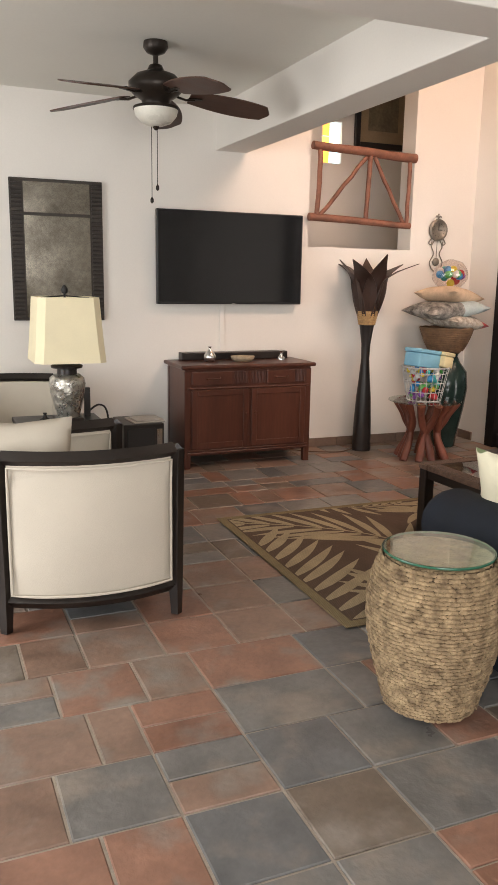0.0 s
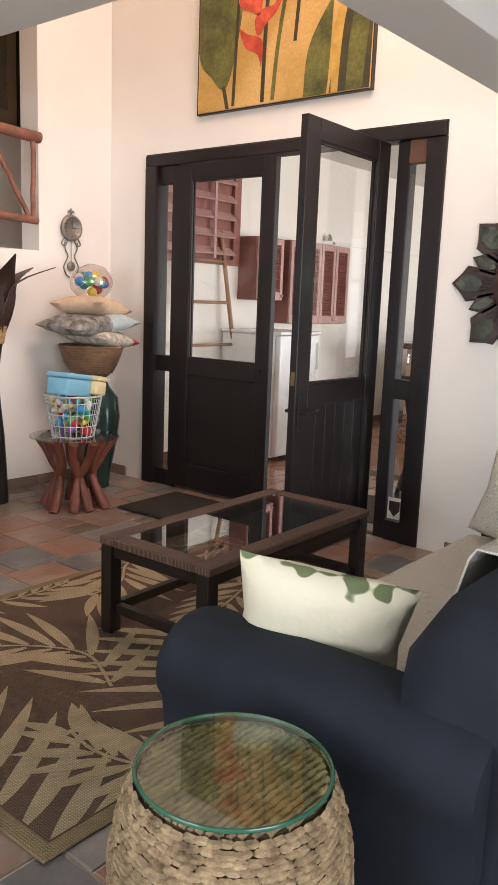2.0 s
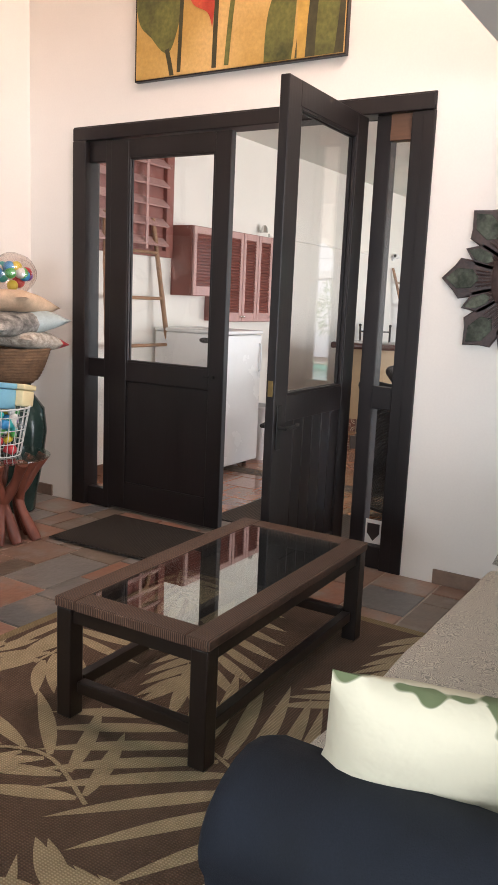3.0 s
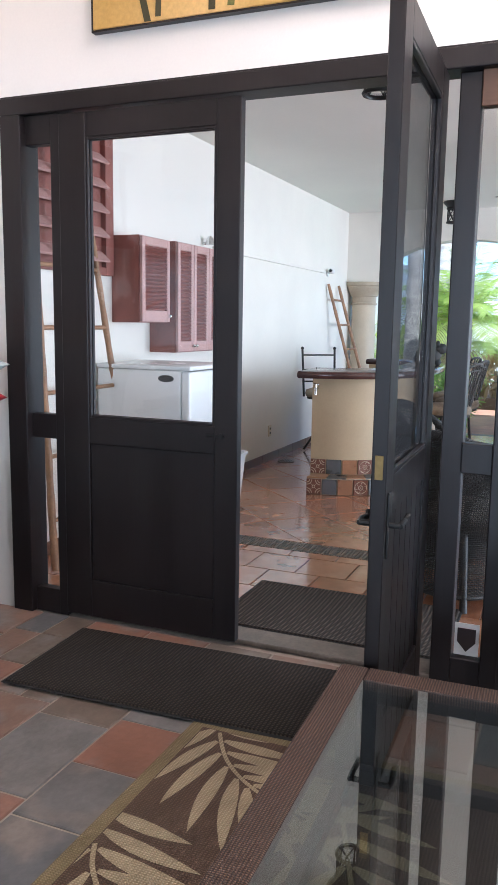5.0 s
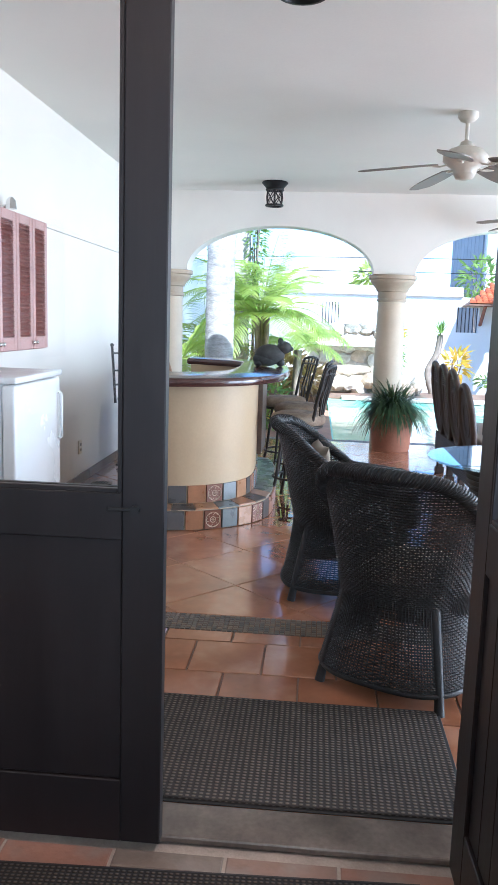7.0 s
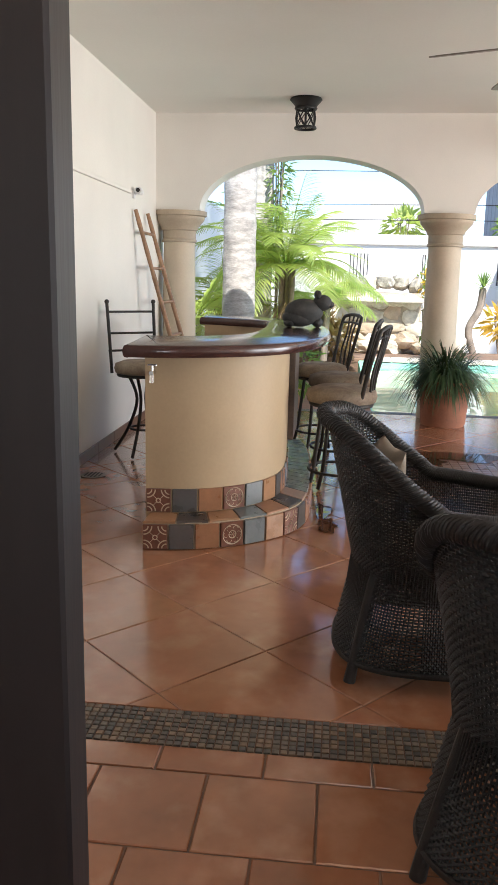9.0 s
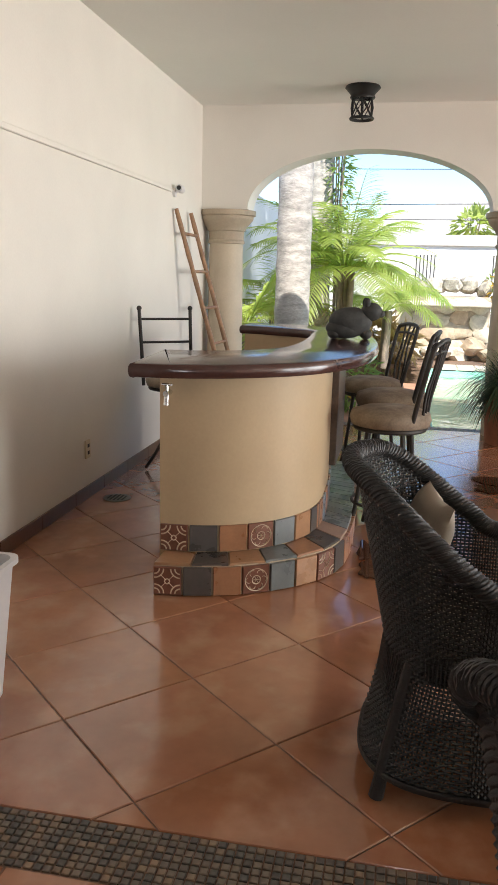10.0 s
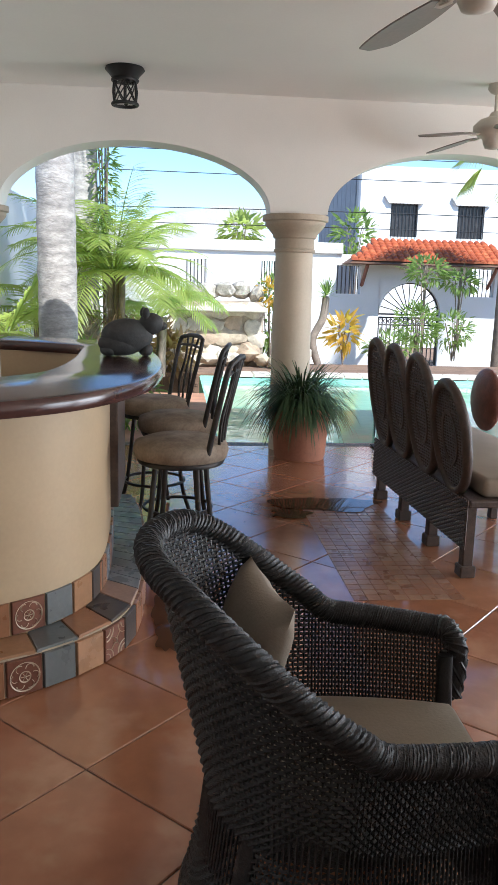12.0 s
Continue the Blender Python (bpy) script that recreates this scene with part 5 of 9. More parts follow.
add_box(b, (-0.17, -0.024, -0.29), (0.17, -0.0205, 0.34))
part("print", b, surface("faded_print", (0.22, 0.17, 0.10), 0.4, 5, 40, 0.6, bump=0.1), t)
t = thing("stained_window", "small stained-glass window, its daylight put in as a glow", "window", (0, 0, 0))
tagged(t, kind="structure")
# each pane emits its own colour in place of daylight shining through
cols = [(1.0, 0.36, 0.06), (0.55, 0.85, 0.95), (1.0, 0.62, 0.10), (0.9, 0.9, 0.75)]
for i in range(2):
    for j in range(3):
        c = cols[(i + j * 2) % 4]
        b = B()
        add_box(b, (4.526 + i * 0.107 + 0.004, 7.95, 2.54 + j * 0.128 + 0.004), (4.526 + (i + 1) * 0.107 - 0.004, 7.96, 2.54 + (j + 1) * 0.128 - 0.004))
        part("pane", b, glow("stained_%d%d" % (i, j), c, 1.6), t, "coloured glass with daylight put in as its own glow")

# ---- palm-leaf floor lamp ----
t = thing("floor_lamp", "black vase-shaped floor lamp with dark palm-leaf petals", "lamp", (4.215, 6.385, 0))
b = B()
add_lathe(b, [(0.078, 0), (0.080, 0.02), (0.072, 0.25), (0.062, 0.45), (0.046, 0.62), (0.034, 0.78), (0.038, 0.90), (0.055, 1.02), (0.062, 1.06)], 28)
part("stem", b, surface("black_lacquer", (0.018, 0.013, 0.011), 0.3, 6, 60, 0.4, bump=0.15, stretch=(1, 1, 0.2)), t, "", 60)
b = B()
for k in range(7):
    add_tube(b, [((0.064 + k * 0.003) * math.cos(2 * math.pi * i / 24), (0.064 + k * 0.003) * math.sin(2 * math.pi * i / 24), 1.065 + k * 0.016) for i in range(24)], 0.0095, 6, True)
part("rope_binding", b, surface("tan_rope", (0.46, 0.29, 0.13), 0.3, 30, 120, 0.85, bump=0.5), t, "tan rope binding", 60)
M_PETAL = surface("dark_leaf_wood", (0.055, 0.028, 0.020), 0.4, 5, 50, 0.45, bump=0.3, stretch=(1, 1, 0.15))
for k in range(7):
    a = 2 * math.pi * k / 7 + 0.25
    b = B()
    L = 0.46 + 0.02 * (k % 3)
    rows_ = []
    for i in range(11):
        u = i / 10
        w = 0.075 * (0.45 + 1.0 * math.sin(math.pi * min(1, 0.15 + u * 0.75))) * (1 - u ** 4 * 0.96)
        rad = 0.065 + 0.10 * u + 0.20 * max(0, u - 0.66) ** 1.2 * (4.2 if k % 2 == 0 else 1.6)
        z = 1.12 + L * u - (0.12 if k % 2 == 0 else 0.0) * max(0, u - 0.8)
        row = []
        for s in (-1, -0.5, 0, 0.5, 1):
            rr = rad - 0.035 * abs(s) ** 2 * (1 - u)
            p = Vector((rr, s * w, z))
            row.append(b.verts.new(Matrix.Rotation(a, 4, "Z") @ p))
        rows_.append(row)
    for r, q in zip(rows_, rows_[1:]):
        for i in range(4):
            b.faces.new((r[i], r[i + 1], q[i + 1], q[i]))
    bmesh.ops.recalc_face_normals(b, faces=b.faces)
    thicken(b, 0.006)
    part("petal", b, M_PETAL, t, "", 60)
b = B()
add_tube(b, smooth_line([(4.16, 6.42, 0.012), (4.0, 6.33, 0.010), (3.85, 6.36, 0.010), (3.7, 6.45, 0.010), (3.55, 6.62, 0.012)], 8), 0.005, 6)
single("floor_cable", b, surface("brown_cord", (0.12, 0.06, 0.03), 0.2, 8, 60, 0.6, bump=0), "brown lamp cord lying on the floor", "cable", smooth=60)

# ---- root side table, toy basket, urn ----
M_ROOT = surface("reddish_branch", (0.21, 0.062, 0.036), 0.4, 7, 50, 0.45, bump=0.35, stretch=(1, 1, 0.3))
t = thing("side_table", "round glass side table on reddish branch legs", "table", (4.54, 5.97, 0))
for k in range(11):
    a = 2 * math.pi * k / 11
    b = B()
    r0, r1 = 0.20 + 0.03 * math.sin(k * 2.3), 0.22 + 0.04 * math.cos(k * 1.7)
    a1 = a + (0.55 if k % 2 else -0.55)
    pts = [(r0 * math.cos(a), r0 * math.sin(a), 0), (0.12 * math.cos(a + (a1 - a) * 0.4), 0.12 * math.sin(a + (a1 - a) * 0.4), 0.20), (r1 * math.cos(a1) * 0.7, r1 * math.sin(a1) * 0.7, 0.34), (r1 * math.cos(a1), r1 * math.sin(a1), 0.466)]
    add_tube(b, smooth_line(pts, 5), [0.030 + 0.004 * math.sin(i) for i in range(16)], 9)
    part("branch_leg", b, M_ROOT, t, "", 60)
b = B()
add_lathe(b, [(0.285, 0.468), (0.29, 0.471), (0.29, 0.475), (0.287, 0.478)], 48)
part("glass_top", b, M_TOPGLASS, t, "round glass top")
TOYS = [(0.55, 0.04, 0.05), (0.05, 0.30, 0.65), (0.10, 0.45, 0.10), (0.75, 0.60, 0.05), (0.30, 0.10, 0.45), (0.75, 0.75, 0.72), (0.05, 0.45, 0.45)]
M_TOYS = [surface("toy_plastic_%d" % i, c, 0.15, 8, 60, 0.35, bump=0) for i, c in enumerate(TOYS)]
M_WIRE = surface("white_wire", (0.62, 0.62, 0.60), 0.1, 8, 60, 0.4, bump=0)
bk = thing("toy_basket", "white wire basket full of colourful plastic toys", "basket", (4.53, 5.97, 0.478))
b = B()
for z, r in ((0.004, 0.135), (0.075, 0.15), (0.15, 0.163), (0.225, 0.178), (0.27, 0.187)):
    add_tube(b, [(r * math.cos(2 * math.pi * i / 32), r * math.sin(2 * math.pi * i / 32), z) for i in range(32)], 0.0055 if z > 0.25 else 0.003, 6, True)
for i in range(24):
    a = 2 * math.pi * i / 24
    add_tube(b, [(0.135 * math.cos(a), 0.135 * math.sin(a), 0.004), (0.187 * math.cos(a), 0.187 * math.sin(a), 0.27)], 0.0025, 5)
part("wire_frame", b, M_WIRE, bk, "", 60)
rt = random.Random(5)
for k in range(70):
    b = B()
    a, rr, z = rt.uniform(0, 6.28), 0.132 * math.sqrt(rt.uniform(0.25, 1)), rt.uniform(0.03, 0.26)
    rr *= 0.9 + 0.4 * z
    m = Matrix.Translation((rr * math.cos(a), rr * math.sin(a), z)) @ Euler((rt.uniform(0, 3), rt.uniform(0, 3), rt.uniform(0, 3))).to_matrix().to_4x4()
    s = rt.uniform(0.018, 0.034)
    if k % 3 == 0:
        add_ball(b, (0, 0, 0), (s, s, s), 10, 7, m=m)
    elif k % 3 == 1:
        add_box(b, (-s, -s * 0.7, -s * 0.5), (s, s * 0.7, s * 0.5), s * 0.2, m=m, seg=1)
    else:
        add_lathe(b, [(s * 0.4, -s), (s * 0.8, -s * 0.3), (s * 0.6, s * 0.5), (s * 0.3, s)], 10, m=m)
    single("toy", b, M_TOYS[rt.randrange(7)], "small bright plastic toy in the wire basket", "toy", (4.53, 5.97, 0.478), group="toys", smooth=50)
M_BLUEBOX = surface("light_blue_card", (0.22, 0.50, 0.68), 0.1, 5, 60, 0.5, bump=0)
M_YELBOX = surface("pale_yellow_card", (0.72, 0.62, 0.36), 0.1, 5, 60, 0.5, bump=0)
for lab, m_, place, rz, tilt, w in (("light blue toy box on the basket", M_BLUEBOX, (4.46, 5.92, 0.815), 15, 8, (0.25, 0.16, 0.13)), ("pale yellow toy box on the basket", M_YELBOX, (4.64, 5.92, 0.80), 15, 10, (0.11, 0.16, 0.11))):
    t = new("toy_box")
    t.matrix_world = pose(*place, 0, tilt, rz)
    tagged(t, lab, "box")
    b = B()
    add_box(b, (-w[0] / 2, -w[1] / 2, -w[2] / 2), (w[0] / 2, w[1] / 2, w[2] / 2 - 0.02), 0.01)
    part("body", b, m_, t, "", 50)
    b = B()
    add_box(b, (-w[0] / 2 - 0.006, -w[1] / 2 - 0.006, w[2] / 2 - 0.019), (w[0] / 2 + 0.006, w[1] / 2 + 0.006, w[2] / 2 + 0.012), 0.008)
    part("lid", b, m_, t, "", 50)

t = single("floor_urn", add_lathe(B(), [(0.09, 0), (0.10, 0.01), (0.11, 0.10), (0.155, 0.35), (0.175, 0.52), (0.16, 0.66), (0.10, 0.74), (0.075, 0.79), (0.085, 0.82), (0.06, 0.82)], 36), surface("dark_green_glaze", (0.030, 0.060, 0.052), 0.4, 5, 50, 0.2, bump=0.1), "tall dark green glazed urn in the corner", "vase", (5.00, 6.31, 0), smooth=60)
t = thing("wicker_bowl", "brown wicker bowl standing on the tall urn", "basket", (4.96, 6.31, 0.82))
b = B()
for k in range(12):
    z, r = 0.01 + k * 0.018, 0.12 + 0.10 * (k / 11) ** 0.6
    add_tube(b, [(r * math.cos(2 * math.pi * i / 30), r * math.sin(2 * math.pi * i / 30), z + 0.003 * (i % 2)) for i in range(30)], 0.0105, 6, True)
part("weave", b, surface("brown_wicker", (0.20, 0.11, 0.055), 0.4, 20, 120, 0.75, bump=0.5), t, "", 60)
b = B()
add_lathe(b, [(0.11, 0.0), (0.12, 0.008), (0.19, 0.17)], 24)
part("lining", b, M_SEADARK, t)


def cushion_stack(name, w, d, h, material, label, m, pat=None):
    ob = pillow(name, w, d, h, material, label, m @ Matrix.Rotation(math.pi / 2, 4, "X"), pat)
    return ob


M_GREYPAT = surface("grey_marbled_cloth", (0.20, 0.19, 0.18), 0.7, 14, 60, 0.9, bump=0.3, tint=(0.55, 0.52, 0.47))
M_PALEBLUE = surface("pale_blue_cloth", (0.45, 0.52, 0.52), 0.2, 10, 90, 0.9, bump=0.3)
M_PEACH = surface("peach_quilt", (0.66, 0.48, 0.33), 0.2, 10, 90, 0.9, bump=0.3)
M_FLORAL = surface("floral_cloth", (0.62, 0.50, 0.40), 0.5, 22, 90, 0.9, bump=0.3, tint=(0.72, 0.66, 0.56))
cushion_stack("pillow", 0.44, 0.40, 0.13, [M_FLORAL, M_TOYS[0]], "folded floral cushion with red piping in the wicker bowl", pose(5.00, 6.27, 1.09, 4, 6, 12), lambda u, v: u > 0.88 and v > 0.4)
cushion_stack("pillow", 0.62, 0.42, 0.15, [M_GREYPAT, M_PALEBLUE], "grey marbled cushion draped over the wicker bowl", pose(4.91, 6.27, 1.19, 3, -5, 4), lambda u, v: u > 0.55)
cushion_stack("pillow", 0.46, 0.40, 0.14, [M_PEACH], "peach quilted cushion on top of the pile", pose(4.95, 6.29, 1.30, -3, 8, 20))
mb = glass_surface("clear_plastic_bag", (0.93, 0.88, 0.86), 0.15, 0.12)
t = thing("bag_of_balls", "clear plastic bag of coloured balls on the cushions", "bag", (4.96, 6.31, 1.475))
b = B()
add_ball(b, (0, 0, 0), (0.155, 0.14, 0.125), 20, 14)
for v in b.verts:
    v.co *= 1 + 0.07 * noise.noise(v.co * 14)
part("bag", b, mb, t, "", 80)
for k in range(16):
    b = B()
    u = Vector((rt.gauss(0, 1), rt.gauss(0, 1), rt.gauss(0, 0.8))).normalized()
    add_ball(b, (u.x * 0.095, u.y * 0.085, u.z * 0.07), 0.034, 12, 8)
    part("ball", b, M_TOYS[k % 7], t, "", 80)

# ---- wall clock ----
M_PEWTER = surface("pewter", (0.30, 0.27, 0.23), 0.35, 14, 80, 0.45, 0.7, bump=0.3)
t = thing("wall_clock", "ornate pewter wall clock with scrolls and a pendulum", "clock", (5.018, TVY, 1.855))
ry = Matrix.Rotation(math.pi / 2, 4, "X")
b = B()
add_lathe(b, [(0.082, 0), (0.094, 0.012), (0.092, 0.026), (0.076, 0.032), (0.07, 0.024)], 32, m=ry)
part("case", b, M_PEWTER, t, "", 60)
b = B()
add_lathe(b, [(0.069, 0.0), (0.069, 0.022)], 32, m=ry)
part("dial", b, surface("aged_dial", (0.42, 0.38, 0.30), 0.2, 12, 60, 0.5, bump=0), t, "aged cream dial")
b = B()
add_box(b, (-0.003, -0.0255, -0.004), (0.003, -0.0235, 0.052))
add_box(b, (-0.004, -0.0285, -0.003), (0.036, -0.0262, 0.004))
for k in range(12):
    a = k * math.pi / 6
    add_box(b, (0.057 * math.cos(a) - 0.003, -0.0245, 0.057 * math.sin(a) - 0.003), (0.057 * math.cos(a) + 0.003, -0.0228, 0.057 * math.sin(a) + 0.003))
part("clock_hand", b, M_IRON, t, "black hands and hour marks")
b = B()
for s in (-1, 1):
    add_tube(b, smooth_line([(s * 0.03, -0.012, -0.09), (s * 0.055, -0.012, -0.14), (s * 0.03, -0.012, -0.20), (s * 0.065, -0.012, -0.27), (s * 0.05, -0.012, -0.32), (s * 0.015, -0.012, -0.35)], 6), 0.005, 6)
    add_tube(b, smooth_line([(s * 0.06, -0.012, -0.07), (s * 0.085, -0.012, -0.11), (s * 0.06, -0.012, -0.125), (s * 0.055, -0.012, -0.10)], 5), 0.005, 6)
    add_tube(b, smooth_line([(0, -0.012, 0.10), (s * 0.02, -0.012, 0.12), (s * 0.028, -0.012, 0.105)], 5), 0.004, 6)
add_lathe(b, [(0.006, 0.09), (0.010, 0.105), (0.004, 0.12), (0.008, 0.13), (0.002, 0.14)], 10, (0, -0.012, 0))
part("scroll", b, M_PEWTER, t, "", 60)
b = B()
add_tube(b, [(0, -0.012, -0.09), (0, -0.012, -0.25)], 0.003, 6)
add_lathe(b, [(0.034, 0.006), (0.036, 0.012), (0.03, 0.020)], 20, m=Matrix.Translation((0, 0, -0.27)) @ ry)
part("pendulum", b, M_PEWTER, t, "", 60)

# ---- heliconia painting ----
t = thing("painting", "large yellow canvas of red heliconia flowers and green leaves", "painting", (5.385, 5.047, 3.055), 0)
PM = Matrix(((0, 0, -1, 0), (-1, 0, 0, 0), (0, 1, 0, 0), (0, 0, 0, 1)))   # canvas x to the right, y up, facing -x
b = B()
add_box(b, (-0.664, -0.455, -0.010), (0.664, 0.455, 0.02), 0.003, m=PM, seg=1)
part("canvas", b, surface("ochre_paint", (0.66, 0.40, 0.07), 0.3, 2.2, 50, 0.55, bump=0.3, tint=(0.78, 0.52, 0.20)), t)
b = B()
for lo, hi in (((-0.672, -0.463), (0.672, -0.455)), ((-0.672, 0.455), (0.672, 0.463)), ((-0.672, -0.455), (-0.664, 0.455)), ((0.664, -0.455), (0.672, 0.455))):
    add_box(b, (lo[0], lo[1], -0.014), (hi[0], hi[1], 0.018), m=PM)
part("canvas_edge", b, M_BLACKWOOD, t)
M_PLEAF = surface("painted_leaf", (0.10, 0.115, 0.03), 0.5, 5, 40, 0.55, bump=0.2, tint=(0.22, 0.22, 0.05))
M_PDARK = surface("painted_stem", (0.06, 0.055, 0.022), 0.4, 8, 40, 0.55, bump=0.2)
M_PRED = surface("painted_red", (0.62, 0.035, 0.022), 0.4, 9, 40, 0.5, bump=0.2, tint=(0.80, 0.14, 0.06))


def paint(name, pts, material, lift, n=6, closed=True):
    pts2 = [p for p in smooth_line([(*p, 0) for p in pts + [pts[0]]], n)][:-1]
    poly = clip_polygon([(p.x, p.y) for p in pts2], -0.66, 0.66, -0.452, 0.452)
    if len(poly) > 2:
        b = B()
        f = b.faces.new([b.verts.new(PM @ Vector((p[0], p[1], 0.0205 + lift))) for p in poly])
        bmesh.ops.triangulate(b, faces=b.faces[:])
        part(name, b, material, t)


def stroke(name, pts, w, material, lift):
    line = smooth_line([(*p, 0) for p in pts], 8)
    b = B()
    prev = None
    for i, p in enumerate(line):
        q = line[min(i + 1, len(line) - 1)] - line[max(i - 1, 0)]
        s = Vector((-q.y, q.x, 0)).normalized() * w / 2
        pair = [b.verts.new(PM @ Vector((c.x, max(-0.452, min(0.452, c.y)), 0.0205 + lift))) for c in (p - s, p + s)]
        if prev:
            b.faces.new((prev[0], pair[0], pair[1], prev[1]))
        prev = pair
    part(name, b, material, t)


paint("leaf", [(-0.66, 0.5), (-0.66, -0.08), (-0.55, -0.24), (-0.44, -0.33), (-0.37, -0.22), (-0.30, 0.10), (-0.28, 0.5)], M_PLEAF, 0.0010)
stroke("stem", [(-0.44, -0.31), (-0.42, -0.38), (-0.40, -0.46)], 0.03, M_PDARK, 0.0014)
stroke("stem", [(-0.315, 0.41), (-0.337, -0.003), (-0.354, -0.439)], 0.026, M_PDARK, 0.0016)
stroke("stem", [(0.063, 0.283), (-0.005, -0.124), (-0.034, -0.438)], 0.030, M_PLEAF, 0.0018)
stroke("stem", [(0.166, 0.341), (0.14, 0.091), (0.123, -0.124)], 0.026, M_PDARK, 0.0016)
stroke("stem", [(-0.09, 0.342), (-0.107, -0.091), (-0.115, -0.443)], 0.030, M_PDARK, 0.0018)
paint("leaf", [(0.20, -0.50), (0.22, -0.20), (0.34, 0.02), (0.50, 0.20), (0.60, 0.5), (0.42, 0.5), (0.36, -0.5)], M_PLEAF, 0.0012)
paint("leaf", [(0.38, -0.5), (0.44, -0.05), (0.58, 0.22), (0.66, 0.3), (0.66, -0.5)], M_PDARK, 0.0013)
paint("leaf", [(0.50, -0.5), (0.52, -0.1), (0.63, 0.22), (0.655, 0.2), (0.60, -0.5)], M_PLEAF, 0.0015)
paint("leaf", [(0.40, -0.5), (0.40, -0.1), (0.50, 0.10), (0.46, -0.15), (0.44, -0.5)], surface("painted_ochre", (0.60, 0.38, 0.08), 0.3, 6, 40, 0.55, bump=0.2), 0.0016)
for sh in ([(-0.132, -0.241), (-0.166, -0.158), (-0.266, -0.1), (-0.315, 0.012), (-0.251, -0.026), (-0.16, -0.056), (-0.122, -0.103)],
           [(-0.181, -0.035), (-0.192, 0.048), (-0.128, 0.103), (-0.043, 0.114), (0.031, 0.215), (0.021, 0.148), (-0.022, 0.069), (-0.103, 0.008), (-0.149, -0.048)],
           [(-0.345, 0.261), (-0.298, 0.212), (-0.192, 0.211), (-0.137, 0.158), (-0.16, 0.069), (-0.213, 0.095), (-0.298, 0.127), (-0.332, 0.186)],
           [(0.027, 0.129), (0.034, 0.206), (0.117, 0.23), (0.149, 0.307), (0.089, 0.171)],
           [(-0.209, 0.232), (-0.192, 0.302), (-0.277, 0.369), (-0.32, 0.438), (-0.213, 0.396), (-0.145, 0.35), (-0.149, 0.232)],
           [(-0.128, 0.347), (-0.107, 0.407), (0.021, 0.434), (0.085, 0.498), (0.031, 0.378), (-0.086, 0.323)]):
    paint("flower", sh, M_PRED, 0.0022)

# ---- carved sun mirror ----
t = thing("sun_mirror", "carved dark sun-shaped mirror with shiny rays on the wall", "mirror", (5.398, 3.36, 1.525))
SM = Matrix(((0, 0, -1, 0), (-1, 0, 0, 0), (0, 1, 0, 0), (0, 0, 0, 1)))
M_SUNWOOD = surface("carved_sun_wood", (0.050, 0.026, 0.022), 0.5, 18, 90, 0.35, bump=0.6)
M_ABALONE = surface("abalone_shell", (0.05, 0.075, 0.06), 0.7, 9, 50, 0.12, 0.3, bump=0.2, tint=(0.20, 0.22, 0.17))
for k in range(16):
    big = k % 2 == 0
    m = SM @ Matrix.Rotation(2 * math.pi * k / 16 + math.pi, 4, "Z")
    R = 0.44 if big else 0.36
    w = 0.095 if big else 0.055
    b = B()
    lo = [(0.17, -w * 0.55), (R * 0.62, -w * 0.85), (R * 0.80, -w), (R * 0.86, -w * 0.62), (R, 0), (R * 0.86, w * 0.62), (R * 0.80, w), (R * 0.62, w * 0.85), (0.17, w * 0.55)]
    add_prism(b, lo, 0.002, 0.022, m=m, inset=0.006)
    ray = part("ray", b, M_SUNWOOD, t)
    b = B()
    add_prism(b, [(R * 0.66, -w * 0.45), (R * 0.82, -w * 0.5), (R * 0.95, 0), (R * 0.82, w * 0.5), (R * 0.66, w * 0.45), (R * 0.58, 0)], 0.0225, 0.027, m=m, inset=0.003)
    part("shell_inlay", b, M_ABALONE, ray, "iridescent shell inlay")
    b = B()
    for j in range(5):
        yy = (j - 2) * w * 0.2
        add_tube(b, [(0.17, yy * 0.6, 0.023), (R * 0.62, yy, 0.023)], 0.005, 5, m=m)
    part("fluting", b, M_SUNWOOD, ray)
b = B()
add_lathe(b, [(0.135, 0.002), (0.19, 0.002), (0.20, 0.03), (0.17, 0.042), (0.14, 0.036), (0.128, 0.026)], 40, m=SM)
part("ring", b, M_SUNWOOD, t, "", 60)
m_mg, nt, bs = shader("green_mirror", 0.05, 1.0)
bs.inputs["Base Color"].default_value = (0.62, 0.80, 0.62, 1)
b = B()
add_lathe(b, [(0.134, 0.016), (0.134, 0.028)], 40, m=SM)
part("mirror_glass", b, m_mg, t, "round mirror glass")


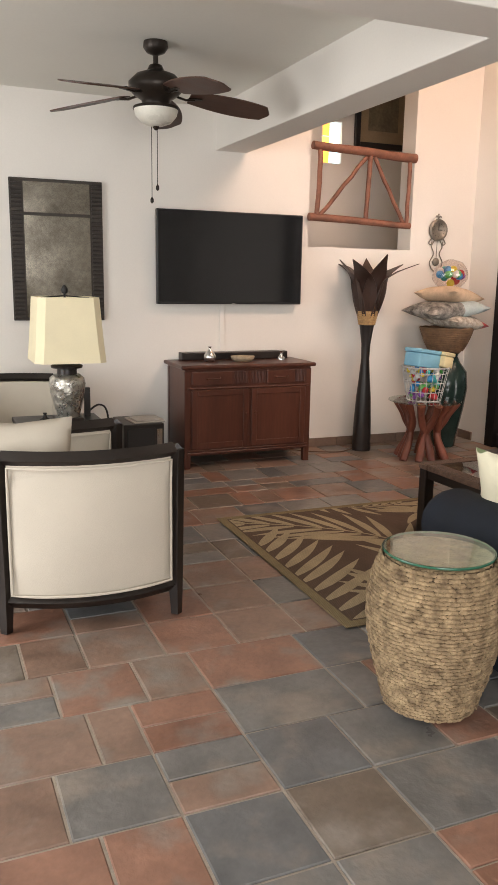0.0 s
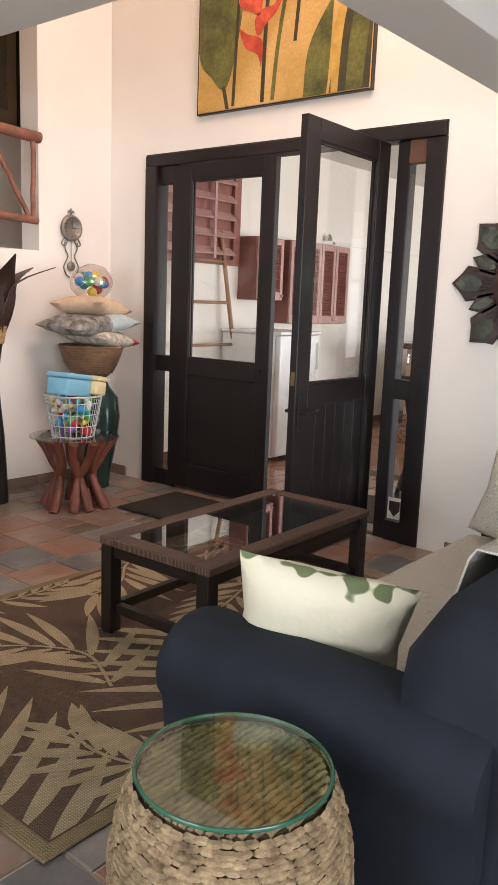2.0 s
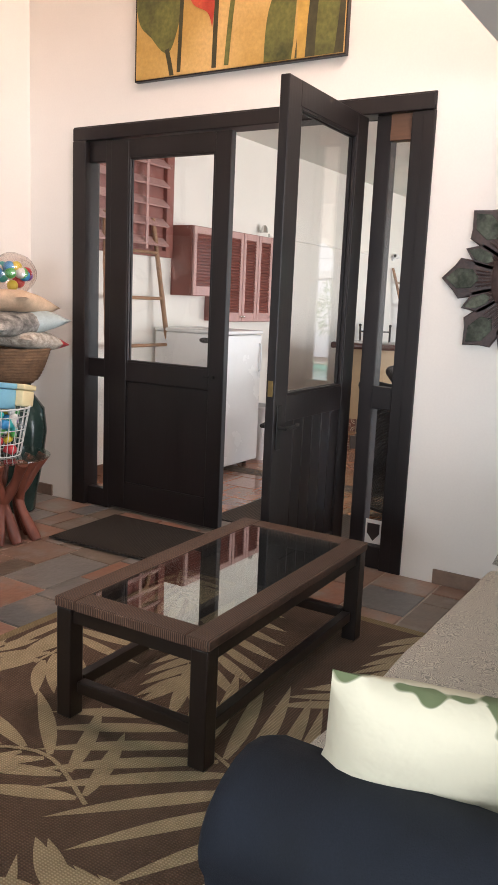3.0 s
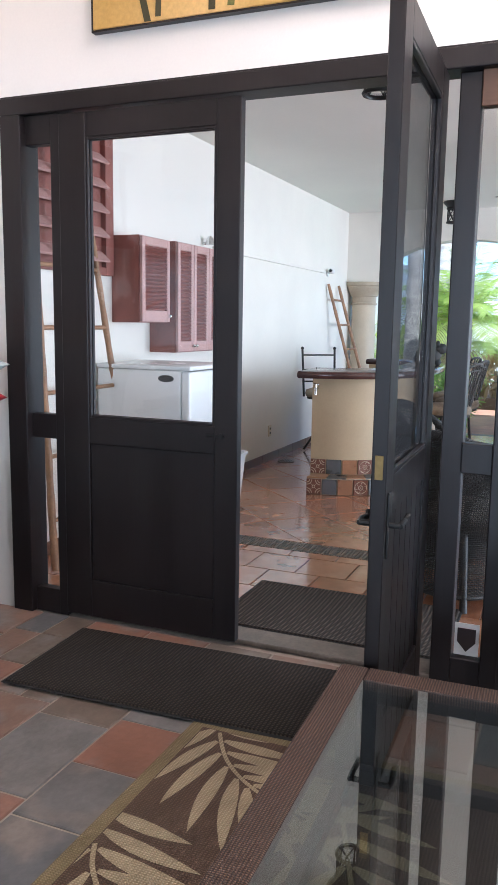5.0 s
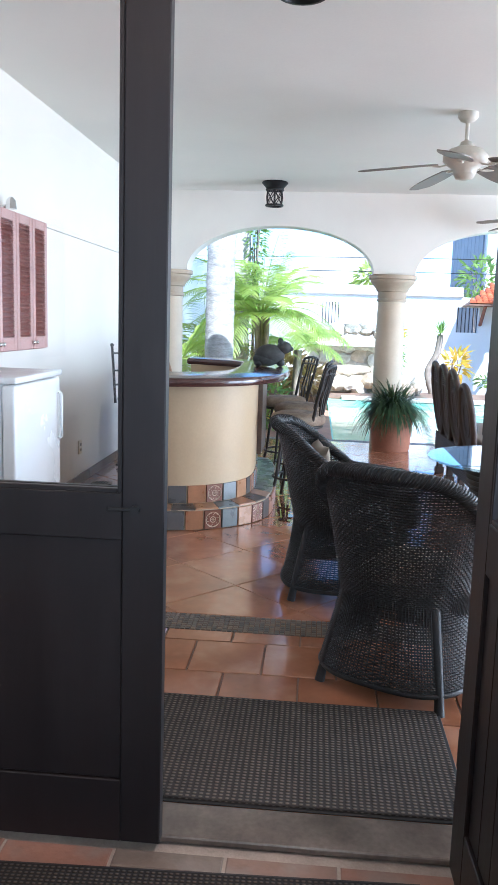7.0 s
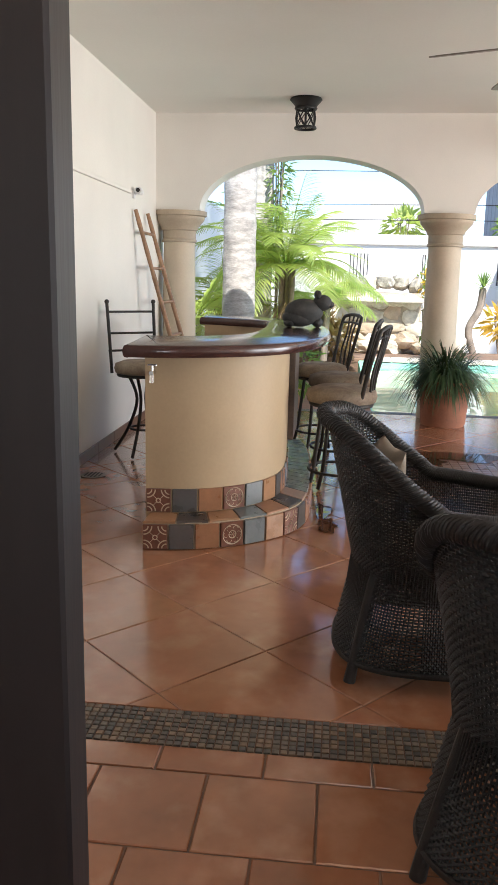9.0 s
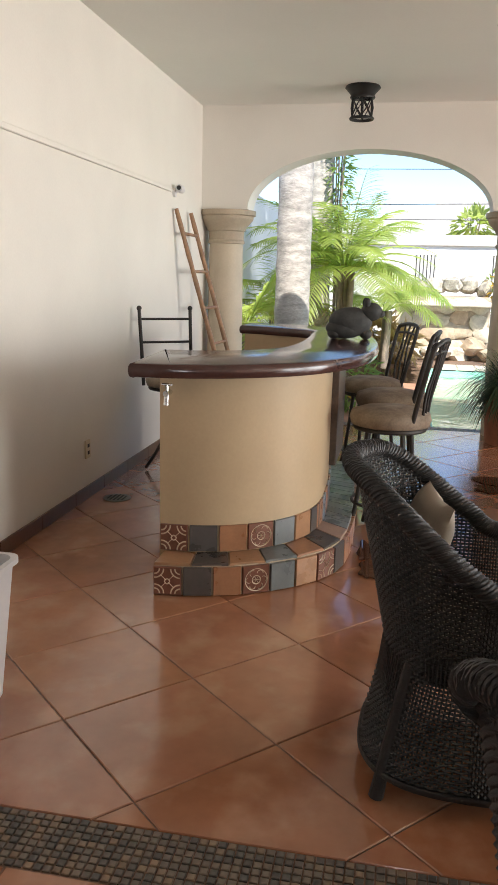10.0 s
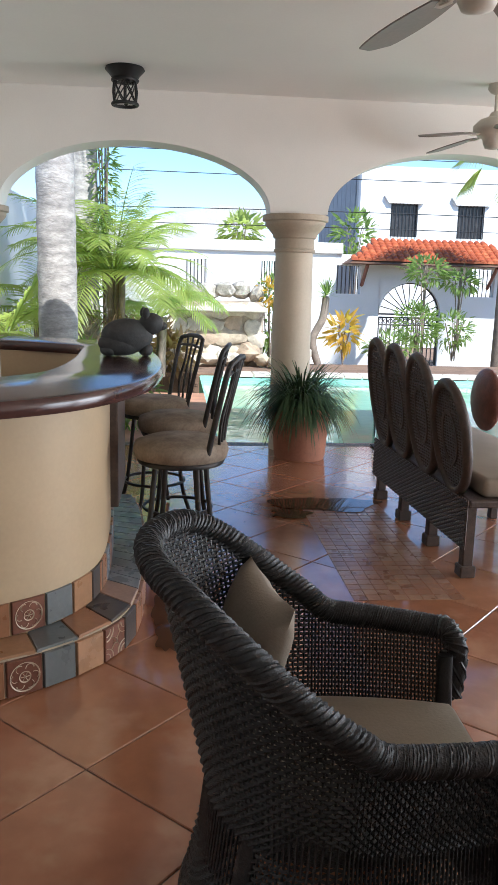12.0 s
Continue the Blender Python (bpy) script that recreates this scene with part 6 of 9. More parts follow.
# ---- ceiling fans ----
def fan(place, turn, label, m_body, m_blade, drop, light, blades=5, radius=0.62, sweep=0.075):
    t = thing("ceiling_fan", label, "fan", place, turn)
    b = B()
    add_lathe(b, [(0.065, 0), (0.068, -0.03), (0.05, -0.055), (0.014, -0.07), (0.014, -drop + 0.06), (0.035, -drop + 0.05), (0.05, -drop + 0.02)], 28)
    part("downrod", b, m_body, t, "", 50)
    b = B()
    add_lathe(b, [(0.05, -drop + 0.022), (0.11, -drop), (0.150, -drop - 0.04), (0.150, -drop - 0.075), (0.12, -drop - 0.105), (0.08, -drop - 0.13), (0.075, -drop - 0.16)], 36)
    part("motor", b, m_body, t, "", 50)
    for k in range(blades):
        m = Matrix.Rotation(2 * math.pi * k / blades, 4, "Z")
        b = B()
        add_tube(b, [(0.11, 0, -drop - 0.10), (0.17, 0, -drop - 0.115), (0.22, 0, -drop - 0.112)], 0.012, 6, m=m, flat=0.5)
        add_box(b, (0.18, -0.03, -drop - 0.112), (0.26, 0.03, -drop - 0.106), 0.003, m=m, seg=1)
        br = part("blade_bracket", b, m_body, t)
        b = B()
        rows_ = []
        for i in range(15):
            u = i / 14
            x = 0.19 + (radius - 0.19) * u
            w = sweep * (0.55 + 0.65 * math.sin(math.pi * min(1.0, 0.10 + 0.74 * u)) ) * (1 if u < 0.9 else math.sqrt(max(0.02, 1 - ((u - 0.9) / 0.1) ** 2)))
            rows_.append([b.verts.new(m @ Vector((x, s * w, -drop - 0.104 - 0.055 * u - s * w * 0.22))) for s in (-1, 0, 1)])
        for r, q in zip(rows_, rows_[1:]):
            for i in range(2):
                b.faces.new((r[i], r[i + 1], q[i + 1], q[i]))
        bmesh.ops.recalc_face_normals(b, faces=b.faces)
        thicken(b, 0.007)
        part("blade", b, m_blade, t, "", 50)
    if light:
        b = B()
        add_lathe(b, [(0.075, -drop - 0.16), (0.125, -drop - 0.165), (0.128, -drop - 0.178), (0.115, -drop - 0.18)], 32)
        part("light_ring", b, m_body, t, "", 50)
        b = B()
        add_lathe(b, [(0.122, -drop - 0.178), (0.115, -drop - 0.21), (0.085, -drop - 0.245), (0.04, -drop - 0.262), (0.01, -drop - 0.265)], 32)
        part("glass_bowl", b, surface("alabaster_glass", (0.72, 0.70, 0.62), 0.12, 9, 60, 0.3, bump=0), t, "frosted alabaster glass bowl", 60)
        b = B()
        add_lathe(b, [(0.014, -drop - 0.262), (0.02, -drop - 0.27), (0.008, -drop - 0.285)], 14)
        part("finial", b, m_body, t, "", 50)
        for dx, ln in ((-0.02, 0.40), (0.012, 0.33)):
            b = B()
            add_tube(b, [(dx, 0.03, -drop - 0.25), (dx, 0.03, -drop - 0.25 - ln)], 0.0022, 5)
            add_lathe(b, [(0.003, 0.02), (0.010, 0.008), (0.010, -0.006), (0.003, -0.015)], 10, (dx, 0.03, -drop - 0.26 - ln))
            part("pull_chain", b, m_body, t, "", 50)
    else:
        b = B()
        add_lathe(b, [(0.075, -drop - 0.16), (0.06, -drop - 0.19), (0.02, -drop - 0.20)], 24)
        part("cap", b, m_body, t, "", 50)
    return t


M_BRONZE = surface("dark_bronze", (0.035, 0.026, 0.020), 0.3, 8, 60, 0.4, 0.5, bump=0.1)
M_BLADE = surface("walnut_blade", (0.085, 0.040, 0.026), 0.35, 6, 50, 0.45, bump=0.15, stretch=(0.3, 1, 1))
fan((2.085, 5.19, 2.67), -5, "dark bronze ceiling fan with brown leaf-shaped blades and a lamp", M_BRONZE, M_BLADE, 0.17, True, 5, 0.66, 0.085)


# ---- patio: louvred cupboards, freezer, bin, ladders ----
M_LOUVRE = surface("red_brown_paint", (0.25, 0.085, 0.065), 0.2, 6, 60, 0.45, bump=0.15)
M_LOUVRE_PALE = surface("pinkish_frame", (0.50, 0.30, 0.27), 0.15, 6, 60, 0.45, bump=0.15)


def cupboard(place, w, h, doors, label):
    """A wall cupboard with louvred doors: back on the wall at y = 0, it faces -y."""
    t = thing("wall_cupboard", label, "cupboard", place, 0, "louvred cupboards")
    d = 0.21
    b = B()
    add_box(b, (0, -d, 0), (w, 0, h), 0.004)
    part("body", b, M_LOUVRE, t)
    dw = w / doors
    for k in range(doors):
        x0, x1 = k * dw + 0.004, (k + 1) * dw - 0.004
        b = B()
        s = 0.042
        for lo, hi in (((x0, 0.006), (x0 + s, h - 0.006)), ((x1 - s, 0.006), (x1, h - 0.006)), ((x0 + s, 0.006), (x1 - s, 0.08)), ((x0 + s, h - 0.06), (x1 - s, h - 0.006))):
            add_box(b, (lo[0], -d - 0.022, lo[1]), (hi[0], -d - 0.002, hi[1]), 0.003, seg=1)
        dr = part("door", b, M_LOUVRE_PALE, t, "pinkish painted door frame")
        b = B()
        n = max(8, int((h - 0.14) / 0.026))
        for i in range(n):
            z = 0.085 + (h - 0.15) * (i + 0.5) / n
            add_box(b, (x0 + s, -0.014, -0.0025), (x1 - s, 0.014, 0.0025), m=Matrix.Translation((0, -d - 0.012, z)) @ Matrix.Rotation(radians(38), 4, "X"))
        part("louvres", b, M_LOUVRE, dr)
        b = B()
        kx = x1 - 0.02 if k % 2 == 0 else x0 + 0.02
        add_ball(b, (kx, -d - 0.034, 0.045), 0.013, 10, 8)
        part("knob", b, M_CHROME, dr, "", 60)
    return t


cupboard((6.917, TVY, 1.395), 0.385, 0.562, 1, "red-brown louvred wall cupboard with one door")
cupboard((7.414, TVY, 1.184), 1.025, 0.78, 4, "red-brown wall cupboard with four louvred doors")

M_ENAMEL = surface("white_enamel", (0.80, 0.80, 0.79), 0.04, 3, 60, 0.25, bump=0.04)
t = thing("freezer", "white upright freezer against the patio wall", "freezer", (6.69, 6.59, 0))
FW = 0.59
b = B()
add_box(b, (0.0, -0.60, 0.03), (FW, 0, 1.105), 0.012, seg=3)
part("body", b, M_ENAMEL, t, "", 50)
b = B()
add_box(b, (0.002, -0.664, 0.05), (FW - 0.002, -0.604, 1.10), 0.014, seg=3)
part("door", b, M_ENAMEL, t, "", 50)
b = B()
add_box(b, (-0.006, -0.672, 1.107), (FW + 0.006, 0.002, 1.135), 0.008)
part("top", b, M_ENAMEL, t, "", 50)
b = B()
add_tube(b, [(FW - 0.04, -0.667, 0.80), (FW - 0.04, -0.682, 0.81), (FW - 0.04, -0.682, 1.02), (FW - 0.04, -0.667, 1.03)], 0.008, 8)
part("handle", b, M_ENAMEL, t, "", 50)
b = B()
add_prism(b, [(0.055 * math.cos(2 * math.pi * k / 20), 0.022 * math.sin(2 * math.pi * k / 20)) for k in range(20)], 0, 0.003, m=Matrix(((0, 0, -1, 0), (1, 0, 0, -0.50), (0, 1, 0, 1.055), (0, 0, 0, 1))))
part("side_label", b, M_RUBBER, t, "dark oval label")
for sx in (0.04, FW - 0.04):
    for sy in (-0.56, -0.05):
        b = B()
        add_lathe(b, [(0.018, 0), (0.02, 0.032)], 10, (sx, sy, 0))
        part("foot", b, M_RUBBER, t)

M_BIN = surface("white_plastic", (0.74, 0.72, 0.72), 0.05, 5, 60, 0.4, bump=0.04)
t = thing("waste_bin", "white plastic waste bin on the tiles", "bin", (7.52, 6.10, 0))
b = B()


def rrect(w, d, c, n=4):
    out = []
    for cx, cy, a0 in ((w - c, d - c, 0), (-w + c, d - c, 90), (-w + c, -d + c, 180), (w - c, -d + c, 270)):
        for k in range(n + 1):
            a = radians(a0 + 90 * k / n)
            out.append((cx + c * math.cos(a), cy + c * math.sin(a)))
    return out


rings = []
for w, d, z in ((0.095, 0.12, 0.0), (0.10, 0.125, 0.01), (0.13, 0.165, 0.455), (0.142, 0.178, 0.457), (0.142, 0.178, 0.475), (0.126, 0.16, 0.475), (0.10, 0.125, 0.02)):
    rings.append([b.verts.new((p[0], p[1], z)) for p in rrect(w, d, 0.045)])
for r, q in zip(rings, rings[1:]):
    for k in range(len(r)):
        b.faces.new((r[k], r[(k + 1) % len(r)], q[(k + 1) % len(r)], q[k]))
b.faces.new(rings[0])
b.faces.new(rings[-1])
part("bucket", b, M_BIN, t, "", 50)
M_BAMBOO = surface("bamboo", (0.36, 0.20, 0.105), 0.35, 6, 50, 0.55, bump=0.25)


def ladder(feet, tops, steps, label):
    t = thing("bamboo_ladder", label, "ladder")
    f, u = [Vector(p) for p in feet], [Vector(p) for p in tops]
    for k in range(2):
        b = B()
        n = 16
        pts, rad = [], []
        for i in range(n + 1):
            pts.append(f[k].lerp(u[k], i / n))
            rad.append(0.021 - 0.004 * i / n + (0.003 if i % 2 else 0))
        add_tube(b, pts, rad, 9)
        part("rail", b, M_BAMBOO, t, "", 60)
    for s in steps:
        b = B()
        add_tube(b, [f[0].lerp(u[0], s), f[1].lerp(u[1], s)], 0.013, 8)
        part("rung", b, M_BAMBOO, t, "", 60)


ladder([(6.79, 6.36, 0.015), (5.90, 6.36, 0.015)], [(6.635, 6.59, 1.98), (6.08, 6.59, 1.98)], (0.14, 0.32, 0.50, 0.685, 0.865), "bamboo ladder leaning on the patio wall beside the freezer")
ladder([(12.12, 6.16, 0.015), (12.46, 6.12, 0.015)], [(11.68, 6.59, 1.88), (12.12, 6.59, 1.88)], (0.10, 0.26, 0.42, 0.58, 0.74, 0.90), "bamboo ladder leaning in the corner by the column")

t = thing("shutter", "dark red wooden shutter with wide slats on the patio wall", "shutter", (5.86, TVY, 1.69))
SW, SH = 1.02, 0.95
for lo, hi in (((0, 0), (0.06, SH)), ((SW - 0.09, 0), (SW, SH)), ((0.06, 0), (SW - 0.09, 0.05)), ((0.06, SH - 0.05), (SW - 0.09, SH))):
    b = B()
    add_box(b, (lo[0], -0.045, lo[1]), (hi[0], -0.002, hi[1]), 0.003, seg=1)
    part("frame", b, M_LOUVRE, t)
# the slats' paler colour holds the light that falls on them
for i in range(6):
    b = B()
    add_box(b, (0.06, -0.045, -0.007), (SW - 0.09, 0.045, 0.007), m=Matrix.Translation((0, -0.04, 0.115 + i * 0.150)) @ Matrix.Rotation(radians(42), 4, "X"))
    part("slat", b, M_LOUVRE_PALE, t, "slats coloured paler for the light on them")
b = B()
add_box(b, (0.06, -0.008, 0.05), (SW - 0.09, -0.002, SH - 0.05))
part("backing", b, M_LOUVRE, t)
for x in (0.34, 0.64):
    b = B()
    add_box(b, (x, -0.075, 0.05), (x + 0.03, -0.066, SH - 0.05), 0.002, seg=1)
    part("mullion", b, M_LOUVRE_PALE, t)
b = B()
add_box(b, (8.46, TVY - 0.022, 2.0), (11.6, TVY, 2.03), 0.004, seg=1)
single("wall_conduit", b, M_PATIO_WALL, "painted cable conduit running along the patio wall", "conduit")
t = thing("security_camera", "small white wall camera above the conduit", "camera", (11.70, TVY, 2.0))
b = B()
add_lathe(b, [(0.03, 0), (0.03, 0.02)], 16, m=Matrix.Rotation(math.pi / 2, 4, "X"))
add_tube(b, [(0, -0.01, 0), (0, -0.05, 0.02)], 0.009, 8)
part("mount", b, M_BIN, t, "", 50)
b = B()
add_tube(b, [(-0.05, -0.06, 0.035), (0.02, -0.06, 0.03), (0.05, -0.06, 0.028)], [0.028, 0.032, 0.026], 14)
part("body", b, M_BIN, t, "", 50)
b = B()
add_tube(b, [(-0.053, -0.06, 0.0355), (-0.049, -0.06, 0.035)], 0.018, 12)
part("lens", b, M_RUBBER, t, "dark round lens")
t = thing("wall_spot", "small chrome spotlight on the patio wall", "spotlight", (8.28, TVY, 2.03))
b = B()
add_tube(b, [(0, 0, 0), (0, -0.05, 0.01)], 0.012, 8)
part("mount", b, M_CHROME, t)
b = B()
add_lathe(b, [(0.012, 0.03), (0.028, 0.01), (0.034, -0.04)], 16, (0, -0.065, 0.03))
part("head", b, M_CHROME, t, "", 50)
t = thing("wall_outlet", "cream plastic power socket on the patio wall", "socket", (9.86, TVY, 0.31))
b = B()
add_box(b, (-0.035, -0.012, -0.057), (0.035, 0, 0.057), 0.004)
part("plate", b, surface("cream_plastic", (0.66, 0.56, 0.40), 0.05, 5, 60, 0.4, bump=0), t)
b = B()
for z in (-0.022, 0.022):
    add_box(b, (-0.014, -0.0135, z - 0.011), (0.014, -0.0125, z + 0.011))
part("slot", b, M_RUBBER, t)
t = thing("floor_drain", "round dark metal floor drain in the tiles", "drain", (9.895, 6.44, 0.0))
b = B()
add_lathe(b, [(0.075, 0.001), (0.085, 0.003), (0.085, 0.006), (0.07, 0.007)], 28)
part("ring", b, M_PEWTER, t, "", 50)
for k in range(5):
    b = B()
    w = math.sqrt(0.064 ** 2 - ((k - 2) * 0.024) ** 2)
    add_box(b, (-w, (k - 2) * 0.024 - 0.005, 0.0072), (w, (k - 2) * 0.024 + 0.005, 0.009))
    part("slot", b, M_RUBBER, t)


# ---- lanterns ----
def lantern():
    t = thing("ceiling_lantern", "black iron ceiling lantern with crossed bars", "lamp", (12.0, 5.185, PATIO), 0, "patio lanterns")
    b = B()
    add_lathe(b, [(0.130, 0), (0.138, -0.014), (0.100, -0.055), (0.088, -0.075)], 28)
    part("canopy", b, M_IRON, t, "", 40)
    b = B()
    add_lathe(b, [(0.074, -0.075), (0.074, -0.232)], 24)
    part("glass", b, glass_surface("seeded_glass", (0.95, 0.95, 0.95), 0.1, 0.05), t, "clear glass cylinder", 60).visible_shadow = False
    for z in (-0.082, -0.238):
        b = B()
        add_tube(b, [(0.086 * math.cos(2 * math.pi * i / 24), 0.086 * math.sin(2 * math.pi * i / 24), z) for i in range(24)], 0.012, 6, True)
        part("ring", b, M_IRON, t, "", 60)
    for k in range(6):
        a0, a1 = k * math.pi / 3, (k + 1) * math.pi / 3
        b = B()
        p = lambda a, z: (0.085 * math.cos(a), 0.085 * math.sin(a), z)
        add_tube(b, [p(a0, -0.085), p((a0 + a1) / 2, -0.158), p(a1, -0.23)], 0.005, 6)
        add_tube(b, [p(a1, -0.085), p((a0 + a1) / 2, -0.161), p(a0, -0.23)], 0.005, 6)
        add_tube(b, [p(a0, -0.085), p(a0, -0.23)], 0.006, 6)
        part("cross_bar", b, M_IRON, t)
    return t


LAN = lantern()
copy_thing(LAN, pose(6.62, 4.79, PATIO))
M_FANWHITE = surface("cream_fan_paint", (0.58, 0.54, 0.46), 0.1, 6, 60, 0.5, bump=0.05)
M_FANBLADE = surface("grey_brown_blade", (0.22, 0.18, 0.145), 0.2, 6, 50, 0.5, bump=0.1)
fan((9.2, 3.73, PATIO), 19, "cream ceiling fan with grey-brown leaf blades on the patio", M_FANWHITE, M_FANBLADE, 0.24, False, 5, 0.72, 0.088)
fan((11.93, 2.55, PATIO), 30, "cream ceiling fan with grey-brown blades near the arches", M_FANWHITE, M_FANBLADE, 0.24, False, 5, 0.60, 0.082)

# ---- the bar ----
M_BARWALL = surface("yellow_cream_stucco", (0.50, 0.37, 0.22), 0.08, 2.5, 60, 0.55, bump=0.15, bump_scale=25)
M_BARTOP = surface("red_brown_polished", (0.075, 0.034, 0.028), 0.3, 4, 40, 0.16, bump=0.05, rough_vary=0.06)
M_MORTAR = surface("bar_mortar", (0.46, 0.36, 0.25), 0.2, 8, 80, 0.85, bump=0.3)
bar = thing("bar_counter", "curved cream bar with a tiled foot and a dark polished top", "bar")
def site(pts):
    """The bar's plan, set out a little larger."""
    return [(1.042 * x - 0.167, 1.042 * y - 0.196, 0) for x, y, z in pts]


outer = smooth_line(site([(8.50, 5.74, 0), (8.52, 5.54, 0), (8.60, 5.36, 0), (8.74, 5.21, 0), (8.96, 5.115, 0), (9.3, 5.10, 0), (9.8, 5.13, 0), (10.3, 5.19, 0), (10.55, 5.30, 0), (10.70, 5.55, 0), (10.72, 5.80, 0)]), 6)
inner = smooth_line(site([(10.58, 5.80, 0), (10.54, 5.55, 0), (10.38, 5.36, 0), (10.1, 5.30, 0), (9.6, 5.27, 0), (9.2, 5.27, 0), (8.98, 5.32, 0), (8.82, 5.44, 0), (8.74, 5.60, 0), (8.73, 5.74, 0)]), 6)
b = B()
add_prism(b, [(p.x, p.y) for p in outer + inner], 0.0, 0.975)
part("body", b, M_BARWALL, bar, "cream-yellow stucco front", 40)
# the stepped foot follows the front at a distance
foot_line = smooth_line(site([(8.34, 5.72, 0), (8.365, 5.54, 0), (8.43, 5.35, 0), (8.57, 5.15, 0), (8.78, 5.00, 0), (9.10, 4.955, 0), (9.6, 4.965, 0), (10.1, 5.00, 0), (10.42, 5.06, 0)]), 8)


def between(line, n):
    """n + 1 points spaced evenly along line."""
    d = [0.0]
    for p, q in zip(line, line[1:]):
        d.append(d[-1] + (q - p).length)
    out = []
    for k in range(n + 1):
        s = d[-1] * k / n
        i = max(j for j in range(len(d)) if d[j] <= s + 1e-9)
        i = min(i, len(line) - 2)
        out.append(line[i].lerp(line[i + 1], (s - d[i]) / max(1e-9, d[i + 1] - d[i])))
    return out


b = B()
back = [p for p in outer if p.x < 10.72 and p.y < 5.765]
shrunk = [p + (Vector((9.52, 5.59, 0)) - p).normalized() * 0.006 for p in foot_line]
add_prism(b, [(p.x, p.y) for p in shrunk] + [(p.x, p.y) for p in back[::-1]], 0.0, 0.137)
part("step_core", b, M_MORTAR, bar, "mortar of the tiled foot")
TILE_COL = [(0.085, 0.070, 0.060), (0.36, 0.17, 0.085), (0.14, 0.15, 0.145), (0.40, 0.215, 0.11)]
M_BART = [surface("bar_tile_%d" % i, c, 0.2, 9, 60, 0.3, bump=0.15) for i, c in enumerate(TILE_COL)]
M_BARPAT = surface("patterned_tile_base", (0.19, 0.075, 0.045), 0.25, 10, 60, 0.35, bump=0.15)
M_BARPAT2 = surface("patterned_tile_cream", (0.58, 0.46, 0.33), 0.15, 10, 60, 0.4, bump=0.1)
SLATE_BLUE = surface("slate_blue_brick", (0.24, 0.25, 0.26), 0.25, 9, 60, 0.28, bump=0.2)
TERRA_BR = surface("pale_terracotta_brick", (0.42, 0.28, 0.21), 0.2, 9, 60, 0.35, bump=0.2)


def face_tile(p, q, z0, z1, material, name="tile", out=0.012, pattern=0):
    """A tile standing on the line p-q, from z0 to z1."""
    d = (q - p).normalized()
    nrm = Vector((d.y, -d.x, 0))
    if (nrm.dot(Vector((9.62, 5.64, 0)) - p)) > 0:
        nrm = -nrm
    g = 0.004
    w = (q - p).length
    m = Matrix(((d.x, 0, nrm.x, p.x), (d.y, 0, nrm.y, p.y), (0, 1, 0, z0), (0, 0, 0, 1)))
    b = B()
    add_prism(b, [(g, g), (w - g, g), (w - g, z1 - z0 - g), (g, z1 - z0 - g)], -0.004, out, m=m, inset=0.003)
    ob = part(name, b, material, bar)
    if pattern:
        h = z1 - z0
        b = B()
        c = Vector((w / 2, h / 2, 0))
        R = min(w, h) * 0.40

        def ringpath(r, n=24, a0=0, a1=360, cx=0, cy=0):
            return [(c.x + cx + r * math.cos(radians(a0 + (a1 - a0) * k / n)), c.y + cy + r * math.sin(radians(a0 + (a1 - a0) * k / n)), out + 0.0003) for k in range(n + 1)]

        lines = []
        if pattern == 1:
            lines += [ringpath(R * 0.98), ringpath(R * 0.36)]
            for k in range(6):
                a = k * 60
                lines.append([(c.x + R * r * math.cos(radians(a)), c.y + R * r * math.sin(radians(a)), out + 0.0003) for r in (0.0, 0.3)])
                lines.append(ringpath(R * 0.26, 10, a - 60, a + 120, R * 0.66 * math.cos(radians(a)), R * 0.66 * math.sin(radians(a))))
        else:
            for sx in (-1, 1):
                for sy in (-1, 1):
                    lines.append(ringpath(R * 0.80, 12, 180 if sx > 0 else 0, (270 if sy > 0 else 90) if sx > 0 else (-90 if sy > 0 else 90), sx * R * 1.1, sy * R * 1.1))
                    lines.append(ringpath(R * 0.45, 10, 180 if sx > 0 else 0, (270 if sy > 0 else 90) if sx > 0 else (-90 if sy > 0 else 90), sx * R * 1.1, sy * R * 1.1))
                    lines.append([(c.x + sx * R * r, c.y + sy * R * r, out + 0.0003) for r in (0.1, 0.55)])
            lines.append(ringpath(R * 0.22, 8))
        for ln in lines:
            add_tube(b, [m @ Vector(v) for v in ln], 0.0034, 4, flat=0.35)
        part("pattern", b, M_BARPAT2, ob, "cream relief ornament")
    return ob


front_pts = between([p for p in foot_line if p.x < 9.263], 9)
seqf = [("p", 2), ("c", 0), ("c", 1), ("p", 1), ("c", 2), ("c", 3), ("p", 2), ("c", 0), ("c", 1)]
for (p, q), (kind, k) in zip(zip(front_pts, front_pts[1:]), seqf):
    face_tile(p, q, 0.0, 0.135, M_BARPAT if kind == "p" else M_BART[k], pattern=k if kind == "p" else 0)
rest = between([p for p in foot_line if p.x >= 9.21], 12)
for i, (p, q) in enumerate(zip(rest, rest[1:])):
    face_tile(p, q, 0.0, 0.135, M_BART[(i * 2 + 1) % 4])
back_pts = between([p for p in outer if p.x < 9.232], 7)
seqb = [("p", 2), ("c", 0), ("c", 1), ("p", 1), ("c", 2), ("c", 3), ("c", 0)]
for (p, q), (kind, k) in zip(zip(back_pts, back_pts[1:]), seqb):
    face_tile(p, q, 0.145, 0.275, M_BARPAT if kind == "p" else M_BART[k], pattern=k if kind == "p" else 0)
rest2 = between([p for p in outer if 9.16 < p.x < 10.72 and p.y < 5.33], 12)
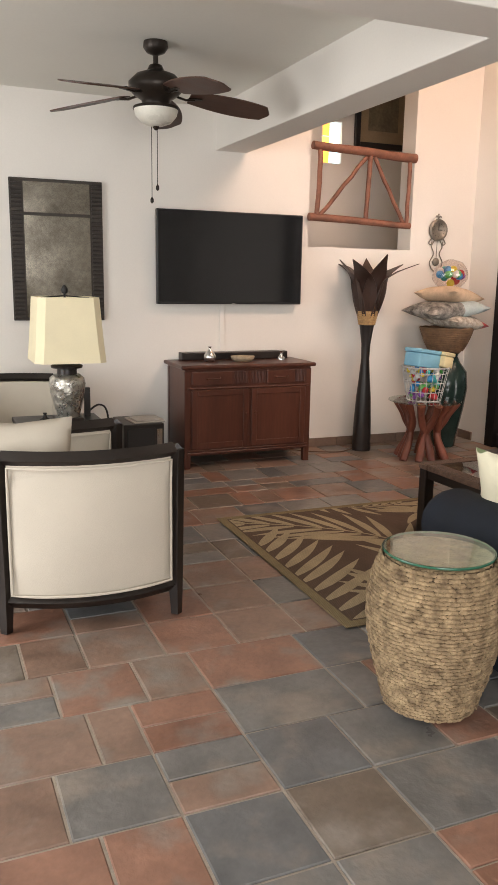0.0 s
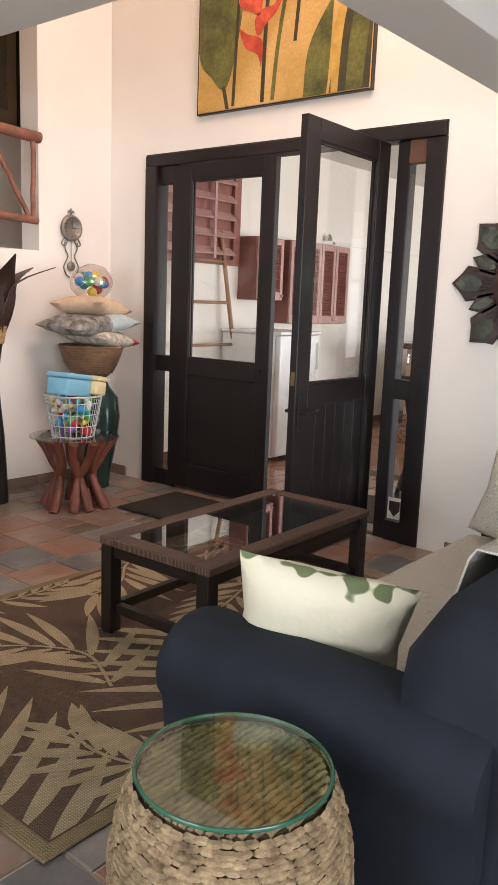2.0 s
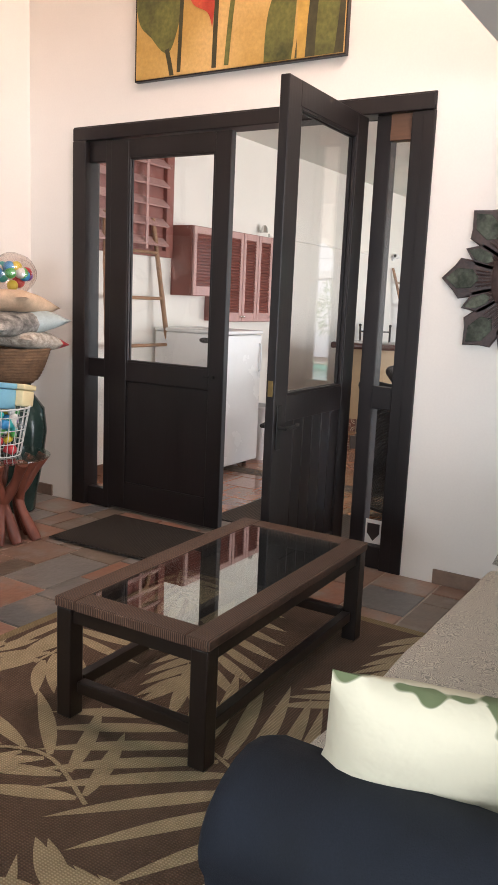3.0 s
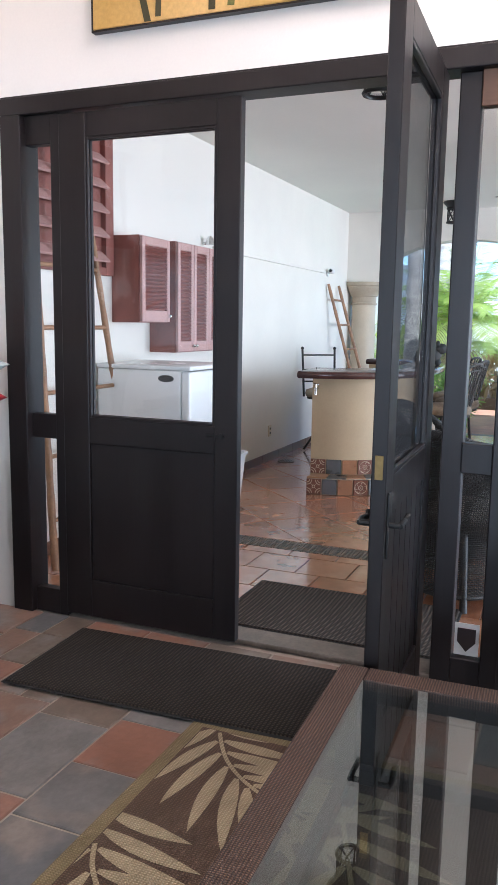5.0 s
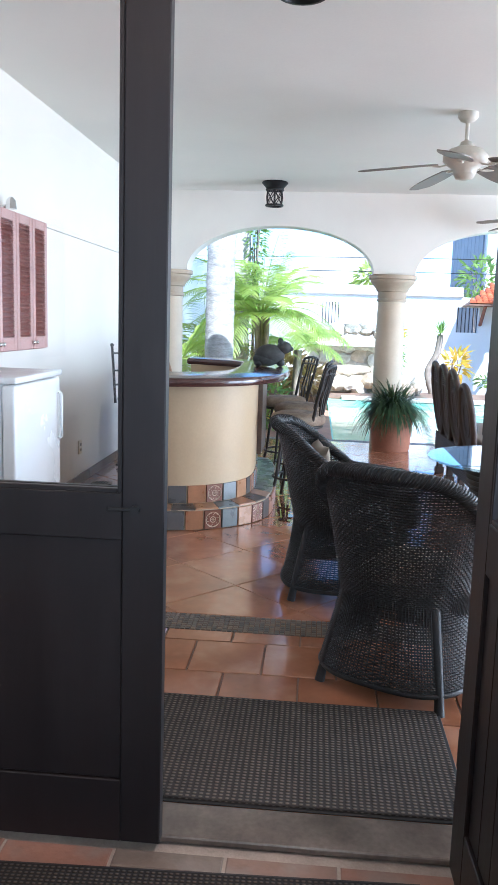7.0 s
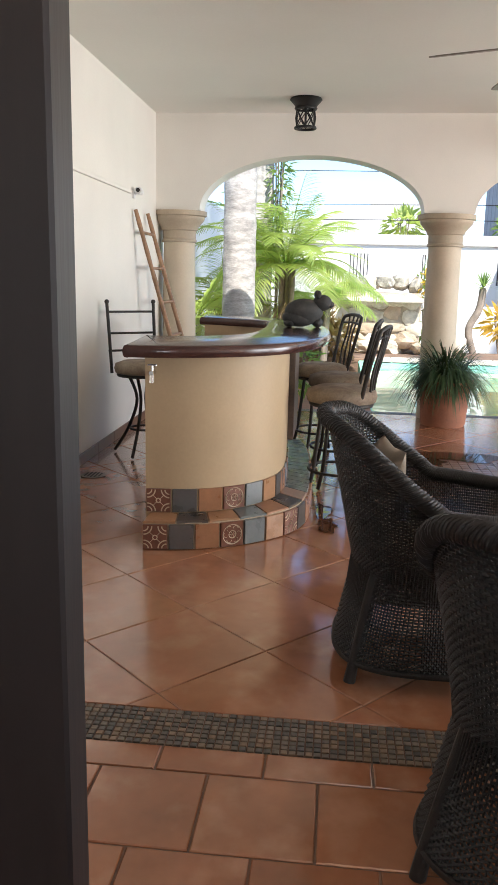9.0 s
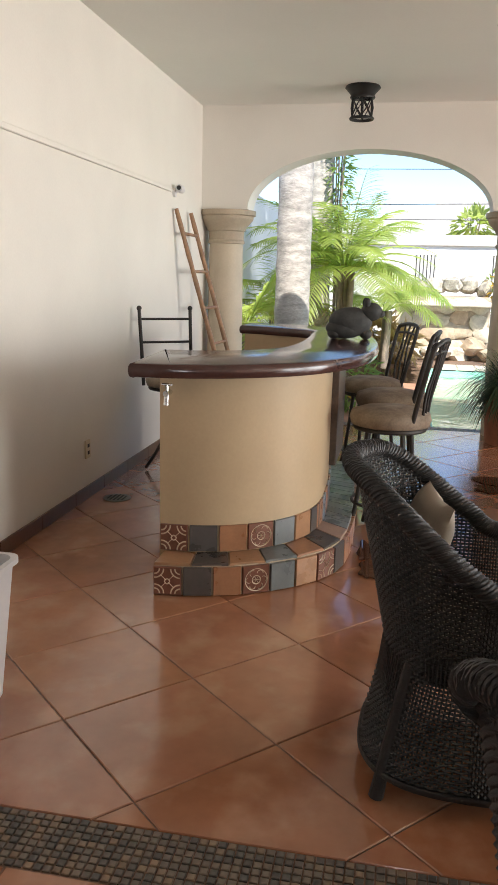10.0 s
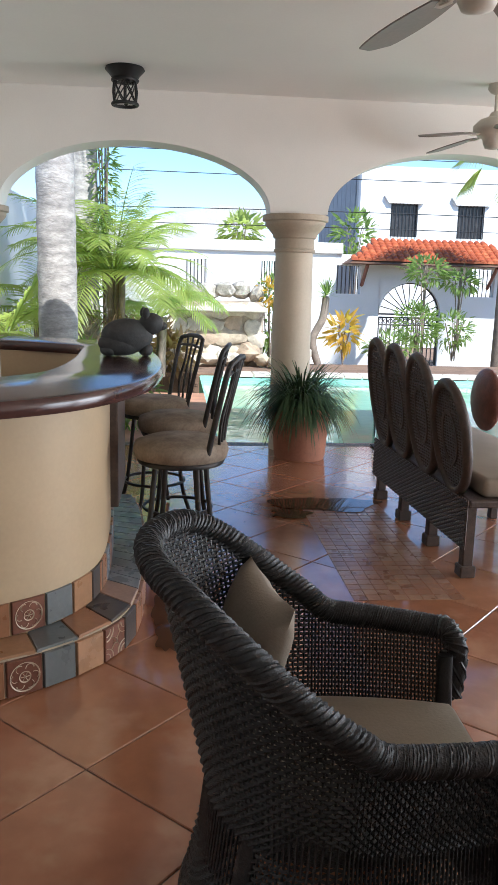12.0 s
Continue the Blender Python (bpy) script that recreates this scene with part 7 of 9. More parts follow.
for i, (p, q) in enumerate(zip(rest2, rest2[1:])):
    face_tile(p, q, 0.145, 0.275, [M_BART[1], SLATE_BLUE][i % 2])


def tread(a, b_, c, d, material):
    """A tile lying on the step between four plan points."""
    bm = B()
    cen = (a + b_ + c + d) / 4
    poly = [(cen + (v - cen) * 0.955) for v in (a, b_, c, d)]
    add_prism(bm, [(v.x, v.y) for v in poly], 0.134, 0.146, inset=0.003)
    part("tread_tile", bm, material, bar)


fp, bp_ = between([p for p in foot_line if p.x < 9.263], 7), between([p for p in outer if p.x < 9.367 and p.y < 5.776], 7)
for i in range(7):
    tread(fp[i], fp[i + 1], bp_[i + 1], bp_[i], [M_BART[3], M_BART[0], M_BART[3], M_BART[2], M_BART[1], M_BART[0], TERRA_BR][i])
fp, bp_ = between([p for p in foot_line if p.x >= 9.21], 15), between([p for p in outer if 9.294 < p.x < 10.72 and p.y < 5.33], 15)
for i in range(15):
    tread(fp[i], fp[i + 1], bp_[i + 1], bp_[i], SLATE_BLUE)
# the top slab: outer and inner outlines, with a rounded edge
top_out = smooth_line([(8.33, 5.80, 0), (8.35, 5.60, 0), (8.45, 5.36, 0), (8.66, 5.12, 0), (9.02, 4.95, 0), (9.45, 4.885, 0), (9.95, 4.90, 0), (10.4, 4.97, 0), (10.8, 5.12, 0), (11.1, 5.42, 0), (11.21, 5.70, 0), (11.21, 5.89, 0)], 6)
top_in = smooth_line(site([(10.60, 5.84, 0), (10.55, 5.66, 0), (10.36, 5.34, 0), (10.1, 5.30, 0), (9.6, 5.28, 0), (9.2, 5.30, 0), (8.98, 5.36, 0), (8.82, 5.50, 0), (8.74, 5.66, 0), (8.72, 5.80, 0)]), 6)
outline = [(p.x, p.y) for p in top_out + top_in]
n = len(outline)
norms = []
for i in range(n):
    a, c = Vector(outline[i - 1]), Vector(outline[(i + 1) % n])
    d = (c - a).normalized()
    norms.append(Vector((d.y, -d.x)))
area = sum(outline[i][0] * outline[(i + 1) % n][1] - outline[(i + 1) % n][0] * outline[i][1] for i in range(n))
sg = 1 if area > 0 else -1
b = B()
rings = []
for off, z in ((-0.02, 0.973), (-0.006, 0.976), (0.0, 0.986), (0.002, 1.001), (0.0, 1.017), (-0.007, 1.028), (-0.02, 1.032)):
    rings.append([b.verts.new((outline[i][0] + norms[i].x * off * sg, outline[i][1] + norms[i].y * off * sg, z)) for i in range(n)])
for r, q in zip(rings, rings[1:]):
    for k in range(n):
        b.faces.new((r[k], r[(k + 1) % n], q[(k + 1) % n], q[k]))
b.faces.new(rings[0])
b.faces.new(rings[-1])
part("top", b, M_BARTOP, bar, "polished dark red-brown top", 40)
b = B()
add_prism(b, [p[:2] for p in site([(8.76, 5.66, 0), (8.86, 5.50, 0), (9.02, 5.38, 0), (9.24, 5.33, 0), (10.1, 5.33, 0), (10.32, 5.38, 0), (10.50, 5.66, 0)])], 0.80, 0.83)
part("inner_shelf", b, M_BARTOP, bar, "low inner work shelf")
b = B()
add_box(b, (9.78, 5.092, 0.33), (10.30, 5.137, 0.96), 0.006, m=Matrix.Rotation(0, 4, "Z"))
part("carved_panel", b, surface("carved_panel", (0.13, 0.085, 0.06), 0.4, 12, 60, 0.5, bump=0.5), bar, "dark carved panel")
t = thing("hose_tap", "small metal tap on the bar's side", "tap", (8.675, 5.74, 0.87))
b = B()
add_tube(b, [(0.02, 0, 0), (-0.05, 0, 0)], 0.012, 8)
add_tube(b, [(-0.035, 0, 0), (-0.045, 0, -0.05)], 0.011, 8)
part("spout", b, M_CHROME, t)
b = B()
add_tube(b, [(-0.03, 0, 0.01), (-0.03, 0, 0.035)], 0.006, 6)
add_box(b, (-0.035, -0.025, 0.033), (-0.025, 0.025, 0.043), 0.003, seg=1)
part("tap_handle", b, M_CHROME, t)

# stone animal on the bar
b = B()
for at, size in (((0, 0, 0.095), (0.125, 0.075, 0.085)), ((-0.03, 0, 0.06), (0.11, 0.07, 0.06)), ((0.115, -0.01, 0.155), (0.062, 0.05, 0.052)), ((0.165, -0.012, 0.145), (0.028, 0.024, 0.022)), ((0.085, -0.04, 0.205), (0.018, 0.012, 0.028)), ((0.085, 0.025, 0.205), (0.018, 0.012, 0.028)), ((0.09, 0, 0.03), (0.035, 0.05, 0.032)), ((-0.09, 0, 0.03), (0.04, 0.055, 0.032))):
    add_ball(b, at, size, 18, 12)
single("animal_figure", b, surface("dark_stone", (0.055, 0.055, 0.052), 0.4, 16, 80, 0.75, bump=0.4), "dark stone animal figure sitting on the bar top", "figurine", (9.98, 5.06, 1.033), -78, smooth=60)

# ---- bar stools ----
M_STOOLIRON = surface("grey_brown_iron", (0.045, 0.040, 0.036), 0.3, 12, 80, 0.5, 0.4, bump=0.2)
M_STOOLSEAT = surface("faded_floral_cloth", (0.32, 0.235, 0.165), 0.35, 12, 90, 0.85, bump=0.25, tint=(0.40, 0.33, 0.25))


def bar_stool(place, turn, label, straight=False):
    t = thing("bar_stool", label, "stool", place, turn, "bar stools")
    hs = 0.635
    b = B()
    add_lathe(b, [(0.17, hs - 0.02), (0.205, hs - 0.012), (0.215, hs + 0.02), (0.205, hs + 0.055), (0.15, hs + 0.075), (0.02, hs + 0.08)], 32)
    part("seat", b, M_STOOLSEAT, t, "round padded seat", 60)
    b = B()
    add_tube(b, [(0.185 * math.cos(2 * math.pi * i / 32), 0.185 * math.sin(2 * math.pi * i / 32), hs - 0.028) for i in range(32)], 0.012, 6, True)
    part("seat_ring", b, M_STOOLIRON, t, "", 60)
    for k in range(4):
        a = math.pi / 4 + k * math.pi / 2
        b = B()
        if straight:
            pts = smooth_line([(0.12 * math.cos(a), 0.12 * math.sin(a), hs - 0.03), (0.05 * math.cos(a), 0.05 * math.sin(a), 0.42), (0.12 * math.cos(a), 0.12 * math.sin(a), 0.2), (0.235 * math.cos(a), 0.235 * math.sin(a), 0.015)], 6)
        else:
            pts = smooth_line([(0.13 * math.cos(a), 0.13 * math.sin(a), hs - 0.03), (0.155 * math.cos(a), 0.155 * math.sin(a), 0.38), (0.185 * math.cos(a), 0.185 * math.sin(a), 0.16), (0.235 * math.cos(a), 0.235 * math.sin(a), 0.012)], 6)
        add_tube(b, pts, 0.0125, 8)
        part("leg", b, M_STOOLIRON, t, "", 60)
    b = B()
    r = 0.10 if straight else 0.183
    z = 0.2 if straight else 0.20
    add_tube(b, [(r * math.cos(2 * math.pi * i / 32), r * math.sin(2 * math.pi * i / 32), z) for i in range(32)], 0.009, 6, True)
    part("foot_ring", b, M_STOOLIRON, t, "", 60)
    if straight:
        for s in (-1, 1):
            b = B()
            add_tube(b, [(s * 0.18, -0.17, hs - 0.03), (s * 0.185, -0.20, hs + 0.25), (s * 0.19, -0.23, 1.13)], 0.013, 8)
            add_ball(b, (s * 0.19, -0.23, 1.135), 0.018, 10, 8)
            part("back_post", b, M_STOOLIRON, t, "", 60)
        for z in (0.77, 0.90, 1.06):
            b = B()
            y = -0.185 - 0.05 * (z - 0.6) / 0.5
            add_tube(b, [(-0.186, y - 0.01, z), (0.186, y - 0.01, z)], 0.0085, 8)
            part("back_slat", b, M_STOOLIRON, t, "", 60)
    else:
        b = B()
        pts = smooth_line([(-0.13, -0.145, hs), (-0.145, -0.18, hs + 0.16), (-0.155, -0.235, 1.025), (-0.11, -0.255, 1.065), (0, -0.262, 1.075), (0.11, -0.255, 1.065), (0.155, -0.235, 1.025), (0.145, -0.18, hs + 0.16), (0.13, -0.145, hs)], 6)
        add_tube(b, pts, 0.013, 8)
        part("back_hoop", b, M_STOOLIRON, t, "", 60)
        for x in (-0.06, 0.0, 0.06):
            b = B()
            add_tube(b, smooth_line([(x * 0.7, -0.18, hs), (x * 1.2, -0.195, hs + 0.16), (x * 0.8, -0.225, hs + 0.3), (x * 1.25, -0.257, 1.07)], 5), 0.0075, 6)
            part("spindle", b, M_STOOLIRON, t, "", 60)
        b = B()
        add_tube(b, [(-0.155, -0.232, 1.01), (0, -0.245, 1.02), (0.155, -0.232, 1.01)], 0.0085, 6)
        part("back_slat", b, M_STOOLIRON, t, "", 60)
    return t


ST = bar_stool((9.60, 4.80, 0), -14, "iron bar stool with a round faded floral seat at the bar")
copy_thing(ST, pose(10.26, 4.81, 0, 0, 0, -8))
copy_thing(ST, pose(10.85, 4.95, 0, 0, 0, 24))
bar_stool((10.62, 6.27, 0), 128, "iron bar stool with a slatted back behind the bar", True)

# ---- wicker armchairs ----
M_WICKER = surface("dark_wicker", (0.019, 0.017, 0.016), 0.4, 30, 160, 0.5, bump=0.5, bump_scale=180)
M_TAUPE = surface("taupe_cushion", (0.30, 0.25, 0.195), 0.12, 5, 140, 0.9, bump=0.25)


def wicker_chair(place, turn, label):
    """A tub armchair of woven cane: it faces +y, its back is round."""
    t = thing("wicker_armchair", label, "chair", place, turn, "wicker armchairs")
    hw, dp, df = 0.242, 0.212, 0.33

    def plan(u, flare=0.0, e=1.0):
        """u from 0 (front of one arm) round the back to 1."""
        if u < 0.27:
            s = u / 0.27
            return Vector((-(hw + flare - 0.05 * (1 - s) ** 2), df * (1 - s), 0))
        if u > 0.73:
            s = (1 - u) / 0.27
            return Vector(((hw + flare - 0.05 * (1 - s) ** 2), df * (1 - s), 0))
        a = math.pi + (u - 0.27) / 0.46 * math.pi
        cx, sy = math.cos(a), math.sin(a)
        return Vector(((hw + flare) * math.copysign(abs(cx) ** e, cx), (dp + 0.02 + flare) * math.copysign(abs(sy) ** e, sy), 0))

    def square(z):
        return 0.72 + 0.28 * min(1.0, max(0.0, (z - 0.1) / 0.5))

    def height(u):
        c = abs(u - 0.5) * 2
        if c < 0.12:
            return 0.885 - 0.01 * (c / 0.12) ** 2
        if c < 0.58:
            s = (c - 0.12) / 0.46
            return 0.875 - 0.265 * (0.5 - 0.5 * math.cos(math.pi * s))
        return 0.61 - 0.02 * (c - 0.58) / 0.42

    def flare(u, z):
        return 0.22 * max(0, z - 0.36) + 0.20 * max(0, 0.36 - z)

    # open weave: upright canes and rings of thin strands
    b = B()
    NU = 150
    for i in range(NU + 1):
        u = i / NU
        top = height(u)
        pts = []
        for j in range(6):
            z = 0.07 + (top - 0.07) * j / 5
            p = plan(u, flare(u, z), square(z))
            pts.append((p.x, p.y, z))
        add_tube(b, pts, 0.0028, 4)
    zz = 0.085
    k = 0
    while zz < 0.87:
        dense = zz < 0.115 or 0.36 < zz < 0.415
        run = []
        for i in range(151):
            u = i / 150
            if zz < height(u) - 0.012:
                off = 0.0036 * (1 if (i + k) % 2 else -1)
                p = plan(u, flare(u, zz) + off, square(zz))
                run.append((p.x, p.y, zz + 0.0))
            else:
                if len(run) > 2:
                    add_tube(b, run, 0.0042, 4)
                run = []
        if len(run) > 2:
            add_tube(b, run, 0.0042, 4)
        zz += 0.0082 if dense else 0.0102
        k += 1
    hem = [plan(i / 60, flare(i / 60, 0.07), square(0.07)) for i in range(61)]
    add_tube(b, [(p.x, p.y, 0.072) for p in hem], 0.011, 6)
    part("weave", b, M_WICKER, t, "", 60)
    # thick braided rim
    b = B()
    line = []
    for i in range(61):
        u = i / 60
        z = height(u)
        p = plan(u, flare(u, z) + 0.012)
        line.append(Vector((p.x, p.y, z)))
    line = [line[0] + Vector((0, 0.022, -0.17)), line[0] + Vector((0, 0.030, -0.06))] + line + [line[-1] + Vector((0, 0.030, -0.06)), line[-1] + Vector((0, 0.022, -0.17))]
    fine = smooth_line(line, 6)
    add_tube(b, fine, 0.026, 10)
    for s in range(6):
        pts = []
        for i, p in enumerate(fine):
            q = (fine[min(i + 1, len(fine) - 1)] - fine[max(i - 1, 0)]).normalized()
            side = q.cross(Vector((0, 0, 1)))
            side = side.normalized() if side.length > 1e-4 else Vector((1, 0, 0))
            up = side.cross(q)
            a = i * 0.62 + s * 1.0472
            pts.append(p + side * math.cos(a) * 0.0255 + up * math.sin(a) * 0.0255)
        add_tube(b, pts, 0.0045, 5)
    part("rim", b, M_WICKER, t, "thick braided rim", 60)
    for sx in (-1, 1):
        for sy, yy in ((1, df - 0.01), (-1, -0.20)):
            b = B()
            x = sx * (0.225 if sy > 0 else 0.195)
            add_tube(b, [(x + sx * 0.050, yy * 1.02 if sy > 0 else -0.228, 0.0), (x + sx * 0.044, yy * 1.02 if sy > 0 else -0.220, 0.05), (x - sx * 0.02, yy if sy > 0 else -0.155, 0.38), (x - sx * 0.005, yy if sy > 0 else -0.150, 0.54)], [0.021, 0.019, 0.022, 0.018], 8)
            part("leg", b, M_WICKER, t, "", 60)
    b = B()
    n = 20
    seat = [(plan(k / n, -0.012).x, plan(k / n, -0.012).y) for k in range(n + 1)]
    add_prism(b, seat, 0.345, 0.375)
    part("seat_deck", b, M_WICKER, t)
    b = B()
    add_tube(b, [(-hw + 0.05, df, 0.36), (hw - 0.05, df, 0.36)], 0.018, 8)
    add_tube(b, [(-hw, df + 0.012, 0.10), (hw, df + 0.012, 0.10)], 0.012, 8)
    for i in range(38):
        x = -hw + 2 * hw * (i + 0.5) / 38
        add_tube(b, [(x * 0.86, df + 0.004, 0.36), (x, df + 0.012, 0.10)], 0.0032, 4)
    for j in range(20):
        z = 0.11 + j * 0.0118
        w = hw - 0.04 * (z - 0.1) / 0.26
        add_tube(b, [(-w, df + 0.013, z), (w, df + 0.013, z)], 0.0042, 4)
    part("front_apron", b, M_WICKER, t)
    b = B()
    seat2 = [(plan(k / n, -0.035).x, plan(k / n, -0.035).y) for k in range(n + 1)]
    add_prism(b, seat2, 0.376, 0.455, inset=0.02)
    part("seat_cushion", b, M_TAUPE, t, "taupe seat cushion", 50)
    return t


W1 = wicker_chair((7.59, 4.52, 0), 178, "dark woven wicker armchair with a taupe cushion")
W2 = copy_thing(W1, pose(6.56, 4.29, 0, 0, 0, -118))
pillow("pillow", 0.34, 0.34, 0.11, [M_TAUPE], "beige pillow on the wicker armchair", W1.matrix_world @ pose(-0.12, -0.155, 0.60, -16, 0, 12))

# ---- wicker settee by the pool ----
M_CANE = surface("brown_cane", (0.075, 0.050, 0.038), 0.4, 25, 140, 0.5, bump=0.5)
t = thing("wicker_settee", "brown wicker settee with tall leaf-shaped back lobes", "settee", (10.42, 3.42, 0), 2)
for i in range(4):
    b = B()
    add_box(b, (-0.72 + i * 0.48 - 0.028, -0.028, 0.0), (-0.72 + i * 0.48 + 0.028, 0.028, 0.36), 0.006, seg=1)
    add_box(b, (-0.72 + i * 0.48 - 0.04, -0.04, 0.0), (-0.72 + i * 0.48 + 0.04, 0.04, 0.06), 0.006, seg=1)
    part("leg", b, M_CANE, t)
    b = B()
    add_box(b, (-0.72 + i * 0.48 - 0.025, -0.60, 0.0), (-0.72 + i * 0.48 + 0.025, -0.55, 0.36), 0.006, seg=1)
    part("leg", b, M_CANE, t)
b = B()
for j in range(22):
    z = 0.16 + j * 0.011
    pts = [(-0.78 + 1.56 * k / 60, 0.042 + 0.004 * (1 if (k + j) % 2 else -1), z) for k in range(61)]
    add_tube(b, pts, 0.0055, 4)
for k in range(61):
    add_tube(b, [(-0.78 + 1.56 * k / 60, 0.040, 0.155), (-0.78 + 1.56 * k / 60, 0.040, 0.405)], 0.004, 4)
part("skirt", b, M_CANE, t, "woven cane skirt")
b = B()
add_box(b, (-0.78, -0.62, 0.36), (0.78, 0.03, 0.40), 0.01)
part("seat_deck", b, M_CANE, t)
b = B()
add_box(b, (-0.75, -0.61, 0.40), (0.75, -0.05, 0.50), 0.03, seg=3)
part("seat_cushion", b, M_TAUPE, t, "taupe cushion", 50)


def lobe(cx, hgt, wid):
    def at(x, z):
        return Vector((cx + x, 0.02 + 0.16 * (z - 0.4), z))
    b = B()
    n = 24
    out = [at(wid * math.sin(math.pi * k / n * 2) * (1.0 if 6 < k < 18 else 0.96), 0.40 + hgt / 2 - hgt / 2 * math.cos(math.pi * k / n * 2)) for k in range(n)]
    add_tube(b, out, 0.026, 8, True)
    rim = part("lobe_rim", b, M_CANE, t, "", 60)
    b = B()
    for k in range(5):
        s = 0.25 + 0.15 * k
        ring = [at(wid * s * 0.8 * math.sin(2 * math.pi * i / 20), 0.40 + hgt / 2 - hgt / 2 * s * 0.88 * math.cos(2 * math.pi * i / 20)) for i in range(20)]
        add_tube(b, ring, 0.006 if k != 2 else 0.014, 5, True)
    for k in range(13):
        x = wid * 0.9 * (k / 6 - 1)
        h = hgt / 2 * math.sqrt(max(0, 1 - (x / wid) ** 2))
        add_tube(b, [at(x, 0.40 + hgt / 2 - h), at(x, 0.40 + hgt / 2 + h)], 0.006, 5)
    for k in range(34):
        z = 0.42 + (hgt - 0.04) * k / 33
        w = wid * math.sqrt(max(0, 1 - ((z - 0.40 - hgt / 2) / (hgt / 2)) ** 2))
        if w > 0.02:
            add_tube(b, [at(-w, z), at(w, z)], 0.0078, 4)
    part("lobe_weave", b, M_CANE, t)


for cx, hg, wd in ((0.60, 0.66, 0.20), (0.24, 0.65, 0.20), (-0.16, 0.63, 0.20), (-0.57, 0.54, 0.21)):
    lobe(cx, hg, wd)
b = B()
add_ball(b, (0, 0, 0), (0.20, 0.06, 0.19), 20, 12)
single("round_chair_back", b, surface("reddish_wicker", (0.20, 0.075, 0.05), 0.35, 20, 120, 0.5, bump=0.5), "round reddish wicker chair back beyond the settee", "chair back", (10.7, 2.95, 0.74), smooth=60)

# ---- glass table beside the wicker chairs ----
t = thing("glass_table", "round glass-topped wicker table beside the armchairs", "table", (7.68, 3.62, 0))
b = B()
add_lathe(b, [(0.445, 0.712), (0.45, 0.716), (0.45, 0.722), (0.446, 0.725)], 56)
part("glass_top", b, M_TOPGLASS, t, "round glass top")
b = B()
for k in range(24):
    z = 0.02 + k * 0.029
    r = 0.16 + 0.10 * abs(z - 0.36) / 0.36
    add_tube(b, [(r * math.cos(2 * math.pi * i / 32), r * math.sin(2 * math.pi * i / 32), z) for i in range(32)], 0.014, 6, True)
part("base", b, M_WICKER, t, "", 60)

# ---- potted plant before the column ----
M_POT = surface("terracotta_pot", (0.36, 0.15, 0.085), 0.25, 6, 60, 0.75, bump=0.3)
M_LEAFDARK = surface("dark_green_leaf", (0.045, 0.085, 0.030), 0.4, 8, 60, 0.5, bump=0.1, tint=(0.075, 0.13, 0.045))
pl = thing("potted_plant", "spiky dark green plant in a large terracotta pot", "plant", (12.42, 3.80, 0))
b = B()
add_lathe(b, [(0.20, 0), (0.21, 0.02), (0.235, 0.36), (0.26, 0.37), (0.265, 0.43), (0.24, 0.43), (0.225, 0.38)], 36)
part("pot", b, M_POT, pl, "terracotta pot", 50)


def blade_leaf(b, root, direction, length, width, droop, seg=5, mi=0, roll=0.0):
    d = Vector(direction).normalized()
    side = d.cross(Vector((0, 0, 1)))
    side = side.normalized() if side.length > 1e-3 else Vector((1, 0, 0))
    if roll:
        side = Matrix.Rotation(roll, 3, d) @ side
    prev, p = None, Vector(root)
    for i in range(seg + 1):
        u = i / seg
        w = width * (1 - u) ** 0.6 * (0.55 + 0.45 * min(1, u * 4))
        if i == seg:
            tip = b.verts.new(p)
            b.faces.new((prev[0], prev[1], tip)).material_index = mi
            break
        pair = [b.verts.new(p - side * w / 2), b.verts.new(p + side * w / 2)]
        if prev:
            b.faces.new((prev[0], prev[1], pair[1], pair[0])).material_index = mi
        prev = pair
        d = (d + Vector((0, 0, -droop / seg))).normalized()
        p = p + d * (length / seg)


b = B()
rp = random.Random(11)
for k in range(1000):
    a, el = rp.uniform(0, 6.283), rp.uniform(-0.15, 1.3)
    r = rp.uniform(0.02, 0.20)
    blade_leaf(b, (r * math.cos(a), r * math.sin(a), 0.42 + rp.uniform(0, 0.16)), (math.cos(a) * math.cos(el), math.sin(a) * math.cos(el), math.sin(el)), rp.uniform(0.28, 0.50), 0.016, rp.uniform(1.0, 2.4), 5)
part("foliage", b, M_LEAFDARK, pl, "many narrow arching leaves")
b = B()
add_box(b, (-0.13, -0.36, 0.0), (0.13, 0.36, 0.012), 0.004)
single("pool_mat", b, M_RUBBER, "flat dark rubber mat at the pool's edge", "mat", (12.78, 2.72, 0.006))
# water lying on the tiles
m_wet, nt, bs = shader("puddle_water", 0.02)
bs.inputs["Base Color"].default_value = (0.10, 0.045, 0.025, 1)
for at, size, sd in (((9.32, 4.88), (0.16, 0.045), 3), ((9.05, 4.85), (0.13, 0.05), 8), ((10.98, 3.85), (0.16, 0.34), 21), ((10.78, 4.12), (0.10, 0.12), 30)):
    b = B()
    ring = []
    for k in range(40):
        a = 2 * math.pi * k / 40
        r = 1 + 0.55 * noise.noise(Vector((math.cos(a) * 1.6 + sd, math.sin(a) * 1.6, sd)))
        ring.append(b.verts.new((at[0] + size[0] * r * math.cos(a), at[1] + size[1] * r * math.sin(a), 0.0065)))
    b.faces.new(ring)
    tagged(mesh_object("puddle", b, m_wet), "shallow puddle of water on the tiles", "puddle", "puddles", "stuff")


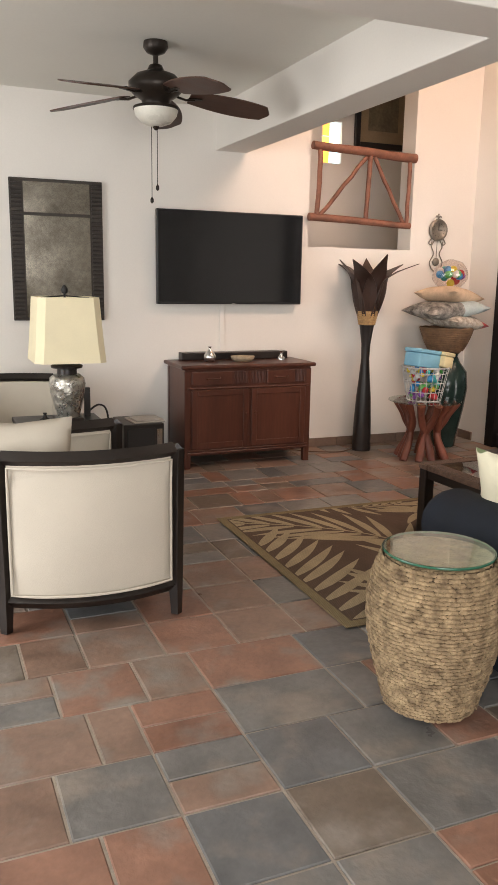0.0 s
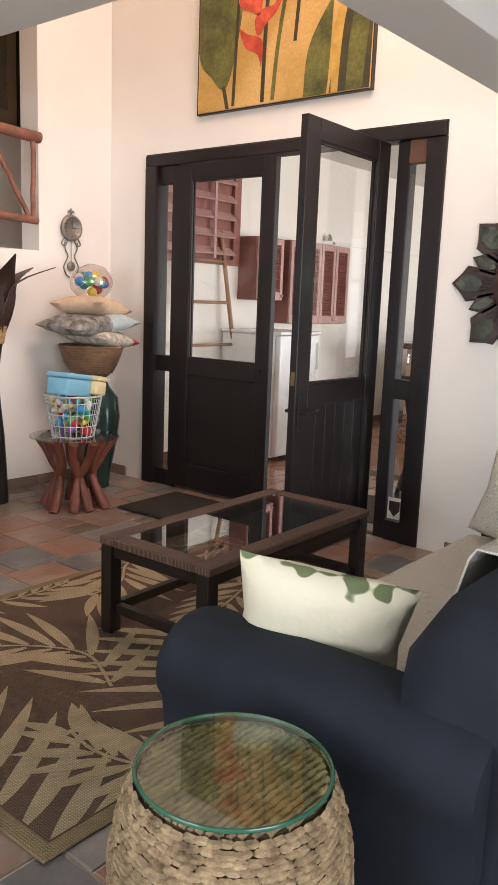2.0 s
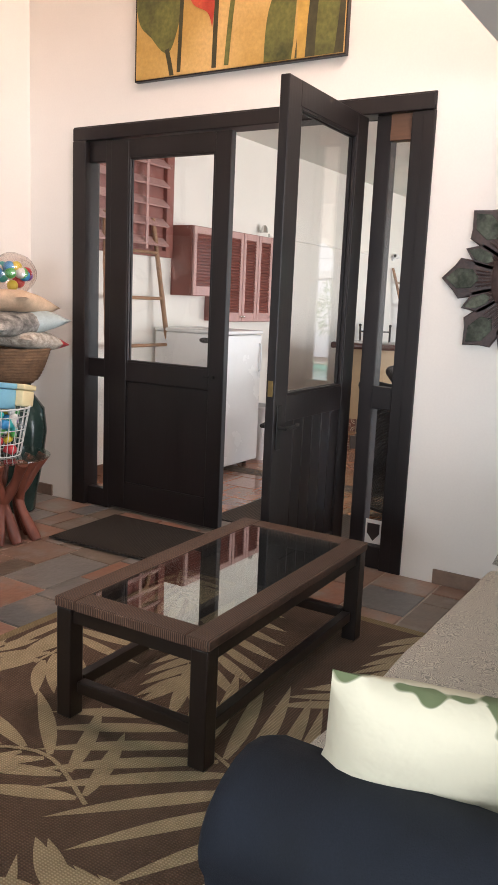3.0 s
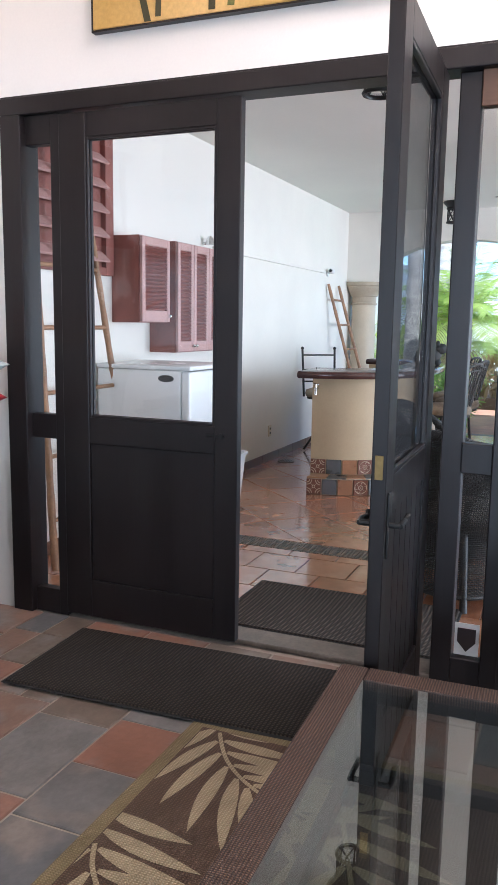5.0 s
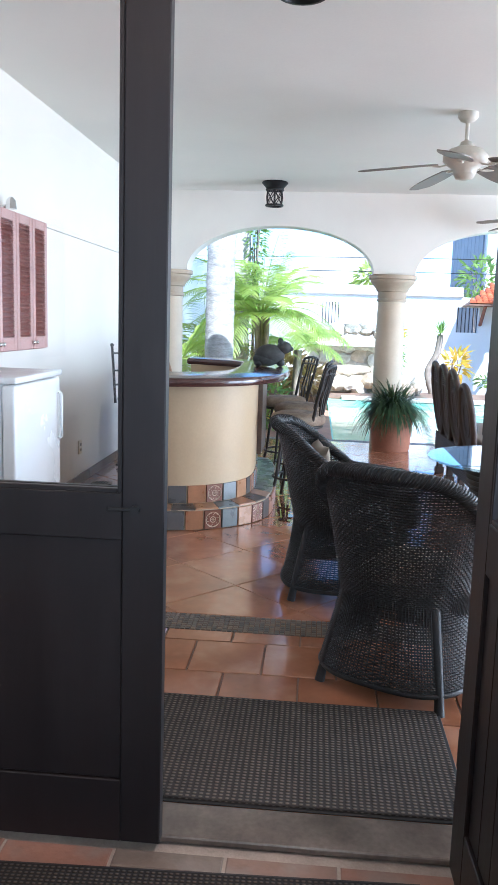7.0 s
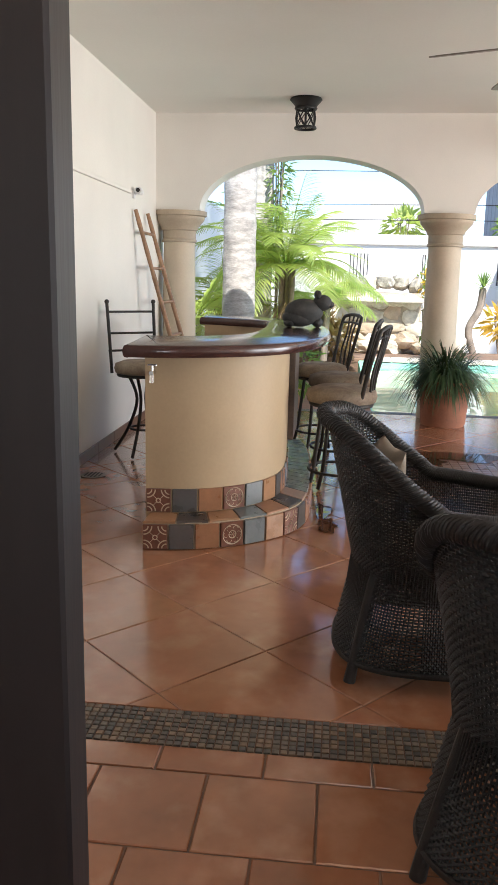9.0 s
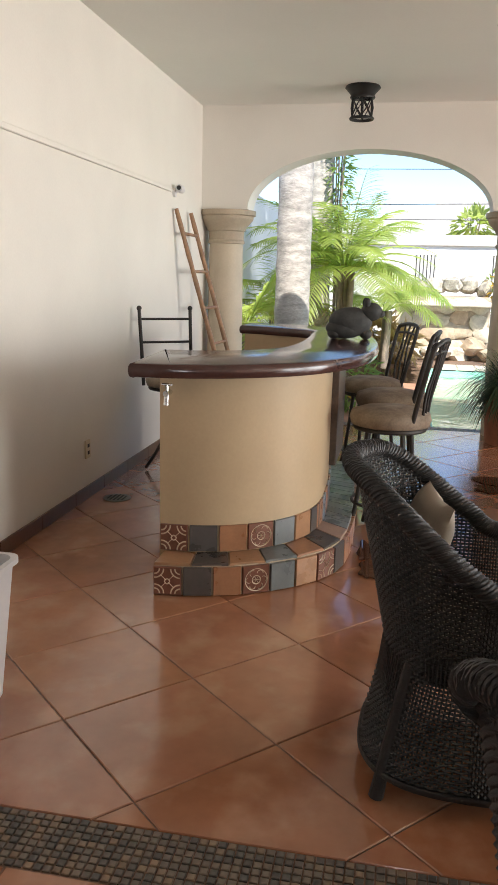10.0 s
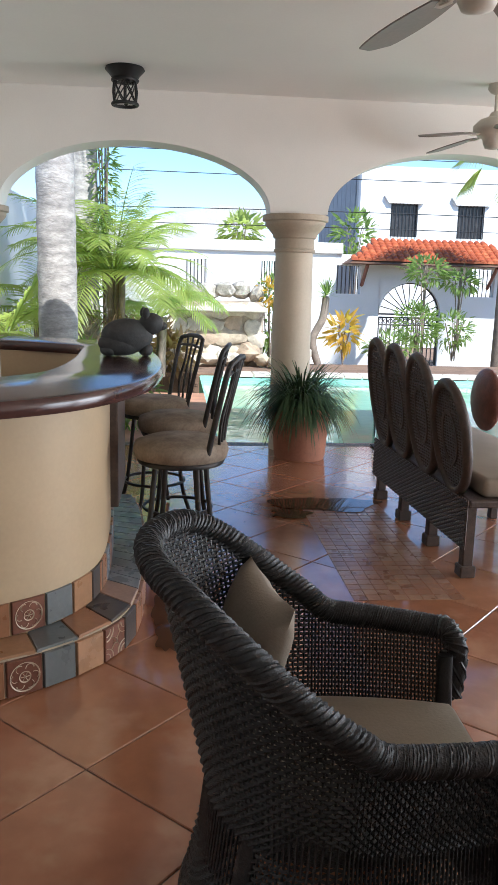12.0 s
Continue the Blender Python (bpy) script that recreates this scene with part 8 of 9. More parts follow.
# ---- garden and pool ----
GZ = -0.45                      # the garden lies lower than the patio
POOL_X0, POOL_X1, POOL_Y0, POOL_Y1 = 13.02, 18.4, -2.5, 4.42
M_EARTH = surface("garden_soil", (0.24, 0.15, 0.10), 0.3, 3, 40, 0.95, bump=0.5, dist=0.02)
M_DECK = surface("terracotta_deck", (0.44, 0.22, 0.14), 0.25, 4, 40, 0.75, bump=0.3)
M_COPING = surface("pale_pool_stone", (0.62, 0.55, 0.46), 0.15, 5, 50, 0.7, bump=0.3)
b = B()
S = 1500
for x0, x1, y0, y1 in ((-S, POOL_X0, -S, S), (POOL_X1, S, -S, S), (POOL_X0, POOL_X1, POOL_Y1, S), (POOL_X0, POOL_X1, -S, POOL_Y0)):
    b.faces.new([b.verts.new((x, y, GZ - 0.02)) for x, y in ((x0, y0), (x1, y0), (x1, y1), (x0, y1))])
bmesh.ops.remove_doubles(b, verts=b.verts[:], dist=0.001)
structure("ground", b, M_EARTH, "bare reddish garden soil", "ground")
b = B()
add_box(b, (POOL_X0, POOL_Y1 + 0.02, GZ - 0.02), (16.4, 6.9, -0.02), 0.01)
structure("pavement_garden", b, M_DECK, "terracotta paving beside the pool", "pavement")
b = B()
add_box(b, (POOL_X0, POOL_Y0, -1.6), (POOL_X1, POOL_Y1, -1.5))
for lo, hi in (((POOL_X0 - 0.12, POOL_Y0), (POOL_X0, POOL_Y1)), ((POOL_X1, POOL_Y0), (POOL_X1 + 0.12, POOL_Y1)), ((POOL_X0, POOL_Y1), (POOL_X1, POOL_Y1 + 0.02)), ((POOL_X0, POOL_Y0 - 0.12), (POOL_X1, POOL_Y0))):
    add_box(b, (lo[0], lo[1], -1.6), (hi[0], hi[1], -0.03))
M_POOLTILE = surface("turquoise_pool_plaster", (0.30, 0.62, 0.50), 0.12, 2, 30, 0.5, bump=0.1)
structure("pool_basin", b, M_POOLTILE, "turquoise plastered swimming pool", "pool")
m_water, nt, bs = shader("pool_water", 0.03)
bs.inputs["Base Color"].default_value = (0.36, 0.74, 0.50, 1)
bs.inputs["Transmission Weight"].default_value = 0.45
bs.inputs["IOR"].default_value = 1.2
nb = noise_node(nt, 3.5, 3)
bp = nt.nodes.new("ShaderNodeBump")
bp.inputs["Strength"].default_value, bp.inputs["Distance"].default_value = 0.18, 0.04
nt.links.new(nb.outputs[0], bp.inputs["Height"])
nt.links.new(bp.outputs[0], bs.inputs["Normal"])
b = B()
b.faces.new([b.verts.new((x, y, -0.10)) for x, y in ((POOL_X0, POOL_Y0), (POOL_X1, POOL_Y0), (POOL_X1, POOL_Y1), (POOL_X0, POOL_Y1))])
wt = structure("water", b, m_water, "still turquoise pool water", "water")
wt.visible_shadow = False
b = B()
for k in range(24):
    y = POOL_Y0 + k * 0.29
    if y + 0.285 < POOL_Y1 + 0.02:
        add_box(b, (POOL_X1, y, -0.06), (POOL_X1 + 0.40, y + 0.285, 0.02), 0.012, seg=1)
structure("trim_pool_far", b, M_COPING, "pale stone pool edge", "coping")
b = B()
add_box(b, (POOL_X1 + 0.4, -4.0, GZ), (POOL_X1 + 2.2, POOL_Y1 + 2.4, -0.02), 0.02)
structure("planting_bed", b, M_EARTH, "raised planting bed behind the pool", "bed")
# chrome pool ladder
t = thing("pool_ladder", "chrome handrail ladder at the pool's edge", "ladder", (13.3, 2.9, -0.12))
for s in (0, 0.42):
    b = B()
    add_tube(b, smooth_line([(-0.20, -s, 0.12), (-0.18, -s, 0.45), (-0.05, -s, 0.58), (0.10, -s, 0.50), (0.16, -s, 0.2), (0.16, -s, -0.5)], 6), 0.019, 8)
    part("rail", b, M_CHROME, t, "", 60)
for z in (-0.1, -0.35):
    b = B()
    add_box(b, (0.12, -0.42, z), (0.20, 0, z + 0.02), 0.004, seg=1)
    part("step", b, M_CHROME, t)

# ---- garden walls ----
WX = 24.6
M_WHITEWALL = surface("sunlit_white_wall", (0.80, 0.79, 0.76), 0.06, 0.8, 30, 0.8, bump=0.15)
M_RUST = surface("garden_iron", (0.05, 0.045, 0.042), 0.3, 10, 60, 0.6, bump=0.1)
structure("wall_garden_back", wall_mesh("x", WX, WX + 0.25, -12, 12, GZ - 0.05, 2.15, [(4.1, 4.6, 1.35, 1.95), (2.5, 2.85, 1.35, 1.95), (0.5, 1.08, 1.25, 1.90), (-1.47, 0.03, GZ - 0.05, 1.62), (-2.75, -2.15, 1.25, 1.90)]), M_WHITEWALL, "white garden wall with barred openings", "wall")
b = B()
for y0, y1 in ((0.95, 12), (-12, -3.3)):
    add_box(b, (WX - 0.07, y0, 2.15), (WX + 0.32, y1, 2.24), 0.02)
    add_box(b, (WX - 0.03, y0, 2.24), (WX + 0.28, y1, 2.40), 0.02)
structure("trim_wall_coping", b, surface("aged_coping", (0.66, 0.63, 0.57), 0.15, 2, 30, 0.8, bump=0.2), "moulded wall coping", "coping")
structure("wall_garden_left", wall_mesh("y", 7.1, 7.3, 13.0, WX, GZ - 0.05, 2.6), M_WHITEWALL, "white garden side wall", "wall")
for y0, y1 in ((4.1, 4.6), (2.5, 2.85), (0.5, 1.08), (-2.75, -2.15)):
    t = thing("window_grille", "black iron bars in the garden wall opening", "grille", (WX + 0.1, y0, 1.25), 0, "wall grilles")
    n = 6
    for k in range(n):
        b = B()
        y = (y1 - y0) * (k + 0.5) / n
        add_tube(b, [(0, y, 0), (0, y, 0.72)], 0.012, 6)
        part("bar", b, M_RUST, t)
# gate house: arch, iron gate with a fan light, tiled roof
b = B()
gy, gw = -0.72, 0.75
n = 24
prev = None
for k in range(n + 1):
    a = math.pi * k / n
    y, z = gy + gw * math.cos(a), 0.80 + 0.74 * math.sin(a)
    cur = [b.verts.new((x, y, zz)) for x in (WX - 0.02, WX + 0.27) for zz in (z, 1.63)]
    if prev:
        b.faces.new((prev[0], cur[0], cur[1], prev[1]))
        b.faces.new((prev[2], prev[3], cur[3], cur[2]))
        b.faces.new((prev[0], prev[2], cur[2], cur[0]))
    prev = cur
structure("wall_gate_arch", b, M_WHITEWALL, "white arch over the garden gate", "wall")
t = thing("garden_gate", "white-backed iron gate with a fan-shaped top", "gate", (WX + 0.1, -0.72, 0))
for k in range(15):
    b = B()
    y = -0.72 + 1.44 * k / 14
    add_tube(b, [(0, y, GZ + 0.05), (0, y, 0.72)], 0.014 if k not in (0, 7, 14) else 0.028, 6)
    part("bar", b, M_RUST, t)
for z in (GZ + 0.12, 0.55, 0.72, 0.80):
    b = B()
    add_tube(b, [(0, -0.74, z), (0, 0.74, z)], 0.022, 6)
    part("cross_rail", b, M_RUST, t)
for k in range(12):
    b = B()
    y = -0.66 + 1.32 * k / 11
    add_tube(b, [(0, y + 0.05 * math.cos(a / 2), 0.635 + 0.05 * math.sin(a / 2)) for a in range(12)], 0.010, 5, True)
    part("ring", b, M_RUST, t)
for k in range(11):
    a = math.pi * (k + 1) / 12
    b = B()
    add_tube(b, [(0, 0.16 * math.cos(a), 0.80 + 0.16 * math.sin(a)), (0, 0.72 * math.cos(a), 0.80 + 0.71 * math.sin(a))], 0.012, 6)
    part("fan_bar", b, M_RUST, t)
for r in (0.16, 0.73):
    b = B()
    add_tube(b, [(0, r * math.cos(math.pi * k / 20), 0.80 + r * math.sin(math.pi * k / 20)) for k in range(21)], 0.016, 6)
    part("fan_arc", b, M_RUST, t)
M_ROOF = pieces_surface("orange_roof_tile", [(0.50, 0.115, 0.035), (0.44, 0.095, 0.03), (0.55, 0.15, 0.05)], 0.7, 0.3, 6, 40, vary=0.35, island=True)
rf = thing("gate_roof", "orange clay-tiled canopy over the gate", "roof", (0, -0.78, 0))
b = B()
nrow, ncol = 7, 26
for j in range(ncol):
    y = -2.35 + 4.05 * (j + 0.5) / ncol
    hip = min(1.0, (1.72 - y) / 0.75) if y > 0.9 else (min(1.0, (y + 2.4) / 0.75) if y < -1.6 else 1.0)
    for i in range(nrow):
        u0, u1 = i / nrow, (i + 1.18) / nrow
        if u1 > hip + 0.1:
            continue
        x0, x1 = WX - 0.85 + 0.95 * u0, WX - 0.85 + 0.95 * u1
        z0, z1 = 1.98 + 0.50 * u0 + 0.015, 1.98 + 0.50 * u1
        m = []
        for x, z, r in ((x0, z0, 0.082), (x1, z1, 0.070)):
            m.append([b.verts.new((x, y + r * math.cos(math.pi * k / 6), z + r * 0.9 * math.sin(math.pi * k / 6))) for k in range(7)])
        for k in range(6):
            b.faces.new((m[0][k], m[0][k + 1], m[1][k + 1], m[1][k]))
        b.faces.new(m[0])
part("roof_tile", b, M_ROOF, rf, "orange barrel tiles", 50)
rf.children[0]["kind"] = "stuff"
b = B()
vs = [b.verts.new(p) for p in ((WX - 0.9, -2.45, 1.93), (WX - 0.9, 1.75, 1.93), (WX + 0.3, 1.75, 1.93), (WX + 0.3, -2.45, 1.93), (WX + 0.15, -1.6, 2.50), (WX + 0.15, 0.95, 2.50))]
for f in ((0, 1, 2, 3), (0, 1, 5, 4), (1, 2, 5), (3, 0, 4), (2, 3, 4, 5)):
    b.faces.new([vs[i] for i in f])
part("roof_boards", b, surface("brown_soffit", (0.16, 0.085, 0.05), 0.3, 5, 40, 0.8, bump=0.2), rf, "brown boards under the tiles")
for y in (1.25, -1.8):
    b = B()
    add_tube(b, [(WX, y, 1.45), (WX - 0.5, y, 1.92)], 0.045, 4)
    part("brace", b, M_LOG, rf)

# neighbour's house
hs = thing("neighbour_house", "white two-storey house with hooded barred windows", "house", (31.0, 0, 0))
HY0, HY1, HZ = -16.0, -0.87, 5.1
b = wall_mesh("x", 0, 0.3, HY0, HY1, GZ, HZ, [(-2.72, -1.85, 3.0, 4.0), (-4.87, -4.0, 3.0, 4.0), (-7.0, -6.13, 3.0, 4.0)])
part("wall", b, M_WHITEWALL, hs)
b = B()
add_box(b, (0.3, HY0, GZ), (7, HY1, HZ))
part("house_block", b, surface("grey_white_render", (0.50, 0.50, 0.50), 0.15, 1, 20, 0.85, bump=0.1), hs)
b = B()
for j in range(9):
    add_box(b, (0.6 + j * 0.7, HY1, GZ), (1.25 + j * 0.7, HY1 + 0.05, HZ), 0.01, seg=1)
part("side_cladding", b, surface("grey_cladding", (0.30, 0.31, 0.33), 0.15, 2, 20, 0.7, bump=0.1), hs, "grey side cladding")
for y0 in (-2.72, -4.87, -7.0):
    b = B()
    add_box(b, (0.15, y0, 3.0), (0.2, y0 + 0.87, 4.0))
    wpart = part("window", b, surface("dark_window", (0.05, 0.045, 0.045), 0.3, 4, 40, 0.25, bump=0), hs, "dark window")
    b = B()
    for k in range(8):
        add_tube(b, [(-0.04, y0 + 0.04 + k * 0.112, 3.0), (-0.04, y0 + 0.04 + k * 0.112, 4.0)], 0.014, 5)
    part("bars", b, M_RUST, wpart)
    b = B()
    add_prism(b, [(y0 - 0.25, 4.22), (y0 + 1.12, 4.22), (y0 + 0.97, 4.0), (y0 - 0.1, 4.0)], -0.12, 0.0, m=Matrix(((0, 0, 1, 0), (1, 0, 0, 0), (0, 1, 0, 0), (0, 0, 0, 1))))
    part("hood", b, M_WHITEWALL, wpart)
b = B()
add_prism(b, [(1.9, GZ), (9.5, GZ), (9.5, 2.9), (6.2, 3.3), (5.0, 3.55), (3.4, 3.95), (2.0, 3.9), (1.9, 3.6)], 0, 6, m=Matrix(((0, 0, 1, 33.0), (1, 0, 0, 0), (0, 1, 0, 0), (0, 0, 0, 1))))
ow = single("distant_building", b, surface("weathered_white", (0.66, 0.64, 0.60), 0.25, 1.2, 20, 0.85, bump=0.2), "weathered white building beyond the garden wall", "building")
b = B()
for x, ys, z, sag in ((27.0, (14, -16), 4.2, 0.1), (27.1, (14, -16), 4.75, 0.1), (27.2, (14, -16), 5.2, 0.1), (27.0, (14, -16), 5.7, 0.1), (26.3, (14, -16), 3.05, -0.35), (26.3, (14, -16), 2.75, -0.2)):
    add_tube(b, [(x, ys[0] + (ys[1] - ys[0]) * k / 12, z - 0.6 * sag * math.sin(math.pi * k / 12)) for k in range(13)], 0.010, 4)
tagged(mesh_object("overhead_cables", b, M_RUBBER), "thin black overhead cables against the sky", "cables", "", "stuff")

# ---- stone fountain ----
M_STONE = pieces_surface("pale_limestone", [(0.66, 0.57, 0.43), (0.72, 0.64, 0.51), (0.60, 0.49, 0.35), (0.68, 0.60, 0.47), (0.56, 0.42, 0.29)], 0.85, 0.7, 5, 30, vary=0.45, dist=0.012)
fo = thing("stone_fountain", "pale rubble-stone waterfall wall behind the pool", "fountain", (20.2, 3.98, -0.05))
b = B()
add_box(b, (-0.1, -0.72, -0.3), (0.5, 0.95, 1.15), 0.05)
part("core", b, surface("stone_mortar", (0.42, 0.34, 0.25), 0.3, 5, 40, 0.9, bump=0.5), fo)
rs = random.Random(4)


def rock(name, at, size, flat=0.5, mat=None, parent=None):
    b = B()
    bmesh.ops.create_icosphere(b, subdivisions=2, radius=1)
    off = Vector((rs.uniform(0, 50), rs.uniform(0, 50), rs.uniform(0, 50)))
    for v in b.verts:
        k = 1 + 0.45 * noise.noise(v.co * 1.3 + off)
        v.co = Vector((v.co.x * size[0] * k, v.co.y * size[1] * k, v.co.z * size[2] * k)) + Vector(at)
    return part(name, b, mat or M_STONE, parent or fo, "", 35)


for j in range(5):
    for i in range(5):
        rock("stone", (-0.12, -0.58 + i * 0.30 + rs.uniform(-0.07, 0.07) + 0.12 * (j % 2), 0.02 + j * 0.24 + rs.uniform(-0.04, 0.04)), (0.035, rs.uniform(0.15, 0.21), rs.uniform(0.12, 0.17)))
for i in range(6):
    rock("cap_rock", (0.1 + rs.uniform(-0.1, 0.1), -0.62 + i * 0.30, 1.27 + rs.uniform(-0.03, 0.10)), (0.20, rs.uniform(0.13, 0.2), rs.uniform(0.10, 0.2)), mat=surface("grey_coral_rock", (0.56, 0.50, 0.41), 0.5, 9, 40, 0.95, bump=0.8, dist=0.02) if i == 0 else bpy.data.materials["grey_coral_rock"])
b = B()
add_box(b, (-0.45, -0.75, 0.98), (0.1, 0.75, 1.06), 0.02)
part("ledge", b, M_COPING, fo, "pale stone ledge")
b = B()
add_box(b, (-0.35, -0.45, 0.20), (0.0, 0.25, 0.26), 0.02)
part("ledge", b, M_COPING, fo, "pale stone ledge")
for i in range(11):
    rock("base_rock", (-0.35 + rs.uniform(-0.25, 0.15), -1.4 + i * 0.24, 0.05 + rs.uniform(0, 0.22)), (rs.uniform(0.12, 0.22), rs.uniform(0.12, 0.22), rs.uniform(0.10, 0.2)))

# ---- plants ----
def leaf_mat(name, c, t):
    m = surface(name, c, 0.35, 6, 60, 0.45, bump=0.1, tint=t)
    bs = m.node_tree.nodes["Principled BSDF"]
    bs.inputs["Subsurface Weight"].default_value = 0.0
    tr = m.node_tree.nodes.new("ShaderNodeBsdfTranslucent")
    tr.inputs[0].default_value = (*[min(1, v * 2.2) for v in t], 1)
    mx = m.node_tree.nodes.new("ShaderNodeMixShader")
    mx.inputs[0].default_value = 0.45
    out = m.node_tree.nodes["Material Output"]
    m.node_tree.links.new(bs.outputs[0], mx.inputs[1])
    m.node_tree.links.new(tr.outputs[0], mx.inputs[2])
    m.node_tree.links.new(mx.outputs[0], out.inputs[0])
    return m


M_PALMLEAF = leaf_mat("palm_leaf", (0.17, 0.25, 0.05), (0.34, 0.40, 0.10))
M_BUSH = leaf_mat("bush_leaf", (0.10, 0.18, 0.04), (0.20, 0.28, 0.07))
M_CROTON = leaf_mat("croton_leaf", (0.50, 0.20, 0.03), (0.62, 0.38, 0.05))
M_BROMEL = leaf_mat("brown_rosette", (0.22, 0.13, 0.06), (0.30, 0.22, 0.10))
M_DRY = surface("dry_palm_fibre", (0.30, 0.19, 0.12), 0.4, 8, 60, 0.9, bump=0.4)
M_TRUNK = surface("pale_palm_bark", (0.50, 0.45, 0.40), 0.45, 5, 22, 0.85, bump=0.7, stretch=(1, 1, 2.5), dist=0.01)
M_BARK = surface("grey_bark", (0.28, 0.22, 0.17), 0.35, 6, 50, 0.9, bump=0.6)


def royal_palm(x, y, r, lean=0.0):
    t = thing("palm_tree", "tall royal palm with a smooth pale ringed trunk", "tree", (x, y, GZ))
    b = B()
    prof = []
    for k in range(60):
        z = k * 0.12
        prof.append((r * (1 - 0.02 * z) + (0.008 if k % 4 == 0 else 0) + 0.006 * noise.noise(Vector((k * 0.9, x, 0))), z))
    add_lathe(b, prof, 28)
    part("trunk", b, M_TRUNK, t, "", 60)
    b = B()
    rr = random.Random(int(x * 10))
    for k in range(16):
        a = 2 * math.pi * k / 16
        pinnate(b, (0, 0, 7.1), a, rr.uniform(0.2, 1.1), 2.6, 30, 0.5, 0.05, rr.uniform(1.2, 1.9), rr)
    part("crown", b, M_PALMLEAF, t, "arching feather leaves")
    return t


def pinnate(b, root, az, el, length, pairs, leaf, width, droop, rr, mi=0):
    """A feather frond: an arching rib with leaflets on both sides."""
    d = Vector((math.cos(az) * math.cos(el), math.sin(az) * math.cos(el), math.sin(el)))
    side0 = Vector((-math.sin(az), math.cos(az), 0))
    p = Vector(root)
    rib = [p.copy()]
    n = pairs
    for i in range(n):
        p = p + d * (length / n)
        d = (d + Vector((0, 0, -droop / n))).normalized()
        rib.append(p.copy())
        u = (i + 1) / n
        if u < 0.12:
            continue
        ll = leaf * (0.45 + 0.75 * math.sin(math.pi * min(1, 0.15 + u * 0.8)))
        for s in (-1, 1):
            ld = (side0 * s + d * (0.55 + 0.5 * u) + Vector((0, 0, 0.25 + rr.uniform(-0.12, 0.12)))).normalized()
            blade_leaf(b, p, ld, ll * rr.uniform(0.9, 1.1), width, rr.uniform(0.5, 0.9), 3, mi, roll=s * 0.5)
    add_tube(b, rib, [0.012 * (1 - 0.8 * i / n) for i in range(n + 1)], 4, mi=mi)


royal_palm(14.85, 6.08, 0.21)
royal_palm(17.3, 6.1, 0.24)


def areca(x, y, z, h, label, seed, fronds=22, ln=1.6, m=None):
    t = thing("palm_shrub", label, "palm", (x, y, z))
    rr = random.Random(seed)
    b = B()
    for k in range(6):
        a = rr.uniform(0, 6.28)
        add_tube(b, [(0.08 * math.cos(a), 0.08 * math.sin(a), 0), (0.12 * math.cos(a), 0.12 * math.sin(a), h)], [0.05, 0.035], 8)
    part("trunk", b, M_BARK, t, "", 60)
    b = B()
    for k in range(fronds):
        az, el = 2.4 * k + rr.uniform(-0.3, 0.3), rr.uniform(0.15, 1.3)
        pinnate(b, (0.06 * math.cos(az), 0.06 * math.sin(az), h), az, el, ln * rr.uniform(0.75, 1.1), 34, 0.34, 0.027, rr.uniform(1.0, 1.9), rr)
    part("crown", b, m or M_PALMLEAF, t, "arching green feather fronds")
    return t


areca(16.6, 5.62, -0.02, 1.5, "bushy palm with arching green feather fronds", 2, 44, 1.55)
areca(18.2, 5.1, -0.02, 0.9, "bushy palm with arching green feather fronds", 5, 14, 1.2)
areca(17.2, 6.6, -0.02, 0.9, "bushy palm against the side wall", 8, 16, 1.6)
areca(15.3, 6.75, -0.02, 0.8, "low feathery palm beside the side wall", 18, 12, 1.1)
# dry fibres hanging under the crown
b = B()
rr = random.Random(9)
for k in range(160):
    a = rr.uniform(0, 6.28)
    blade_leaf(b, (16.6 + 0.1 * math.cos(a), 5.55 + 0.1 * math.sin(a), 0.90 + rr.uniform(-0.2, 0.1)), (math.cos(a), math.sin(a), rr.uniform(-0.5, 0.5)), rr.uniform(0.25, 0.6), 0.02, 1.6, 4)
tagged(mesh_object("dry_fronds", b, M_DRY), "dry brown fronds hanging from the palm", "fronds", "", "stuff")


def bush(x, y, z, w, h, n, m, label, seed, size=0.09, name="shrub", tall=0.0):
    t = thing(name, label, "plant", (x, y, z))
    rr = random.Random(seed)
    b = B()
    for k in range(5):
        a = rr.uniform(0, 6.28)
        add_tube(b, smooth_line([(0, 0, 0), (w * 0.25 * math.cos(a), w * 0.25 * math.sin(a), tall + h * 0.3), (w * 0.5 * math.cos(a), w * 0.5 * math.sin(a), tall + h * 0.75)], 4), 0.012, 5)
    part("stem", b, M_BARK, t, "", 60)
    b = B()
    for k in range(n):
        u = Vector((rr.gauss(0, 1), rr.gauss(0, 1), rr.gauss(0, 1))).normalized() * rr.uniform(0.35, 1) ** 0.5
        k2 = 1 + 0.35 * noise.noise(u * 2.2 + Vector((seed, 0, 0)))
        c = Vector((u.x * w * k2, u.y * w * k2, tall + h * 0.55 + u.z * h * 0.5 * k2))
        d = (u + Vector((rr.uniform(-0.6, 0.6), rr.uniform(-0.6, 0.6), rr.uniform(-0.2, 0.6)))).normalized()
        blade_leaf(b, c, d, size * rr.uniform(0.8, 1.6), size * 0.45, rr.uniform(0.2, 0.9), 3, 0, rr.uniform(-1, 1))
    part("foliage", b, m, t)
    return t


